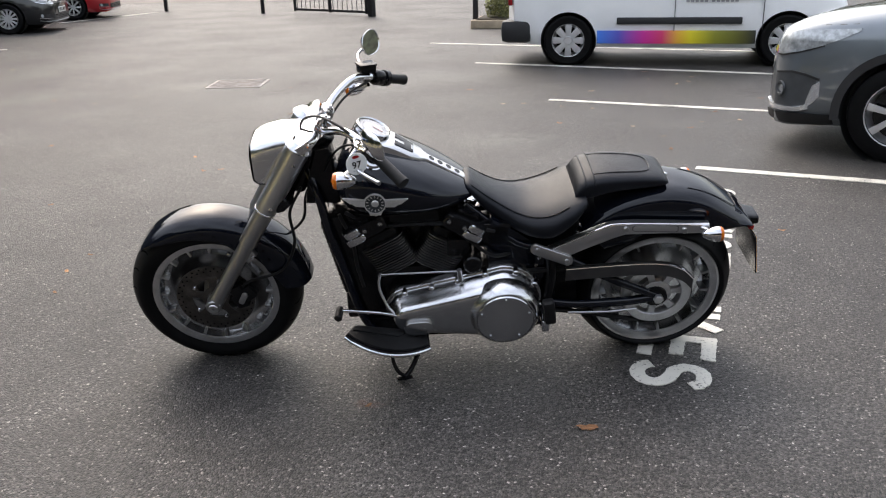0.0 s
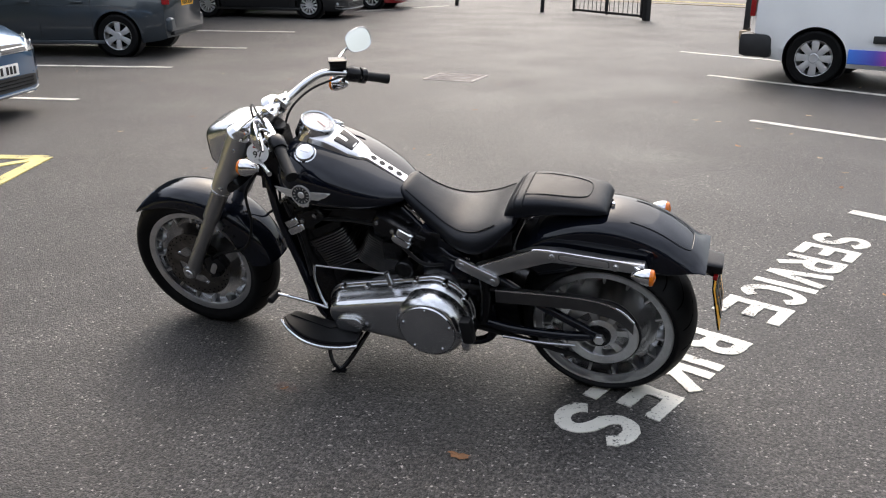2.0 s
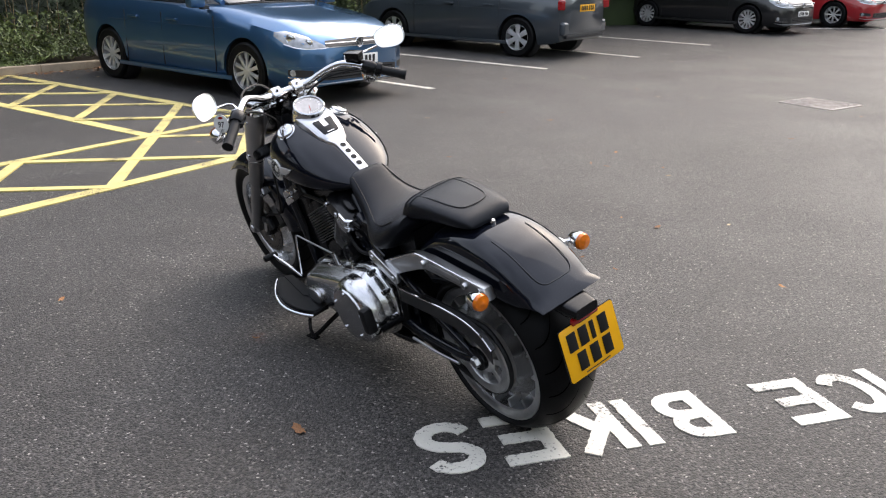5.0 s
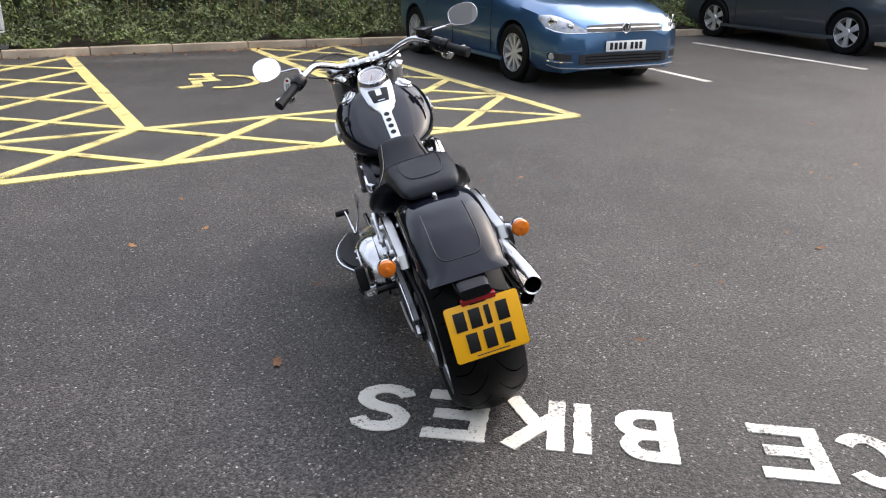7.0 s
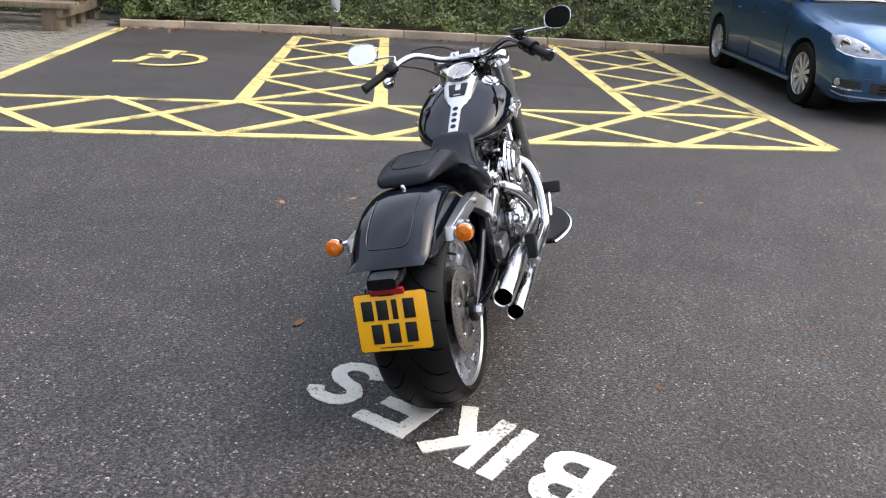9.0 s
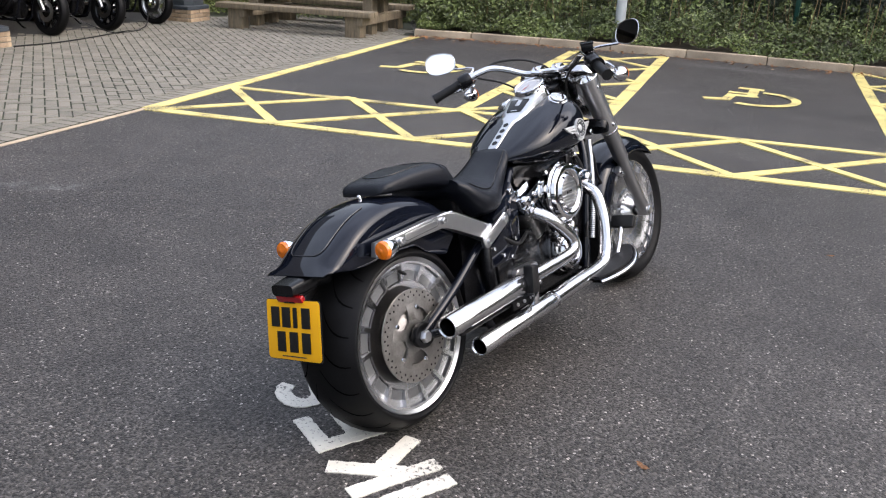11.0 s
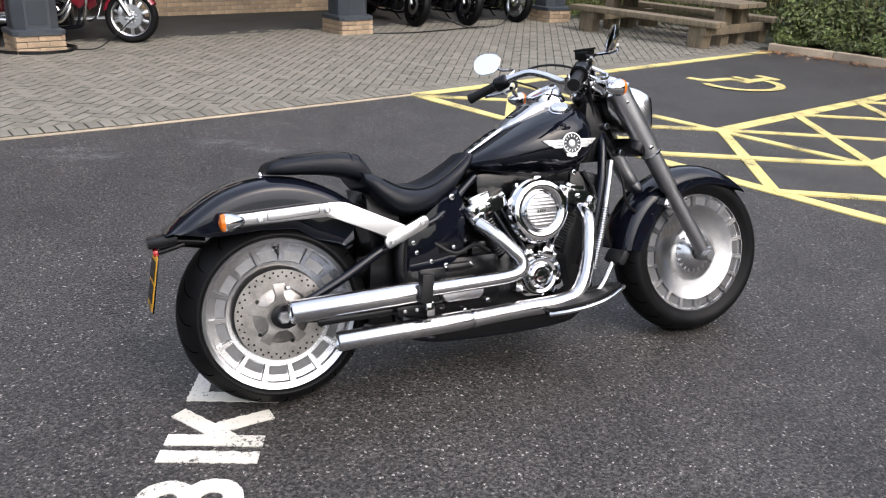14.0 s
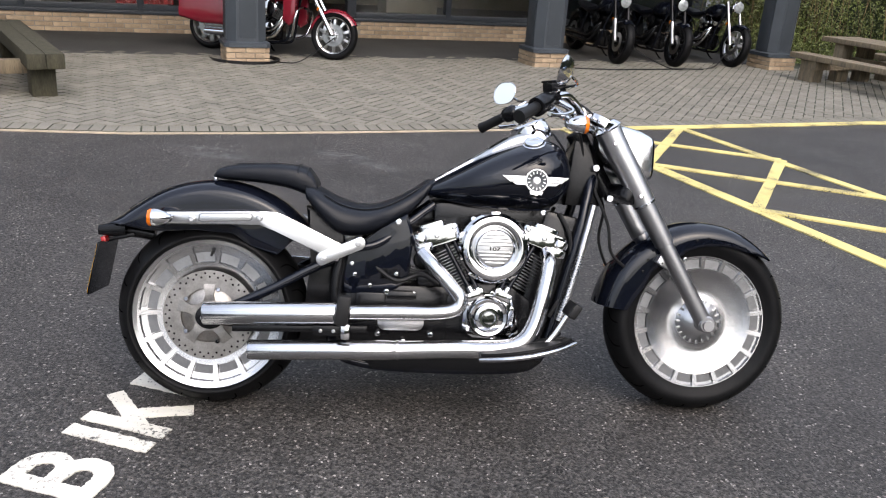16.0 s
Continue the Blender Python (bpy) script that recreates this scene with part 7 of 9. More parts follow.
pil_top = smooth_table([(0.0, 0.772), (0.02, 0.793), (0.08, 0.806), (0.18, 0.814), (0.26, 0.812), (0.31, 0.796), (0.335, 0.758)])
pil_bot = smooth_table([(0.0, 0.758), (0.05, 0.752), (0.15, 0.746), (0.24, 0.732), (0.335, 0.700)])
pil_w = smooth_table([(0.0, 0.075), (0.02, 0.092), (0.08, 0.104), (0.18, 0.113), (0.27, 0.118), (0.335, 0.110)])
rings = []
for i in range(33):
    x = 0.335 * i / 32
    z0, z1, w = lerp(pil_bot, x), lerp(pil_top, x), lerp(pil_w, x)
    ring = []
    for k in range(40):
        a = 2 * math.pi * k / 40
        c, s = math.cos(a), math.sin(a)
        n = 3.4
        ring.append((x, w * math.copysign(abs(c) ** (2 / n), c), (z0 + z1) / 2 + (z1 - z0) / 2 * math.copysign(abs(s) ** (2 / n), s)))
    rings.append(ring)
pillion = part("passenger_seat", loft(rings), LEATHER, bike, "padded black vinyl passenger seat", angle=60)


def pil_line(pts, r):
    out = []
    for x, f in pts:
        z0, z1, w = lerp(pil_bot, x), lerp(pil_top, x), lerp(pil_w, x)
        y = w * f
        zz = max(0.0, 1 - abs(f) ** 3.4) ** (1 / 3.4)
        out.append((x, y, (z0 + z1) / 2 + (z1 - z0) / 2 * zz + 0.0006))
    return tube(out, r, 6, 5)


part("seat_seam", pil_line([(0.27, 0.62), (0.20, 0.62), (0.12, 0.60), (0.075, 0.48), (0.062, 0.2), (0.062, -0.2), (0.075, -0.48), (0.12, -0.60), (0.20, -0.62), (0.27, -0.62)], 0.0022), BLACK_SATIN, pillion)
for x in (0.272, 0.302):
    part("seat_welt", pil_line([(x, f) for f in (-0.985, -0.9, -0.7, -0.4, 0, 0.4, 0.7, 0.9, 0.985)], 0.0028), LEATHER, pillion)
part("seat_knob", rod((-0.004, 0, 0.752), (-0.010, 0, 0.764), 0.009, 0.007, 16, 0.002), CHROME, bike)


# ---- fork, nacelle, controls
NACELLE = material("bright_satin_silver", (0.74, 0.74, 0.745), rough=0.22, metal=1, vary=0.04, vary_scale=12)
TOP = Vector((1.283, 0, 0.968))
AX = Vector((1.665, 0, 0.326))
fd = (AX - TOP).normalized()
for s in (-1, 1):
    o = Vector((0, s * 0.122, 0))

    def along_fork(t):
        return TOP + o + fd * t

    leg = part("fork_leg", rod(along_fork(0.42), along_fork(0.745), 0.0265, 0.0285, 28, 0.003), FORK_GREY, bike, "grey front fork leg")
    part("fork_tube", rod(along_fork(0.26), along_fork(0.43), 0.0335, 0.0325, 28, 0.002), FORK_GREY, leg)
    part("fork_cover", rod(along_fork(-0.005), along_fork(0.272), 0.0435, 0.0385, 32, 0.004), SATIN, leg, "satin silver fork cover")
    part("cover_ring", rod(along_fork(0.268), along_fork(0.276), 0.0392, 0.0392, 32, 0.001), CHROME, leg)
    q = along_fork(0.745)
    part("axle_lug", rod((q.x, s * 0.150, q.z + 0.004), (q.x, s * 0.096, q.z + 0.004), 0.029, 0.031, 28, 0.004), FORK_GREY, leg)
    part("axle_end", lathe([(0, -0.004), (0.008, -0.004), (0.008, 0.004), (0.018, 0.004), (0.020, 0.0)], 24, on_side(AX.x, AX.z + 0.002, s * 0.152, s)), SATIN, leg)
    b1 = along_fork(0.245)
    bolt(b1.x - 0.012, s * 0.160, b1.z, s, 0.008, 0.006, CHROME, leg)
    b1 = along_fork(0.05)
    bolt(b1.x - 0.012, s * 0.162, b1.z, s, 0.006, 0.005, CHROME, leg)
    b1 = along_fork(0.50)
    part("fender_bracket", box(0.05, 0.03, 0.035, (b1.x - 0.03, s * 0.104, b1.z), 0.008, (0, 30, 0)), SATIN, leg)
    bolt(b1.x - 0.045, s * 0.121, b1.z - 0.004, s, 0.007, 0.006, CHROME, leg)
    bolt(b1.x + 0.04, s * 0.118, b1.z + 0.012, s, 0.007, 0.006, CHROME, leg)
    # cap on the fork top
    part("fork_cap", rod(along_fork(-0.030), along_fork(0.0), 0.040, 0.050, 28, 0.008), CHROME, leg)


def nacelle_ring(x, w, z0, z1, shift=0.0, n=4.2):
    return [(x + shift * math.sin(2 * math.pi * i / 36), w * math.copysign(abs(math.cos(2 * math.pi * i / 36)) ** (2 / n), math.cos(2 * math.pi * i / 36)),
             (z0 + z1) / 2 + (z1 - z0) / 2 * math.copysign(abs(math.sin(2 * math.pi * i / 36)) ** (2 / n), math.sin(2 * math.pi * i / 36))) for i in range(36)]


nac = part("headlamp_nacelle", loft([nacelle_ring(1.262, 0.085, 0.885, 0.985, -0.02), nacelle_ring(1.30, 0.092, 0.850, 0.995, -0.01), nacelle_ring(1.36, 0.097, 0.815, 0.992), nacelle_ring(1.41, 0.098, 0.800, 0.980), nacelle_ring(1.437, 0.097, 0.800, 0.968), nacelle_ring(1.449, 0.092, 0.806, 0.962)]), NACELLE, bike, "broad satin silver headlamp nacelle", angle=40)
part("headlamp_bezel", loft([nacelle_ring(1.443, 0.0935, 0.803, 0.964), nacelle_ring(1.457, 0.088, 0.812, 0.956), nacelle_ring(1.455, 0.080, 0.820, 0.948)], caps=False), BLACK_SATIN, nac)
part("headlamp_lens", loft([nacelle_ring(1.451, 0.081, 0.820, 0.948), nacelle_ring(1.463, 0.06, 0.838, 0.930), nacelle_ring(1.467, 0.02, 0.868, 0.90)]), LENS_CLEAR, nac, "wide headlamp lens")
# top clamp, lower clamp, steering neck
part("top_clamp", prism(rounded(0.100, 0.345, 0.048), 0.030, Matrix.Translation((1.262, 0, 0.988)) @ pose(0, 0, 0, 0, 31, 0), 0.006), CHROME, bike, "chrome top fork clamp")
part("lower_clamp", prism(rounded(0.07, 0.30, 0.03), 0.04, Matrix.Translation((1.365, 0, 0.76)) @ pose(0, 0, 0, 0, 31, 0), 0.006), BLACK_SATIN, bike)
part("steering_neck", rod((1.20, 0, 0.965), (1.325, 0, 0.755), 0.034, 0.034, 24, 0.004), BLACK_SATIN, bike)
for s in (-1, 1):
    b = rod((1.238, s * 0.046, 0.975), (1.204, s * 0.046, 1.012), 0.020, 0.019, 20, 0.003)
    r_ = part("handlebar_riser", b, CHROME, bike)
    part("bar_clamp", prism(rounded(0.050, 0.038, 0.012), 0.040, Matrix.Translation((1.196, s * 0.046, 1.022)) @ pose(0, 0, 0, 90, 0, 0) @ pose(0, 0, 0, 0, 0, 40), 0.004), CHROME, r_)
    for d in (-0.014, 0.014):
        part("clamp_screw", rod((1.196 + d * 0.9, s * 0.046, 1.030), (1.192 + d * 0.9, s * 0.046, 1.046), 0.0058, 0.0058, 12, 0.001), CHROME, r_)
    part("riser_foot", box(0.06, 0.055, 0.02, (1.232, s * 0.05, 0.978), 0.008, (0, 31, 0)), CHROME, r_)


def bar_pts(s):
    return [(1.197, s * 0.0, 1.020), (1.197, s * 0.07, 1.020), (1.185, s * 0.115, 1.027), (1.150, s * 0.165, 1.052), (1.110, s * 0.212, 1.068), (1.072, s * 0.250, 1.060), (1.035, s * 0.287, 1.042), (0.945, s * 0.385, 0.990)]


bar = part("handlebar", tube(list(reversed(bar_pts(-1))) + bar_pts(1)[1:], 0.0135, 16, 7), CHROME, bike, "wide pulled-back chrome handlebar")
for s in (-1, 1):
    p_in, p_out = Vector((1.012, s * 0.312, 1.029)), Vector((0.930, s * 0.401, 0.982))
    gd = (p_out - p_in).normalized()
    g_prof = [(0.0, 0.0), (0.018, 0.0), (0.0195, 0.004), (0.0185, 0.010), (0.0178, 0.03), (0.0185, 0.06), (0.0182, 0.10), (0.0205, 0.124), (0.0205, 0.129), (0.0, 0.130)]
    m = Matrix.Translation(p_in) @ gd.to_track_quat("Z", "Y").to_matrix().to_4x4()
    part("grip", lathe(g_prof, 24, m), RUBBER, bike, "ribbed black rubber grip")
    pod_m = Matrix.Translation(p_in - gd * 0.022) @ gd.to_track_quat("Z", "Y").to_matrix().to_4x4()
    pd = part("switch_pod", lathe([(0.012, -0.028), (0.024, -0.026), (0.029, -0.016), (0.029, 0.016), (0.025, 0.026), (0.012, 0.027)], 20, pod_m), BLACK_SATIN, bike, "black switch housing")
    for k in range(4):
        part("switch_button", box(0.013, 0.012, 0.010, (0, 0, 0), 0.003, Matrix.Translation(p_in - gd * (0.034 - 0.014 * (k % 2) * 1.4)) @ pose(0, 0, 0, 0, -38, 0) @ pose(-0.027, 0, 0.010 - 0.016 * (k // 2))), RUBBER, pd)
    part("lever_perch", box(0.045, 0.032, 0.034, p_in - gd * 0.048 + Vector((0.016, 0, 0.004)), 0.010, (0, 0, -s * 40)), BLACK_SATIN if s < 0 else CHROME, bike)
    reach = 2.3 if s < 0 else 1.8
    lv = p_in - gd * 0.05 + Vector((0.03, 0, -0.002))
    part("brake_lever" if s < 0 else "clutch_lever", tube([lv, lv + gd * 0.05 + Vector((0.030, 0, -0.004)) * reach, lv + gd * 0.11 + Vector((0.034, 0, -0.002)) * reach, lv + gd * 0.165 + Vector((0.030, 0, 0.004)) * reach, lv + gd * 0.19 + Vector((0.028, 0, 0.008)) * reach], 0.006, 10, 6, radii=[0.008, 0.007, 0.006, 0.006, 0.008]), CHROME, bike, "polished hand lever")
    # mirror: stem, shell and glass
    mc = Vector((1.022, 0.402, 1.118)) if s > 0 else Vector((1.055, -0.432, 1.117))
    root = p_in - gd * 0.05 + Vector((0.006, 0, 0.016))
    mr = part("mirror_shell", lathe([(0, -0.022), (0.5, -0.017), (0.85, -0.008), (1.0, 0.004), (0.97, 0.007), (0.93, 0.003)], 40, Matrix.Identity(4)), CHROME, bike, "chrome rear-view mirror")
    shape = mr.data
    mm = Matrix.Translation(mc) @ (BIKE_M.to_3x3().inverted() @ (Vector((0.82, 0.51, 0.26)) if s > 0 else Vector((0.90, -0.40, 0.174)))).to_track_quat("Z", "Y").to_matrix().to_4x4()
    for v in shape.vertices:
        a = math.atan2(v.co.y, v.co.x)
        rr = math.hypot(v.co.x, v.co.y)
        n = 2.6
        base_r = 1.0 / (abs(math.cos(a) / 0.064) ** n + abs(math.sin(a) / 0.044) ** n) ** (1 / n)
        base_r *= 1 - 0.10 * math.cos(a + (0.6 if s > 0 else math.pi - 0.6))
        v.co = mm @ Vector((rr * base_r * math.cos(a), rr * base_r * math.sin(a), v.co.z))
    gl_b = lathe([(0, 0.0035), (0.5, 0.0035), (0.945, 0.0035)], 40)
    for v in gl_b.verts:
        a = math.atan2(v.co.y, v.co.x)
        rr = math.hypot(v.co.x, v.co.y)
        n = 2.6
        base_r = 1.0 / (abs(math.cos(a) / 0.064) ** n + abs(math.sin(a) / 0.044) ** n) ** (1 / n)
        base_r *= 1 - 0.10 * math.cos(a + (0.6 if s > 0 else math.pi - 0.6))
        v.co = mm @ Vector((rr * base_r * math.cos(a), rr * base_r * math.sin(a), v.co.z))
    part("mirror_glass", gl_b, MIRROR, mr, "mirror glass")
    back = mm @ Vector((0.0, -0.01, -0.022))
    part("mirror_stem", tube([root, root + Vector((0.03, s * 0.012, 0.02)), Vector((back.x + 0.028, back.y - s * 0.05, back.z - 0.016)), Vector((back.x + 0.014, back.y - s * 0.02, back.z - 0.004)), back], 0.0048, 8, 6), CHROME, mr)


def indicator(x, y, z, d, stem_to, name_label):
    """A bullet-shaped turn signal whose lens faces along x in direction d."""
    m = Matrix.Translation((x, y, z)) @ pose(0, 0, 0, 0, 90 * d, 0)
    ob = part("turn_signal", lathe([(0, -0.052), (0.010, -0.046), (0.020, -0.030), (0.0275, -0.008), (0.029, 0.006), (0.028, 0.010), (0.026, 0.010)], 28, m), CHROME, bike, "chrome bullet turn signal")
    part("amber_lens", lathe([(0.0275, 0.008), (0.0275, 0.016), (0.024, 0.022), (0.012, 0.026), (0, 0.027)], 28, m), AMBER, ob, "amber signal lens")
    part("lens_bulb", lathe([(0, 0.0282), (0.006, 0.0278), (0.009, 0.0262)], 16, m), AMBER, ob)
    part("signal_stem", tube([(x, y, z), ((x + stem_to[0]) / 2, (y + stem_to[1]) / 2, (z + stem_to[2]) / 2), stem_to], 0.008, 10, 4), CHROME, ob)
    return ob


for s in (-1, 1):
    indicator(-0.150, s * 0.212, 0.632, -1, (-0.10, s * 0.16, 0.635), "rear")
    indicator(1.128, s * 0.352, 0.972, 1, (1.06, s * 0.285, 1.015), "front")

# brake reservoir, with its lid, on the right-hand bar
res = part("brake_reservoir", box(0.062, 0.045, 0.030, (1.062, -0.262, 1.088), 0.006, (0, -6, 30)), BLACK_SATIN, bike, "black brake fluid reservoir")
part("reservoir_lid", box(0.068, 0.050, 0.007, (1.062, -0.262, 1.105), 0.002, (0, -6, 30)), BLACK_SATIN, res)
part("throttle_drum", lathe([(0.02, -0.012), (0.030, -0.010), (0.030, 0.010), (0.02, 0.012)], 24, Matrix.Translation((1.0, -0.325, 1.022)) @ Vector((-0.63, -0.68, -0.36)).to_track_quat("Z", "Y").to_matrix().to_4x4()), BLACK_SATIN, bike)

# cables and hoses
for pts, r in (([(1.06, 0.26, 1.055), (1.14, 0.20, 1.09), (1.22, 0.10, 1.075), (1.28, 0.03, 1.01), (1.26, 0.03, 0.90)], 0.0045),
               ([(1.05, -0.27, 1.04), (1.13, -0.165, 1.03), (1.185, -0.09, 0.985), (1.215, -0.06, 0.91), (1.23, -0.05, 0.80)], 0.0045),
               ([(1.05, 0.25, 1.04), (1.12, 0.17, 1.0), (1.17, 0.09, 0.93), (1.21, 0.06, 0.85)], 0.004),
               ([(1.30, 0.05, 0.78), (1.345, 0.09, 0.70), (1.34, 0.105, 0.58), (1.40, 0.10, 0.46), (1.52, 0.105, 0.42), (1.56, 0.11, 0.39)], 0.0055),
               ([(1.26, -0.06, 0.78), (1.31, -0.09, 0.66), (1.33, -0.09, 0.56), (1.40, -0.07, 0.50)], 0.0055)):
    part("cable", tube(pts, r, 8, 7), RUBBER, bike)

# paper tag hung on the clutch lever
tg_m = Matrix.Translation((1.074, 0.345, 1.026)) @ Vector((-0.42, 0.85, 0.22)).to_track_quat("Z", "Y").to_matrix().to_4x4()
tag = part("price_tag", lathe([(0, -0.001), (0.0345, -0.001), (0.0345, 0.001), (0, 0.001)], 40, tg_m), WHITE_CARD, bike, "round white card tag marked 97")
part("tag_number", text_mesh("97", 0.030, 0.022, 0.0004, tg_m @ pose(-0.015, -0.014, 0.0012), 0.02), PLATE_BLACK, tag)
part("tag_mark", prism([(0.012 * math.cos(6.283 * i / 20), 0.005 * math.sin(6.283 * i / 20)) for i in range(20)], 0.0004, tg_m @ pose(0, 0.022, 0.0013)), RED_LENS, tag)
part("tag_bar", box(0.03, 0.002, 0.0004, (0, 0, 0), 0, tg_m @ pose(0, -0.021, 0.0013)), SATIN, tag)
part("tag_string", tube([(1.074, 0.342, 1.058), (1.073, 0.325, 1.052), (1.07, 0.31, 1.038)], 0.0012, 6, 4), BLACK_SATIN, tag)


# ---- engine
crank = Vector((0.905, 0, 0.335))
for d in (-1, 1):
    ax = Vector((d * 0.47, 0, 0.883)).normalized()
    side = Vector((ax.z, 0, -ax.x))
    rot = Matrix.Identity(4)
    rot.col[0][:3], rot.col[1][:3], rot.col[2][:3] = side, (0, 1, 0), ax
    cyl = part("cylinder", rod(crank + ax * 0.10, crank + ax * 0.25, 0.062, None, 28), BLACK_METAL, bike, "black finned engine cylinder")
    for k in range(13):
        w = 0.170 if k < 10 else 0.178
        part("cooling_fin", prism(rounded(w, 0.232, 0.035), 0.0032, Matrix.Translation(crank + ax * (0.135 + 0.0105 * k)) @ rot, 0.0008), FIN, cyl)
    head = part("cylinder_head", prism(rounded(0.155, 0.20, 0.03), 0.035, Matrix.Translation(crank + ax * 0.282) @ rot, 0.006), BLACK_METAL, bike)
    for s in (-1, 1):
        out = (-0.032 if d < 0 else 0.028) if s < 0 else d * 0.004
        lift = 0.318 if s < 0 else 0.362
        at = crank + ax * lift + side * out + Vector((0, s * 0.094, 0))
        tilt = rot if s > 0 else rot @ pose(0, 0, 0, 0, -d * 9, 0)
        rb_ = part("rocker_cover", prism(rounded(0.165, 0.125, 0.026), 0.056, Matrix.Translation(at) @ tilt, 0.012), CHROME if s < 0 else BLACK_METAL, head, "chrome rocker cover" if s < 0 else "")
        part("rocker_ridge", prism(rounded(0.09, 0.06, 0.016), 0.022, Matrix.Translation(at + ax * 0.034) @ tilt, 0.007), CHROME if s < 0 else BLACK_METAL, rb_)
        for step in (0.0, 0.030):
            part("rocker_end", prism(rounded(0.062 - step * 0.5 + (0.016 if s > 0 else 0), 0.085, 0.016), 0.026, Matrix.Translation(crank + ax * (lift - 0.016 + step) + side * ((0.060 if d > 0 else -0.054) * (1.0 if s < 0 else 0.8) + out) + Vector((0, s * 0.122, 0))) @ tilt, 0.006), CHROME, head)
        for k in (-0.062, 0.0, 0.062):
            q = crank + ax * (lift + 0.004) + side * (k + out)
            bolt(q.x, s * 0.158, q.z, s, 0.0085, 0.006, CHROME, head)
    # pushrod tubes
    for k in (0, 1):
        a0 = Vector((crank.x + d * (0.030 + 0.026 * k), -0.150, 0.415 + 0.004 * k))
        a1 = crank + ax * 0.29 + Vector((-d * 0.015 + d * 0.035 * k, -0.128, 0))
        part("pushrod_tube", rod(a0, a1, 0.0085, 0.0075, 14), BLACK_PAINT, bike, "gloss black pushrod tube")
        part("pushrod_collar", rod(a0, a0 + (a1 - a0) * 0.12, 0.014, 0.013, 14, 0.002), CHROME, bike)
    part("tappet_block", box(0.062, 0.04, 0.030, (crank.x + d * 0.046, -0.148, 0.412), 0.006, (0, d * 26, 0)), CHROME, bike)
    for k in (-0.02, 0.02):
        bolt(crank.x + d * 0.046 + k, -0.169, 0.414 - d * k * 0.4, -1, 0.006, 0.005, CHROME, bike)

# crankcase, gearbox and their covers
part("crankcase", prism([(-0.17, -0.12), (0.14, -0.13), (0.17, -0.06), (0.15, 0.06), (0.07, 0.12), (-0.07, 0.12), (-0.16, 0.05)], 0.20, Matrix(((1, 0, 0, 0.905), (0, 0, 1, -0.01), (0, 1, 0, 0.33), (0, 0, 0, 1))), 0.02), BLACK_METAL, bike, "black crankcase")
part("gearbox", box(0.36, 0.24, 0.20, (0.60, 0, 0.335), 0.03), BLACK_METAL, bike, "black gearbox housing")
cam_m = on_side(0.908, 0.342, -0.125, -1)
camc = part("cam_cover", prism([(0.105, -0.055), (0.09, 0.03), (0.07, 0.075), (-0.065, 0.075), (-0.085, 0.03), (-0.09, -0.05), (-0.05, -0.075), (0.06, -0.08)], 0.06, cam_m, 0.014), CHROME, bike, "polished cam cover")
part("cam_round", lathe([(0, 0.066), (0.020, 0.065), (0.023, 0.060), (0.030, 0.060), (0.034, 0.066), (0.045, 0.064), (0.050, 0.056), (0.060, 0.058), (0.066, 0.052), (0.070, 0.030), (0.071, 0.0)], 44, cam_m @ pose(-0.004, 0, 0)), CHROME, camc)
for a in (20, 85, 150, 215, 280, 340):
    bolt(0.908 + 0.083 * math.cos(radians(a)), -0.155, 0.342 + 0.078 * math.sin(radians(a)), -1, 0.007, 0.006, CHROME, camc)
for x, z in ((0.57, 0.41), (0.66, 0.405), (0.545, 0.27), (0.72, 0.27), (0.63, 0.245)):
    bolt(x, -0.125, z, -1, 0.009, 0.008, CHROME, bike)
gb = part("gearbox_cover", prism(rounded(0.15, 0.075, 0.02), 0.03, on_side(0.62, 0.325, -0.135, -1), 0.007), SATIN, bike, "satin gearbox side cover")
part("engine_front", box(0.13, 0.19, 0.46, (1.110, 0, 0.46), 0.02, (0, 12, 0)), BLACK_METAL, bike)
part("engine_top", box(0.40, 0.16, 0.09, (0.92, 0, 0.665), 0.02), BLACK_METAL, bike)
part("oil_filter", rod((1.09, 0, 0.30), (1.17, 0, 0.285), 0.04, 0.038, 24, 0.006), BLACK_METAL, bike)
part("oil_pan", prism([(-0.33, 0.03), (-0.29, -0.025), (0.22, -0.025), (0.28, 0.005), (0.28, 0.035)], 0.22, Matrix(((1, 0, 0, 0.82), (0, 0, 1, -0.02), (0, 1, 0, 0.175), (0, 0, 0, 1))), 0.01), BLACK_SATIN, bike)

# air cleaner
am = on_side(0.914, 0.570, -0.125, -1)
air = part("air_cleaner", lathe([(0.04, 0.0), (0.098, 0.004), (0.112, 0.014), (0.116, 0.030), (0.116, 0.040), (0.109, 0.047), (0.110, 0.053), (0.104, 0.064), (0.092, 0.069), (0.080, 0.067), (0.072, 0.060), (0.068, 0.066), (0.064, 0.072), (0.060, 0.068)], 56, am), CHROME, bike, "round chrome air cleaner")
insert = part("cleaner_insert", lathe([(0, 0.066), (0.056, 0.066), (0.062, 0.064)], 44, am), SATIN, air)
for k in range(9):
    z = -0.046 + 0.0115 * k
    w = 2 * math.sqrt(0.057 ** 2 - z * z) * 0.97
    if abs(z) < 0.010:
        continue
    part("cleaner_slat", box(w, 0.0064, 0.004, (0, 0, 0), 0.0015, am @ pose(0, z, 0.0678)), RIM_EDGE, insert)
part("cleaner_number", text_mesh("107", 0.036, 0.012, 0.0008, am @ pose(-0.018, -0.006, 0.0672), 0.03), PLATE_BLACK, insert)
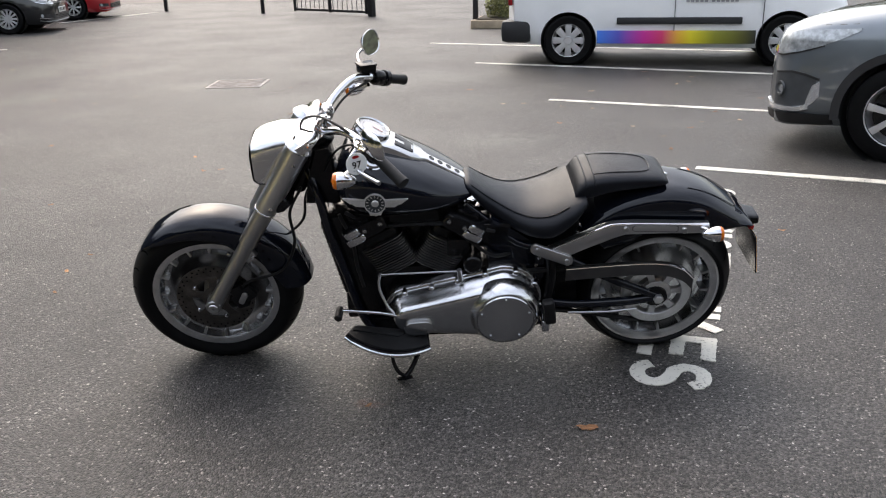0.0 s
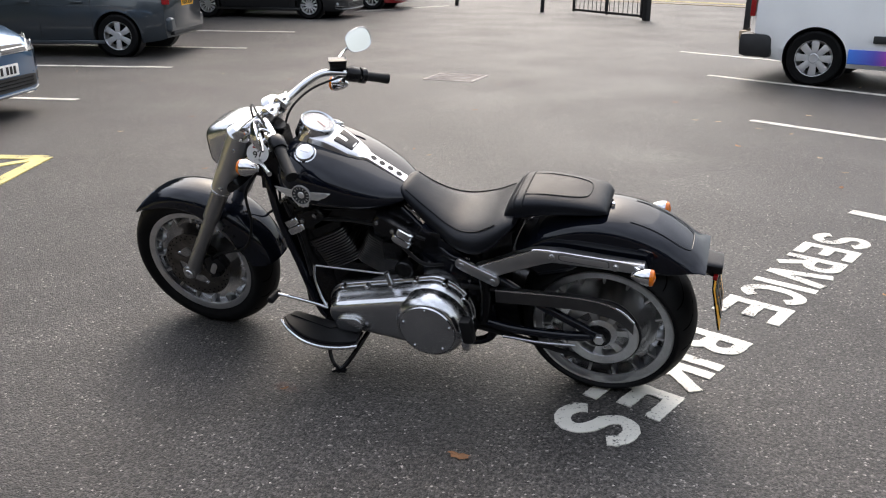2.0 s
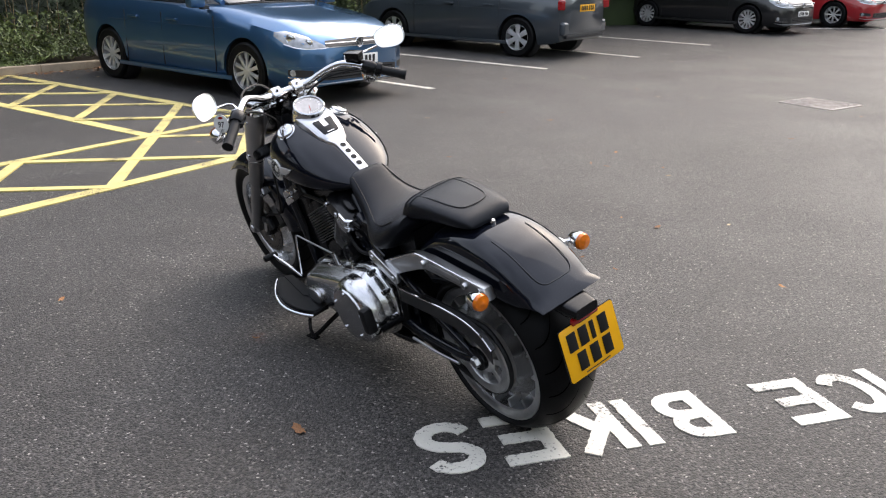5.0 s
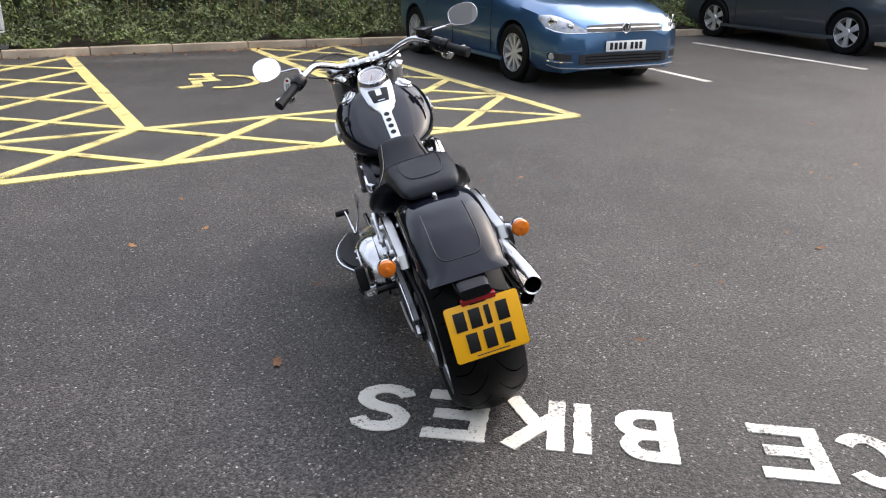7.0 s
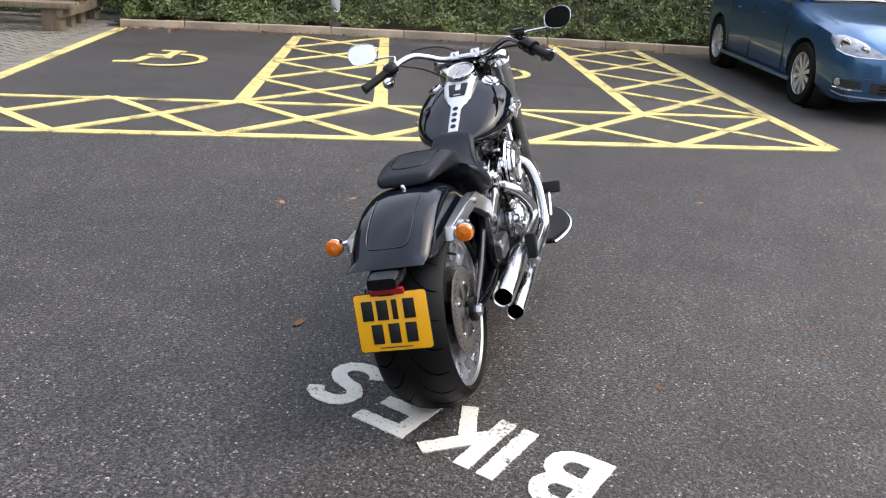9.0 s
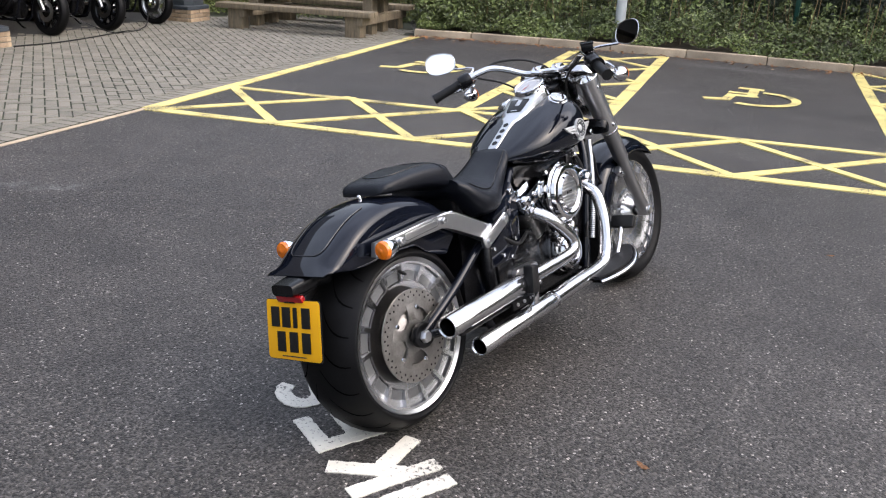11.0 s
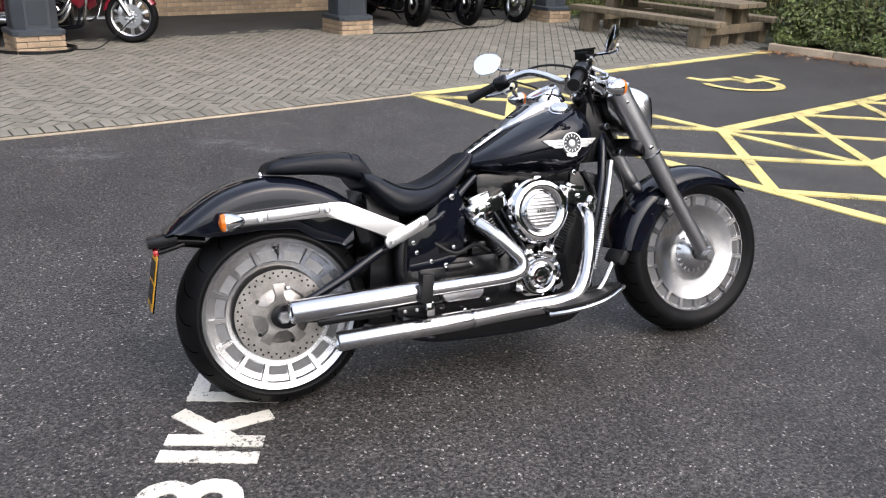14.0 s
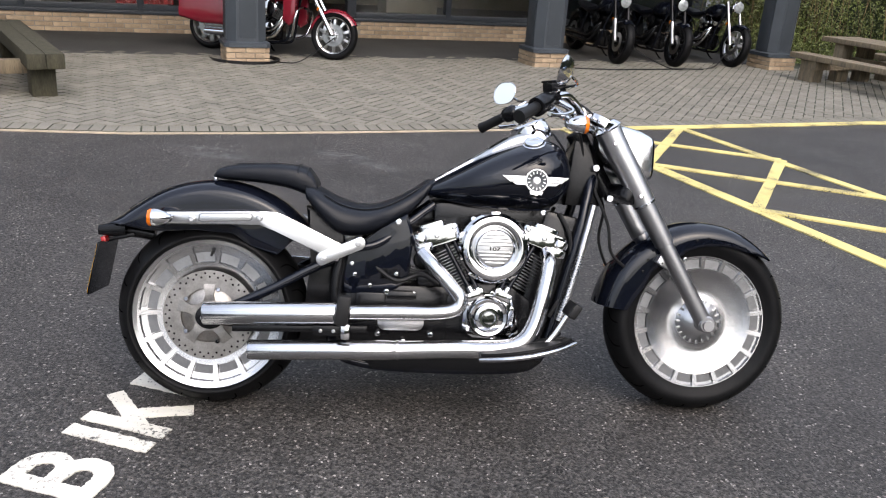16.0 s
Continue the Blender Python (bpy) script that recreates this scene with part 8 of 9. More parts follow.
for k in range(5):
    a = radians(90 + 72 * k)
    q = am @ Vector((0.104 * math.cos(a), 0.104 * math.sin(a), 0.04))
    part("cleaner_clip", box(0.032, 0.020, 0.020, (0, 0, 0), 0.006, am @ pose(0, 0, 0, 0, 0, math.degrees(a)) @ pose(0.110, 0, 0.036, 0, 0, 90)), CHROME, air)

# primary drive cover, on the left
PB, PF = (0.590, 0.338, 0.137), (0.935, 0.312, 0.078)


def hull(scale=0.0):
    pts = []
    for cx, cz, r, a0, a1 in ((PB[0], PB[1], PB[2] + scale, 88, 272), (PF[0], PF[1], PF[2] + scale, -80, 84)):
        n = 18
        for i in range(n + 1):
            a = radians(a0 + (a1 - a0) * i / n)
            pts.append((cx + r * math.cos(a), cz + r * math.sin(a)))
    return pts


flat = Matrix(((1, 0, 0, 0), (0, 0, 1, 0.19), (0, 1, 0, 0), (0, 0, 0, 1)))


def shoulders(steps, m):
    """A cover whose outline draws in step by step, closed on top."""
    bm = bmesh.new()
    rows = [[bm.verts.new(m @ Vector((x, z, y))) for x, z in hull(d)] for d, y in steps]
    n = len(rows[0])
    for p, q in zip(rows, rows[1:]):
        for i in range(n):
            bm.faces.new((p[i], p[(i + 1) % n], q[(i + 1) % n], q[i]))
    bm.faces.new(rows[-1])
    bmesh.ops.recalc_face_normals(bm, faces=bm.faces)
    return bm


prim = part("primary_cover", shoulders([(0.0, -0.050), (0.0, -0.012), (-0.003, -0.002), (-0.010, 0.012), (-0.016, 0.026), (-0.020, 0.040), (-0.025, 0.050), (-0.033, 0.056), (-0.044, 0.059), (-0.060, 0.060)], flat), POLISHED, bike, "polished aluminium primary drive cover", angle=50)
part("primary_flange", shoulders([(0.012, -0.062), (0.012, -0.034), (0.009, -0.030), (0.0, -0.029)], flat), POLISHED, prim)
part("primary_dome", lathe([(0.134, -0.035), (0.133, -0.015), (0.130, 0.0), (0.126, 0.012), (0.121, 0.022), (0.115, 0.030), (0.110, 0.034), (0.108, 0.034), (0.107, 0.030), (0.0, 0.030)], 64, on_side(PB[0] - 0.002, PB[1] - 0.006, 0.240, 1)), POLISHED, prim)
db = part("derby_cover", lathe([(0.104, -0.004), (0.104, 0.004), (0.101, 0.008), (0.0, 0.009)], 56, on_side(0.588, 0.332, 0.272, 1)), POLISHED, prim, "round derby cover")
for k in range(5):
    a = radians(90 + 72 * k)
    bolt(0.588 + 0.090 * math.cos(a), 0.281, 0.332 + 0.090 * math.sin(a), 1, 0.006, 0.005, CHROME, db)
part("inspection_cover", prism(rounded(0.105, 0.056, 0.027, 8), 0.016, on_side(0.903, 0.292, 0.258, 1) @ pose(0, 0, 0, 0, 0, 4), 0.004), POLISHED, prim)
for x, z in ((0.95, 0.390), (0.85, 0.410), (0.755, 0.438), (0.655, 0.464), (0.545, 0.470), (0.475, 0.415), (0.455, 0.32)):
    part("cover_screw", rod((x, 0.150, z), (x, 0.186, z), 0.011, 0.011, 14, 0.003), CHROME, prim)
part("starter", rod((0.70, 0.04, 0.50), (0.70, 0.17, 0.50), 0.035, None, 24, 0.005), BLACK_METAL, bike)
part("regulator", box(0.05, 0.17, 0.12, (1.150, 0, 0.27), 0.012), BLACK_METAL, bike)
rad = part("oil_cooler", box(0.04, 0.19, 0.32, (1.190, 0, 0.50), 0.008, (0, 12, 0)), BLACK_METAL, bike)
for k in range(14):
    part("cooler_fin", box(0.048, 0.17, 0.004, (1.190 + 0.21 * (0.36 + 0.021 * k - 0.50), 0, 0.36 + 0.021 * k), 0, (0, 12, 0)), BLACK_SATIN, rad)
# intake, coil and small black fittings in the V
part("intake", box(0.15, 0.10, 0.10, (0.905, -0.02, 0.575), 0.02), BLACK_METAL, bike)
for x, y, z, sx, sy, sz in ((0.62, 0.08, 0.60, 0.12, 0.10, 0.10), (0.58, -0.10, 0.47, 0.09, 0.06, 0.06), (0.70, -0.10, 0.455, 0.06, 0.05, 0.05), (0.62, -0.11, 0.40, 0.10, 0.05, 0.03), (1.10, 0.0, 0.66, 0.10, 0.12, 0.06), (0.75, 0.10, 0.55, 0.08, 0.07, 0.08), (0.52, -0.105, 0.36, 0.10, 0.05, 0.10)):
    part("engine_fitting", box(sx, sy, sz, (x, y, z), 0.012), BLACK_METAL, bike)
for pts in ([(0.62, 0.13, 0.62), (0.75, 0.14, 0.66), (0.9, 0.14, 0.67), (1.05, 0.13, 0.66), (1.15, 0.10, 0.70)], [(0.55, 0.12, 0.52), (0.63, 0.15, 0.53), (0.72, 0.14, 0.60), (0.80, 0.12, 0.66)], [(0.52, -0.12, 0.50), (0.60, -0.14, 0.45), (0.68, -0.13, 0.47), (0.74, -0.12, 0.44)],
            [(1.14, -0.10, 0.69), (1.18, -0.11, 0.60), (1.17, -0.11, 0.45), (1.12, -0.12, 0.34)], [(1.17, 0.11, 0.70), (1.13, 0.13, 0.60), (1.12, 0.12, 0.48), (1.10, 0.14, 0.40)]):
    part("wiring", tube(pts, 0.007, 8, 6), RUBBER, bike)
for x, z in ((0.845, 0.66), (0.965, 0.665), (1.075, 0.69)):
    bolt(x, -0.135, z, -1, 0.010, 0.012, CHROME, bike)

bolt(0.601, -0.132, 0.641, -1, 0.011, 0.010, CHROME, bike)
# ---- exhaust
ex = tube([(0.455, -0.250, 0.359), (0.60, -0.250, 0.362), (0.735, -0.250, 0.366), (0.790, -0.248, 0.380), (0.800, -0.245, 0.412), (0.770, -0.238, 0.452), (0.715, -0.215, 0.510), (0.680, -0.170, 0.545)], 0.0235, 20, 8)
e1 = part("upper_exhaust", ex, EXHAUST, bike, "brushed chrome upper exhaust pipe")
ex2 = tube([(0.600, -0.250, 0.243), (0.78, -0.250, 0.250), (0.93, -0.250, 0.254), (1.005, -0.249, 0.275), (1.045, -0.245, 0.335), (1.070, -0.235, 0.430), (1.090, -0.205, 0.520), (1.092, -0.150, 0.560)], 0.0275, 20, 8, radii=[0.029, 0.029, 0.029, 0.028, 0.026, 0.025, 0.024, 0.023])
e2 = part("lower_exhaust", ex2, EXHAUST, bike, "brushed chrome lower exhaust pipe")
for p0, p1, r, par in (((0.004, 0.346), (0.43, 0.356), 0.036, e1), ((0.142, 0.234), (0.606, 0.243), 0.0315, e2)):
    a, c = Vector((p0[0], -0.250, p0[1])), Vector((p1[0], -0.250, p1[1]))
    h = (c - a).length
    mm = Matrix.Translation(a) @ (c - a).to_track_quat("Z", "Y").to_matrix().to_4x4()
    part("muffler", lathe([(r * 0.76, 0.014), (r * 0.80, 0.004), (r * 0.92, 0.0), (r, 0.004), (r, h - 0.03), (r * 0.93, h - 0.01), (r * 0.72, h + 0.006)], 36, mm), EXHAUST, par, "slash-cut brushed muffler")
    part("muffler_bore", lathe([(r * 0.77, 0.008), (r * 0.76, 0.08), (r * 0.5, 0.10), (0, 0.10)], 32, mm), BLACK_METAL, par)
part("muffler_bracket", box(0.42, 0.02, 0.020, (0.30, -0.225, 0.300), 0.004, (0, -1, 0)), BLACK_SATIN, bike)
part("muffler_hanger", box(0.09, 0.012, 0.032, (0.385, -0.258, 0.302), 0.003), BLACK_SATIN, bike)
for x in (0.365, 0.405):
    bolt(x, -0.265, 0.302, -1, 0.006, 0.004, SATIN, bike)
part("pipe_clamp", rod((0.602, -0.250, 0.243), (0.612, -0.250, 0.2432), 0.0322, None, 28, 0.001), CHROME, bike)

# ---- frame, swing arm, struts
for s in (-1, 1):
    y = s * 0.105
    part("frame_tube", tube([(1.27, s * 0.03, 0.84), (1.240, s * 0.075, 0.76), (1.208, y, 0.62), (1.160, y, 0.42), (1.126, y, 0.27), (1.085, y, 0.185), (1.00, y, 0.155), (0.75, y, 0.150), (0.50, y, 0.165), (0.40, y, 0.22), (0.40, y, 0.36)], 0.0165, 14, 6), BLACK_PAINT, bike, "gloss black frame tube")
    part("seat_rail", tube([(0.72, s * 0.07, 0.70), (0.62, s * 0.10, 0.625), (0.54, s * 0.13, 0.570), (0.46, s * 0.14, 0.550)], 0.013, 12, 6), BLACK_PAINT, bike)
    part("swing_arm", tube([(0.43, s * 0.128, 0.520), (0.34, s * 0.140, 0.488), (0.20, s * 0.148, 0.412), (0.05, s * 0.150, 0.340), (0.0, s * 0.150, 0.318)], 0.0155, 12, 6), BLACK_PAINT, bike, "triangulated black swing arm")
    part("swing_arm_lower", tube([(0.43, s * 0.135, 0.300), (0.30, s * 0.145, 0.290), (0.12, s * 0.150, 0.298), (0.0, s * 0.150, 0.314)], 0.0175, 12, 6), BLACK_PAINT, bike)
    part("axle_plate", prism([(0.046 * math.cos(a), 0.040 * math.sin(a)) for a in [6.283 * i / 24 for i in range(24)]], 0.022, on_side(0.008, 0.316, s * 0.148, s), 0.005), BLACK_SATIN, bike)
    part("arm_post", tube([(0.42, s * 0.13, 0.53), (0.405, s * 0.135, 0.42), (0.42, s * 0.135, 0.30)], 0.022, 12, 5), BLACK_SATIN, bike)
    # fender strut
    k = on_side(0, 0, s * 0.158, s)
    fx = -s

    def so(pts):
        return [(fx * x, z) for x, z in pts]

    strut = part("fender_strut", prism(so([(-0.150, 0.608), (-0.138, 0.648), (0.13, 0.660), (0.20, 0.661), (0.235, 0.652), (0.430, 0.560), (0.410, 0.510), (0.385, 0.512), (0.205, 0.612), (0.16, 0.618)]), 0.034, k, 0.009, seg=3), SATIN, bike, "satin silver fender strut")
    # chrome tube added on the upper bevel to draw its sky highlight
    part("strut_edge", tube([k @ Vector((fx * x, z - 0.0035, 0.0125)) for x, z in ((-0.130, 0.6475), (0.0, 0.654), (0.13, 0.660), (0.20, 0.661), (0.235, 0.652), (0.330, 0.607), (0.415, 0.567))], 0.0042, 8, 3), CHROME, strut)
    # thin dark plate whose rim paints the shaded edge of a recessed slot
    part("strut_groove", prism(so([(-0.029, 0.624), (-0.027, 0.645), (-0.018, 0.649), (0.130, 0.654), (0.139, 0.649), (0.138, 0.634), (0.128, 0.629), (-0.018, 0.621)]), 0.0015, k @ Matrix.Translation((0, 0, 0.0171)), 0.0003), POCKET, strut)
    part("strut_inset", prism(so([(-0.025, 0.627), (-0.023, 0.643), (-0.016, 0.646), (0.128, 0.651), (0.135, 0.646), (0.134, 0.636), (0.126, 0.632), (-0.016, 0.624)]), 0.0022, k @ Matrix.Translation((0, 0, 0.0177)), 0.0006), SATIN, strut)
    link = part("strut_link", prism([(fx * (0.418 + (0.062 if math.cos(a) > 0 else -0.062) * 0.9 + 0.022 * math.cos(a)), 0.545 + (0.027 if math.cos(a) > 0 else -0.027) + 0.022 * math.sin(a)) for a in [6.283 * (i + 0.5) / 24 for i in range(24)]], 0.016, k @ Matrix.Translation((0, 0, 0.022)), 0.004), SATIN, strut)
    for x, z in ((0.364, 0.519), (0.472, 0.571)):
        bolt(x, s * 0.189, z, s, 0.010, 0.005, SATIN, link)
    for x, z in ((-0.048, 0.630), (0.160, 0.641)):
        bolt(x, s * 0.178, z, s, 0.011, 0.009, SATIN, strut)
    # side cover and oil tank
    part("side_panel", prism(so([(0.43, 0.40), (0.42, 0.52), (0.47, 0.56), (0.55, 0.62), (0.63, 0.67), (0.655, 0.60), (0.64, 0.45), (0.58, 0.40)]), 0.05, on_side(0, 0, s * 0.105, s), 0.012), BLACK_PAINT, bike, "gloss black side panel")
    for x, z in ((0.455, 0.50), (0.465, 0.465), (0.60, 0.47), (0.515, 0.43)):
        bolt(x, s * 0.131, z, s, 0.007, 0.005, CHROME, bike)
    # passenger peg, folded up
    peg = part("passenger_peg", box(0.042, 0.04, 0.095, (0.432, s * 0.288, 0.372), 0.010, (0, 8, 0)), RUBBER, bike, "folded black rubber passenger peg")
    part("peg_mount", box(0.030, 0.05, 0.05, (0.442, s * 0.270, 0.305), 0.008), CHROME, peg)
    part("peg_arm", rod((0.445, s * 0.12, 0.30), (0.442, s * 0.26, 0.302), 0.013, None, 12), BLACK_SATIN, peg)
part("inner_fender", prism([(0.28, 0.24), (0.40, 0.20), (0.44, 0.40), (0.42, 0.64), (0.30, 0.68), (0.33, 0.50)], 0.20, Matrix(((1, 0, 0, 0), (0, 0, 1, 0), (0, 1, 0, 0), (0, 0, 0, 1))), 0.01), BLACK_SATIN, bike)
part("shock_absorber", rod((0.45, 0, 0.36), (0.56, 0, 0.56), 0.05, None, 20, 0.01), BLACK_METAL, bike)
part("neck_gusset", prism([(1.165, 0.715), (1.29, 0.715), (1.275, 0.80), (1.245, 0.93), (1.19, 0.935)], 0.12, Matrix(((1, 0, 0, 0), (0, 0, 1, 0), (0, 1, 0, 0), (0, 0, 0, 1))), 0.01), BLACK_SATIN, bike)
part("backbone", rod((0.71, 0, 0.715), (1.22, 0, 0.83), 0.030, None, 16), BLACK_SATIN, bike)

# belt and its guard
GUARD_GREY = material("guard_grey", (0.13, 0.13, 0.133), rough=0.36, metal=1, vary=0.12, vary_scale=16)
gd_pts = [(0.36, 0.168, 0.462), (0.25, 0.170, 0.470), (0.10, 0.172, 0.478), (0.00, 0.172, 0.472), (-0.07, 0.171, 0.447), (-0.115, 0.170, 0.405)]
guard = []
for p in spline(gd_pts, 8):
    x, y, z = p
    guard.append([(x, y - 0.012, z + 0.012), (x, y + 0.008, z + 0.010), (x, y + 0.010, z - 0.038), (x, y + 0.006, z - 0.040), (x, y + 0.004, z + 0.006), (x, y - 0.012, z + 0.008)])
gd = part("belt_guard", loft(guard), GUARD_GREY, bike, "dark grey belt guard with a bright edge")
# thin chrome tube added to draw the highlight on the guard's top
part("guard_edge", tube([(x, y + 0.006, z + 0.010) for x, y, z in gd_pts], 0.0038, 8, 8), CHROME, gd)
part("drive_belt", tube([(0.55, 0.14, 0.445), (0.30, 0.135, 0.450), (0.05, 0.130, 0.447), (-0.06, 0.128, 0.432), (-0.125, 0.128, 0.345), (-0.11, 0.128, 0.25), (-0.03, 0.128, 0.188), (0.08, 0.130, 0.195), (0.30, 0.135, 0.245), (0.55, 0.14, 0.285)], 0.010, 8, 6), RUBBER, bike)
part("lower_belt_guard", tube([(0.34, 0.178, 0.275), (0.20, 0.178, 0.272), (0.08, 0.176, 0.280)], 0.005, 10, 5), SATIN, bike)

# ---- foot controls
for s in (-1, 1):
    outline = []
    for i in range(15):
        t = i / 14
        outline.append((0.865 + 0.31 * t, 0.245 + 0.115 * math.sin(math.pi * (0.12 + 0.80 * t)) ** 0.7 * (1.0 if t < 0.8 else 1.0)))
    outline += [(1.150, 0.238), (1.05, 0.232), (0.93, 0.228), (0.868, 0.232)]
    tilt = Matrix.Translation((0.865, 0, 0.232)) @ pose(0, 0, 0, 0, -10.5, 0) @ Matrix.Translation((-0.865, 0, 0))
    o2 = [(x, s * y) for x, y in outline]
    fb = part("footboard", prism(o2, 0.016, tilt, 0.003), BLACK_SATIN, bike, "D-shaped footboard with a chrome rim")
    inner = [(0.865 + (x - 0.865) * 0.96 + 0.006, s * (0.235 + (y - 0.235) * 0.92)) for x, y in outline]
    pad = part("rubber_pad", prism(inner, 0.008, tilt @ Matrix.Translation((0, 0, 0.011)), 0.002), RUBBER, fb)
    part("heel_plate", prism([(0.955, s * 0.236), (1.135, s * 0.238), (1.150, s * 0.268), (0.985, s * 0.276), (0.965, s * 0.262)], 0.006, tilt @ Matrix.Translation((0, 0, 0.016)), 0.002), RUBBER, pad)
    part("chrome_rim", tube([tilt @ Vector((x, s * (y + 0.003), -0.002)) for x, y in outline[:15]], 0.0075, 10, 3), CHROME, fb)
    part("board_bracket", box(0.10, 0.12, 0.025, (1.0, s * 0.19, 0.225), 0.006), BLACK_SATIN, fb)
# brake pedal
part("brake_pedal", tube([(1.00, -0.20, 0.225), (1.06, -0.262, 0.262), (1.10, -0.268, 0.300), (1.145, -0.268, 0.372)], 0.010, 10, 6), CHROME, bike, "chrome brake pedal arm")
part("pedal_pad", box(0.030, 0.10, 0.052, (1.158, -0.272, 0.392), 0.012, (0, 32, 0)), RUBBER, bike, "black rubber brake pad")
# gear lever and its linkage
part("gear_lever", tube([(0.985, 0.255, 0.350), (1.03, 0.262, 0.368), (1.10, 0.266, 0.382), (1.178, 0.272, 0.396)], 0.0062, 10, 6), CHROME, bike, "chrome gear lever")
part("gear_peg", rod((1.182, 0.255, 0.392), (1.186, 0.315, 0.392), 0.014, 0.014, 16, 0.003), RUBBER, bike)
part("shift_rod", tube([(1.030, 0.205, 0.500), (0.90, 0.205, 0.502), (0.755, 0.200, 0.500)], 0.0034, 10, 4), SATIN, bike, "chrome shift rod")
part("shift_arm", tube([(1.035, 0.208, 0.505), (1.040, 0.215, 0.45), (1.015, 0.235, 0.385), (0.990, 0.250, 0.355)], 0.0052, 10, 5), CHROME, bike)
part("shift_arm", tube([(0.752, 0.200, 0.505), (0.745, 0.195, 0.455)], 0.010, 10, 0), CHROME, bike)
# side stand
stand = part("side_stand", tube([(0.880, 0.15, 0.190), (0.905, 0.22, 0.150), (0.935, 0.27, 0.108), (0.957, 0.292, 0.088)], 0.0095, 10, 5), BLACK_SATIN, bike, "black side stand")
part("stand_foot", box(0.058, 0.030, 0.010, (0.962, 0.296, 0.086), 0.004, (14, 0, 10)), BLACK_SATIN, stand)
part("stand_tab", tube([(0.962, 0.294, 0.090), (0.985, 0.288, 0.108), (1.000, 0.275, 0.135), (1.006, 0.262, 0.158)], 0.0075, 8, 5), BLACK_SATIN, stand)
# braided hose beside the front frame tube
hose = part("braided_hose", tube([(1.252, -0.112, 0.72), (1.224, -0.125, 0.60), (1.188, -0.128, 0.45), (1.150, -0.128, 0.33)], 0.012, 12, 7), SATIN, bike, "chrome braided hose")
for k in range(26):
    t = k / 25
    q = Vector((1.212 - 0.058 * t, -0.1275, 0.55 - 0.21 * t))
    part("hose_wrap", lathe([(0.0125, -0.002), (0.0145, 0), (0.0125, 0.002)], 12, Matrix.Translation(q) @ pose(0, 0, 0, 0, 13, 0)), CHROME, hose)
for q in ((1.262, -0.055, 0.845), (1.31, -0.075, 0.745)):
    part("frame_cap", rod((q[0], q[1], q[2]), (q[0], q[1] - 0.028, q[2]), 0.014, 0.012, 16, 0.002), CHROME, bike)

# ---- tail
tl = part("tail_light", loft([nacelle_ring(-0.285, 0.052, 0.560, 0.600, 0, 5), nacelle_ring(-0.33, 0.050, 0.552, 0.596, 0, 5), nacelle_ring(-0.372, 0.044, 0.555, 0.588, 0, 5)]), BLACK_SATIN, bike, "black tail lamp housing")
part("red_reflector", box(0.016, 0.105, 0.020, (-0.352, -0.004, 0.543), 0.005, (0, -12, 0)), RED_LENS, tl, "red tail reflector")
part("plate_bracket", box(0.10, 0.05, 0.014, (-0.31, 0, 0.548), 0.004, (0, -14, 0)), BLACK_SATIN, tl)
part("tail_arm", tube([(-0.20, 0, 0.56), (-0.27, 0, 0.57), (-0.33, 0, 0.565)], 0.022, 10, 5), BLACK_SATIN, tl)
pm = Matrix.Translation((-0.368, -0.008, 0.455)) @ Matrix(((0, 0, -1, 0), (-1, 0, 0, 0), (0, 1, 0, 0), (0, 0, 0, 1))) @ pose(0, 0, 0, -11, 0, 0)
np_ = part("number_plate", prism(rounded(0.222, 0.170, 0.010), 0.0010, pm, 0.0002), PLATE_YELLOW, bike, "yellow rear number plate")
part("plate_backing", prism(rounded(0.225, 0.173, 0.010), 0.005, pm @ Matrix.Translation((0, 0, -0.0031)), 0.0004), BLACK_SATIN, np_)
for row, xs, z in (("a", (-0.072, -0.026, 0.012, 0.056), 0.036), ("b", (-0.050, 0.002, 0.054), -0.034)):
    for x in xs:
        part("plate_bar", box(0.034 if x != 0.012 else 0.016, 0.058, 0.0022, (0, 0, 0), 0.0005, pm @ pose(x, z, 0.0028)), PLATE_BLACK, np_)
part("plate_small_print", box(0.10, 0.003, 0.001, (0, 0, 0), 0, pm @ pose(0, -0.075, 0.0024)), BADGE_DARK, np_)


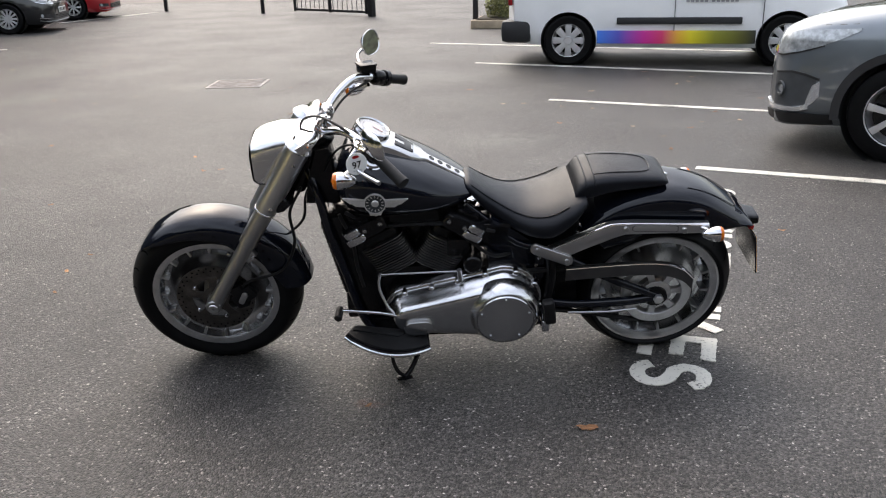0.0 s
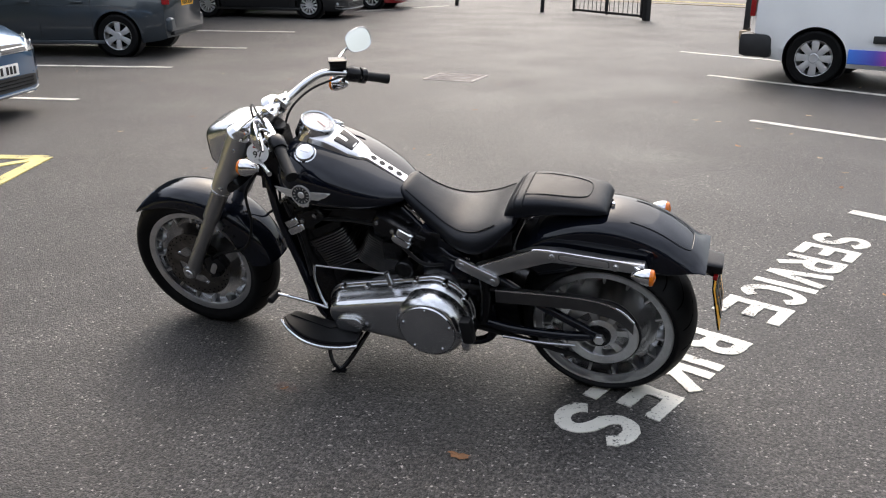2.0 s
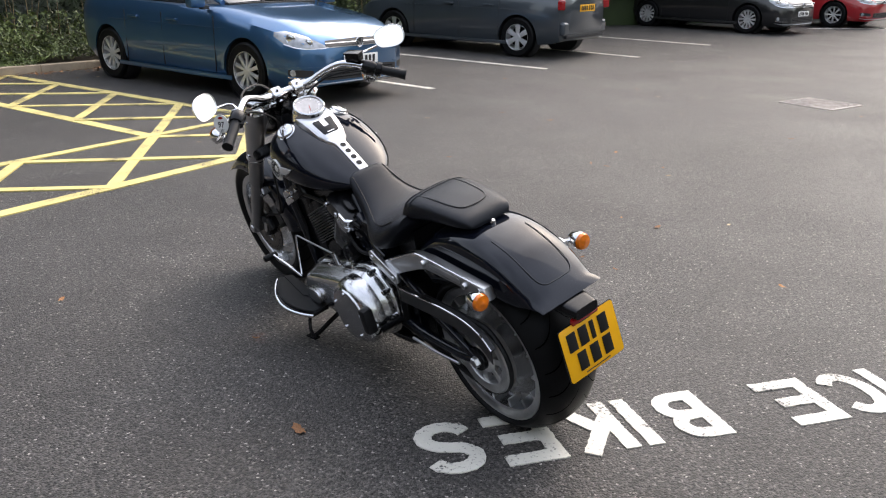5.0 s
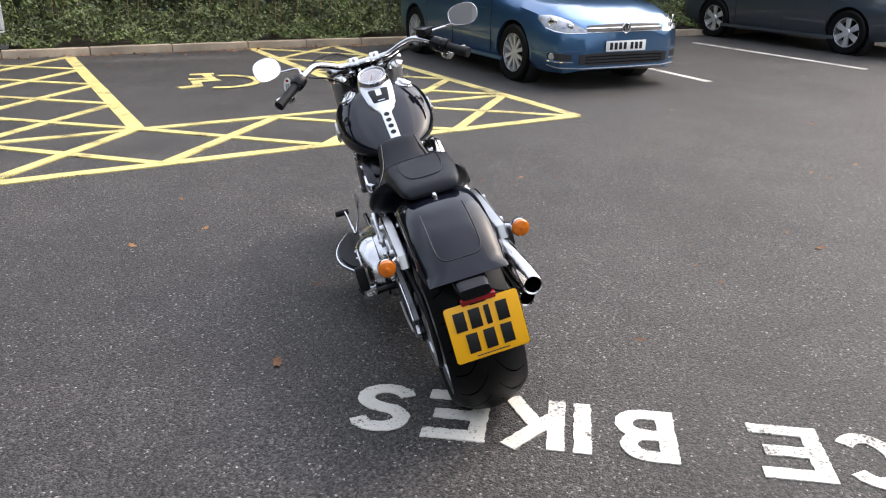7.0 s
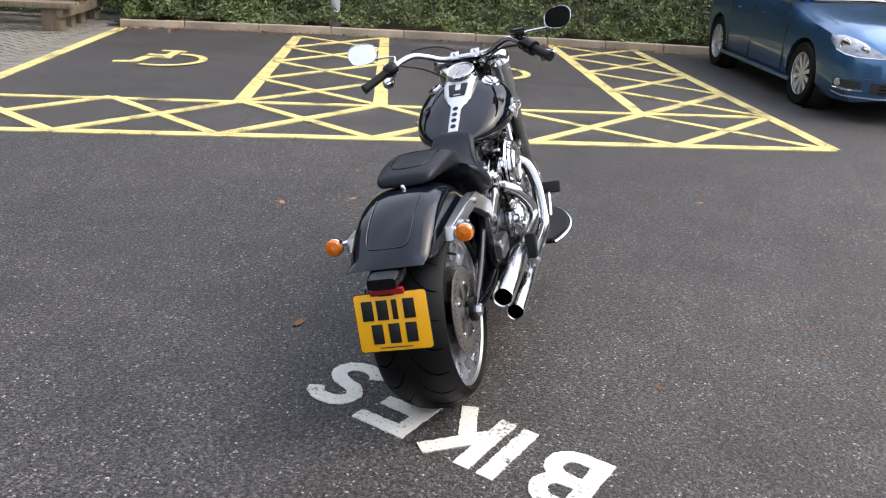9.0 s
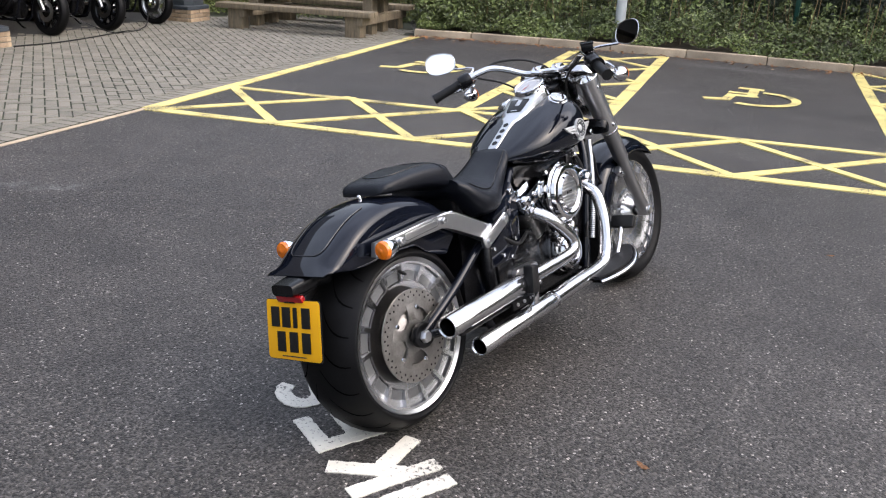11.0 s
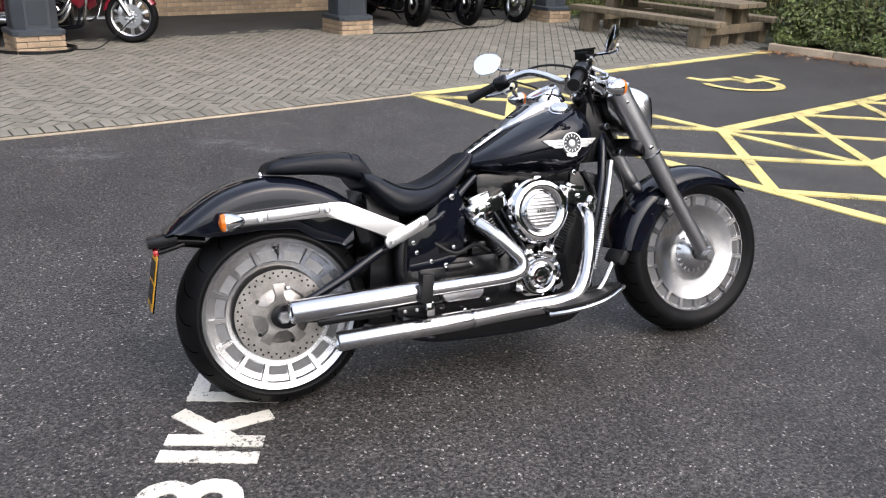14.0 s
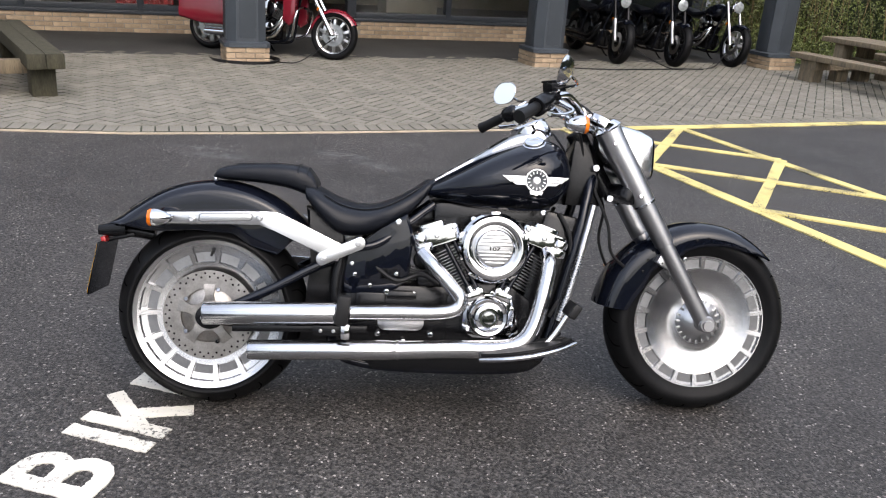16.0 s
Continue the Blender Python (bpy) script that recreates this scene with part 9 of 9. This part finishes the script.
# ---------------------------------------------------------------- motorcycles parked under the canopy
def parked_bike(m, paint, bright, touring, spokes, label):
    """A plainer machine for the row under the canopy: x forward, z up, origin under the rear axle."""
    ob = tagged(empty("motorcycle", m), label, "motorcycle", group="motorcycles under the canopy")
    metal = CHROME if bright else BLACK_SATIN
    wb, r = (1.62, 0.30) if touring else (1.56, 0.305)
    for x, half in ((0.0, 0.085), (wb, 0.06 if not touring else 0.055)):
        k = Matrix.Translation((x, 0, r)) @ pose(0, 0, 0, 90, 0, 0)
        w = part("wheel", lathe([(0.205, -half * 0.75), (0.222, -half * 0.9), (0.226, -half * 0.7), (0.205, -0.02), (0.205, 0.02), (0.226, half * 0.7), (0.222, half * 0.9), (0.205, half * 0.75)], 44, k), RIM_EDGE if (bright or touring) else BLACK_SATIN, ob)
        part("tyre", tyre_mesh(r, 0.220, half, half * 1.35, k), TYRE, w)
        for i in range(spokes):
            for s in (-1, 1):
                part("spoke", prism([(-0.012, 0.04), (0.012, 0.04), (0.017, 0.212), (-0.017, 0.212)], 0.016, k @ pose(0, 0, 0, 0, 0, 360 * i / spokes) @ pose(0, 0, s * half * 0.5, -s * 4, 0, 0), 0.003), RIM_EDGE if (bright or touring) else BLACK_SATIN, w)
        part("hub", rod((x, -0.06, r), (x, 0.06, r), 0.045, None, 24, 0.006), metal, w)
        for s in (-1, 1):
            part("brake_disc", lathe([(0.075, -0.002), (0.135, -0.002), (0.135, 0.002), (0.075, 0.002), (0.075, -0.002)], 36, Matrix.Translation((x, s * (half + 0.012), r)) @ pose(0, 0, 0, 90, 0, 0)), DISC_STEEL, w)
    top = Vector((wb - 0.36, 0, 0.90))
    ax = Vector((wb, 0, r))
    for s in (-1, 1):
        o = Vector((0, s * 0.105, 0))
        lg = part("fork_leg", rod(top + o, top + o + (ax - top) * 0.55, 0.026, None, 18), CHROME if (bright or touring) else BLACK_SATIN, ob)
        part("fork_slider", rod(top + o + (ax - top) * 0.5, ax + o, 0.032, 0.028, 18, 0.004), CHROME if (bright or touring) else FORK_GREY, lg)
        part("caliper", box(0.06, 0.04, 0.10, (wb - 0.10, s * 0.085, r + 0.06), 0.012, (0, 20, 0)), BLACK_SATIN if not touring else SATIN, lg)
        part("front_reflector", box(0.02, 0.006, 0.045, (wb - 0.19, s * 0.136, 0.60), 0.003, (0, 30, 0)), AMBER, lg)
    # front mudguard
    secs = []
    a0, a1 = (28, 168) if touring else (62, 132)
    for i in range(23):
        a = radians(a0 + (a1 - a0) * i / 22)
        ring = []
        for j in range(11):
            q = radians(-84 + 168 * j / 10)
            rr = r + 0.022 - 0.055 * (1 - math.cos(q))
            ring.append((wb + rr * math.cos(a), 0.085 * math.sin(q), r + rr * math.sin(a)))
        for j in range(10, -1, -1):
            q = radians(-84 + 168 * j / 10)
            rr = r + 0.018 - 0.055 * (1 - math.cos(q))
            ring.append((wb + rr * math.cos(a), 0.081 * math.sin(q), r + rr * math.sin(a)))
        secs.append(ring)
    part("front_fender", loft(secs), paint, ob, angle=60)
    secs = []
    for i in range(19):
        a = radians(40 + 105 * i / 18)
        ring = []
        for j in range(11):
            q = radians(-84 + 168 * j / 10)
            rr = r + 0.05 - 0.08 * (1 - math.cos(q))
            ring.append((rr * math.cos(a), 0.11 * math.sin(q), r + rr * math.sin(a)))
        for j in range(10, -1, -1):
            q = radians(-84 + 168 * j / 10)
            rr = r + 0.045 - 0.08 * (1 - math.cos(q))
            ring.append((rr * math.cos(a), 0.106 * math.sin(q), r + rr * math.sin(a)))
        secs.append(ring)
    part("rear_fender", loft(secs), paint, ob, angle=60)
    # engine
    c = Vector((0.80, 0, 0.34))
    part("crankcase", box(0.40, 0.22, 0.24, (0.76, 0, 0.30), 0.04), BLACK_METAL, ob)
    part("primary_cover", prism(rounded(0.42, 0.17, 0.08), 0.07, Matrix.Translation((0.68, 0.15, 0.30)) @ pose(0, 0, 0, 90, 0, 0), 0.015), metal if touring or bright else BLACK_METAL, ob)
    part("cam_cover", lathe([(0, 0.03), (0.05, 0.028), (0.065, 0.02), (0.07, 0)], 28, on_side(0.80, 0.33, -0.115, -1)), CHROME if (bright or touring) else BLACK_SATIN, ob)
    for d in (-1, 1):
        axd = Vector((d * 0.42, 0, 0.9)).normalized()
        sd = Vector((axd.z, 0, -axd.x))
        rot = Matrix.Identity(4)
        rot.col[0][:3], rot.col[1][:3], rot.col[2][:3] = sd, (0, 1, 0), axd
        cy = part("cylinder", rod(c + axd * 0.1, c + axd * 0.25, 0.06, None, 20), BLACK_METAL, ob)
        for k in range(9):
            part("cooling_fin", prism(rounded(0.145, 0.20, 0.03), 0.004, Matrix.Translation(c + axd * (0.13 + 0.014 * k)) @ rot, 0.001), SATIN if touring else BLACK_METAL, cy)
        part("rocker_cover", prism(rounded(0.15, 0.20, 0.03), 0.06, Matrix.Translation(c + axd * 0.29) @ rot, 0.014), CHROME if (bright or touring) else BLACK_SATIN, ob)
    part("air_cleaner", lathe([(0, 0.05), (0.06, 0.05), (0.09, 0.04), (0.095, 0.0)], 32, on_side(0.80, 0.56, -0.12, -1)), CHROME if (bright or touring) else BLACK_SATIN, ob)
    for z in (0.22, 0.30):
        part("exhaust", tube([(0.0, -0.20, z), (0.5, -0.20, z), (0.85, -0.19, z + 0.0), (0.98, -0.17, z + 0.14), (1.0, -0.12, 0.5)], 0.034, 14, 6, radii=[0.042, 0.042, 0.03, 0.026, 0.024]), CHROME if (bright or touring) else BLACK_SATIN, ob)
    for s in (-1, 1):
        part("frame_tube", tube([(1.16, s * 0.03, 0.80), (1.10, s * 0.09, 0.55), (1.06, s * 0.10, 0.25), (0.95, s * 0.10, 0.16), (0.5, s * 0.10, 0.16), (0.35, s * 0.11, 0.35), (0.4, s * 0.1, 0.6)], 0.016, 10, 6), BLACK_PAINT, ob)
        part("swing_arm", tube([(0.42, s * 0.12, 0.34), (0.0, s * 0.13, r)], 0.02, 10, 0), BLACK_SATIN, ob)
        part("grip", rod((0.98, s * 0.36, 0.99), (0.93, s * 0.47, 0.97), 0.018, None, 14, 0.003), RUBBER, ob)
        part("mirror", prism([(0.055 * math.cos(q), 0.035 * math.sin(q)) for q in [6.283 * i / 20 for i in range(20)]], 0.014, Matrix.Translation((1.0, s * 0.42, 1.10)) @ pose(0, 0, 0, 90, 0, 90), 0.004), metal, ob)
        if touring:
            part("leg_guard", loft([super_ring(1.03, 0.035, 0.42, 0.58, 0.78, 3), super_ring(1.10, 0.05, 0.36, 0.56, 0.80, 3), super_ring(1.18, 0.035, 0.42, 0.60, 0.80, 3)]), paint, ob).matrix_basis = Matrix.Translation((0, s * 0.22, 0))
            part("pannier", loft([super_ring(-0.30, 0.08, 0.36, 0.5, 0.66, 4), super_ring(0.0, 0.11, 0.30, 0.5, 0.68, 4), super_ring(0.30, 0.10, 0.30, 0.5, 0.66, 4)]), paint, ob).matrix_basis = Matrix.Translation((0, s * 0.25, 0))
    part("handlebar", tube([(0.96, -0.40, 0.985), (1.03, -0.28, 1.03), (1.12, -0.10, 1.0), (1.12, 0.10, 1.0), (1.03, 0.28, 1.03), (0.96, 0.40, 0.985)], 0.013, 12, 6), metal, ob)
    part("fuel_tank", loft([super_ring(0.60, 0.05, 0.66, 0.70, 0.72), super_ring(0.70, 0.12, 0.65, 0.70, 0.78), super_ring(0.85, 0.16, 0.64, 0.72, 0.86), super_ring(1.0, 0.165, 0.64, 0.74, 0.88), super_ring(1.09, 0.11, 0.68, 0.76, 0.86)]), paint, ob, angle=60)
    part("seat", loft([super_ring(-0.05, 0.10, 0.68, 0.72, 0.76, 3), super_ring(0.2, 0.15, 0.64, 0.69, 0.75, 3), super_ring(0.42, 0.15, 0.60, 0.65, 0.69, 3), super_ring(0.62, 0.08, 0.66, 0.70, 0.74, 3)]), LEATHER, ob, angle=60)
    hl = part("headlamp", lathe([(0, -0.09), (0.05, -0.08), (0.085, -0.02), (0.088, 0.02), (0.08, 0.03)], 30, Matrix.Translation((1.34, 0, 0.86)) @ pose(0, 0, 0, 0, 90, 0)), metal, ob)
    part("headlamp_lens", lathe([(0, 0.045), (0.05, 0.038), (0.08, 0.026)], 30, Matrix.Translation((1.34, 0, 0.86)) @ pose(0, 0, 0, 0, 90, 0)), LENS_CLEAR, hl)
    if touring:
        part("fairing", loft([super_ring(1.08, 0.30, 0.80, 0.98, 1.22, 2.5), super_ring(1.22, 0.34, 0.76, 0.96, 1.20, 2.5), super_ring(1.36, 0.26, 0.78, 0.94, 1.10, 2.5), super_ring(1.44, 0.12, 0.82, 0.92, 1.0, 2.5)]), paint, ob, angle=60)
        part("engine_guard", tube([(1.20, 0.05, 0.60), (1.22, 0.26, 0.56), (1.20, 0.31, 0.42), (1.16, 0.24, 0.28), (1.10, 0.08, 0.22)], 0.016, 10, 6), CHROME, ob)
        part("engine_guard", tube([(1.20, -0.05, 0.60), (1.22, -0.26, 0.56), (1.20, -0.31, 0.42), (1.16, -0.24, 0.28), (1.10, -0.08, 0.22)], 0.016, 10, 6), CHROME, ob)
    part("side_stand", tube([(0.72, 0.10, 0.16), (0.74, 0.20, 0.07), (0.75, 0.245, 0.045)], 0.012, 8, 4), BLACK_SATIN, ob)
    return ob


RED_PAINT = material("deep_red_paint", (0.17, 0.012, 0.022), rough=0.12, coat=0.5, vary=0.08, vary_scale=2)
for fx, fy, yaw, bright, sp_n, words in ((-2.60, -6.50, 103, False, 9, "matt black cruiser motorcycle parked under the canopy"), (-3.46, -6.62, 103, False, 9, "black cruiser motorcycle parked under the canopy"), (-4.44, -7.02, 106, True, 5, "black motorcycle with chrome fork and bright front wheel")):
    h = Vector((math.cos(radians(yaw)), math.sin(radians(yaw))))
    o = V2((fx, fy)) - h * 1.56
    parked_bike(pose(o.x, o.y, 0.003, -9, 0, yaw), BLACK_PAINT, bright, False, sp_n, words)
h = Vector((math.cos(radians(168)), math.sin(radians(168))))
o = V2((1.29, -5.06)) - h * 1.62
parked_bike(pose(o.x, o.y, 0.003, -8, 0, 168), RED_PAINT, True, True, 10, "deep red touring motorcycle with chrome engine beside the pillar")


# ---------------------------------------------------------------- fallen leaves and litter
def leaf_mesh(seed):
    rnd = random.Random(seed)
    b = bmesh.new()
    n = 14
    ring = []
    for i in range(n):
        a = 6.283 * i / n
        r = (0.5 + 0.5 * abs(math.cos(a)) ** 0.7) * (1.0 + (0.22 if i % 2 else -0.1))
        ring.append(b.verts.new((r * math.cos(a), 0.62 * r * math.sin(a), 0.12 * math.sin(a * 2 + rnd.random() * 3) + 0.16)))
    mid = b.verts.new((0, 0, 0.10))
    for i in range(n):
        b.faces.new((ring[i], ring[(i + 1) % n], mid))
    v0, v1, v2 = b.verts.new((-1.0, 0.03, 0.16)), b.verts.new((-1.55, 0.0, 0.05)), b.verts.new((-1.0, -0.03, 0.16))
    b.faces.new((v0, v1, v2))
    me = bpy.data.meshes.new("fallen_leaf")
    b.to_mesh(me)
    b.free()
    me.materials.append(LEAF_DRY if seed % 4 == 0 else LEAF_PALE)
    return me


LEAVES = [leaf_mesh(k) for k in range(4)]


def drop_leaf(x, y, size, turn, k, z=0.001):
    o = new("fallen_leaf", LEAVES[k % 4])
    o.matrix_basis = pose(x, y, z, 0, 0, turn) @ Matrix.Diagonal((size, size, size, 1))
    return tagged(o, "dry brown fallen leaf lying on the asphalt" if k % 4 == 0 else "pale faded fallen leaf lying on the asphalt", "leaf", group="fallen leaves")


for k, (x, y, s) in enumerate(((0.551, 2.384, 0.034), (-0.807, 1.62, 0.03), (0.527, 3.796, 0.022), (-0.383, 5.128, 0.03), (-1.05, 1.95, 0.024), (2.1, 7.2, 0.03), (2.5, 7.9, 0.035),
                               (1.75, 6.4, 0.03), (-2.0, 6.4, 0.025), (1.0, 7.5, 0.03), (0.2, 9.5, 0.035), (-1.6, 8.2, 0.03), (-3.4, 6.9, 0.03), (-1.9, 3.9, 0.022), (1.9, 4.4, 0.02), (0.0, 4.4, 0.018),
                               (-2.56, 5.12, 0.020), (-0.50, 4.46, 0.014), (-0.64, 5.09, 0.014), (0.61, 4.92, 0.022), (-1.61, 1.75, 0.024), (-0.20, 2.54, 0.016), (-0.23, 4.38, 0.016), (-1.83, 3.62, 0.018), (-1.88, 4.15, 0.020), (-1.68, 5.99, 0.022), (-3.98, 6.75, 0.030), (-1.42, 6.32, 0.020))):
    drop_leaf(x, y, s, 37 * k, 4 * k)


def litter_place(rnd):
    x, y = kerb_point(rnd.random() * 0.66, -0.07 - abs(rnd.gauss(0, 0.16)))
    return (x, y, 0.014 + 0.012 * rnd.random()), (0, 0, 1)


foliage("leaf_litter", LEAF_DRY, 650, litter_place, 0.028, "drift of small dry leaves along the foot of the kerb", "leaf litter", 55, 0.25)
rnd = random.Random(77)
for k in range(70):
    s = rnd.random() * 0.62
    x, y = kerb_point(s, -abs(rnd.gauss(0, 0.5)) - 0.05)
    drop_leaf(x, y, rnd.uniform(0.015, 0.03), rnd.uniform(0, 360), k, 0.009)
for k in range(60):
    drop_leaf(rnd.uniform(1.0, 5.5), rnd.uniform(6.8, 14.0), rnd.uniform(0.018, 0.036), rnd.uniform(0, 360), k, 0.006)
for k in range(40):
    drop_leaf(rnd.uniform(-8.0, 1.0), rnd.uniform(3.5, 16.0), rnd.uniform(0.014, 0.028), rnd.uniform(0, 360), k, 0.006)

# ---------------------------------------------------------------- paving blocks
lay_pavers()
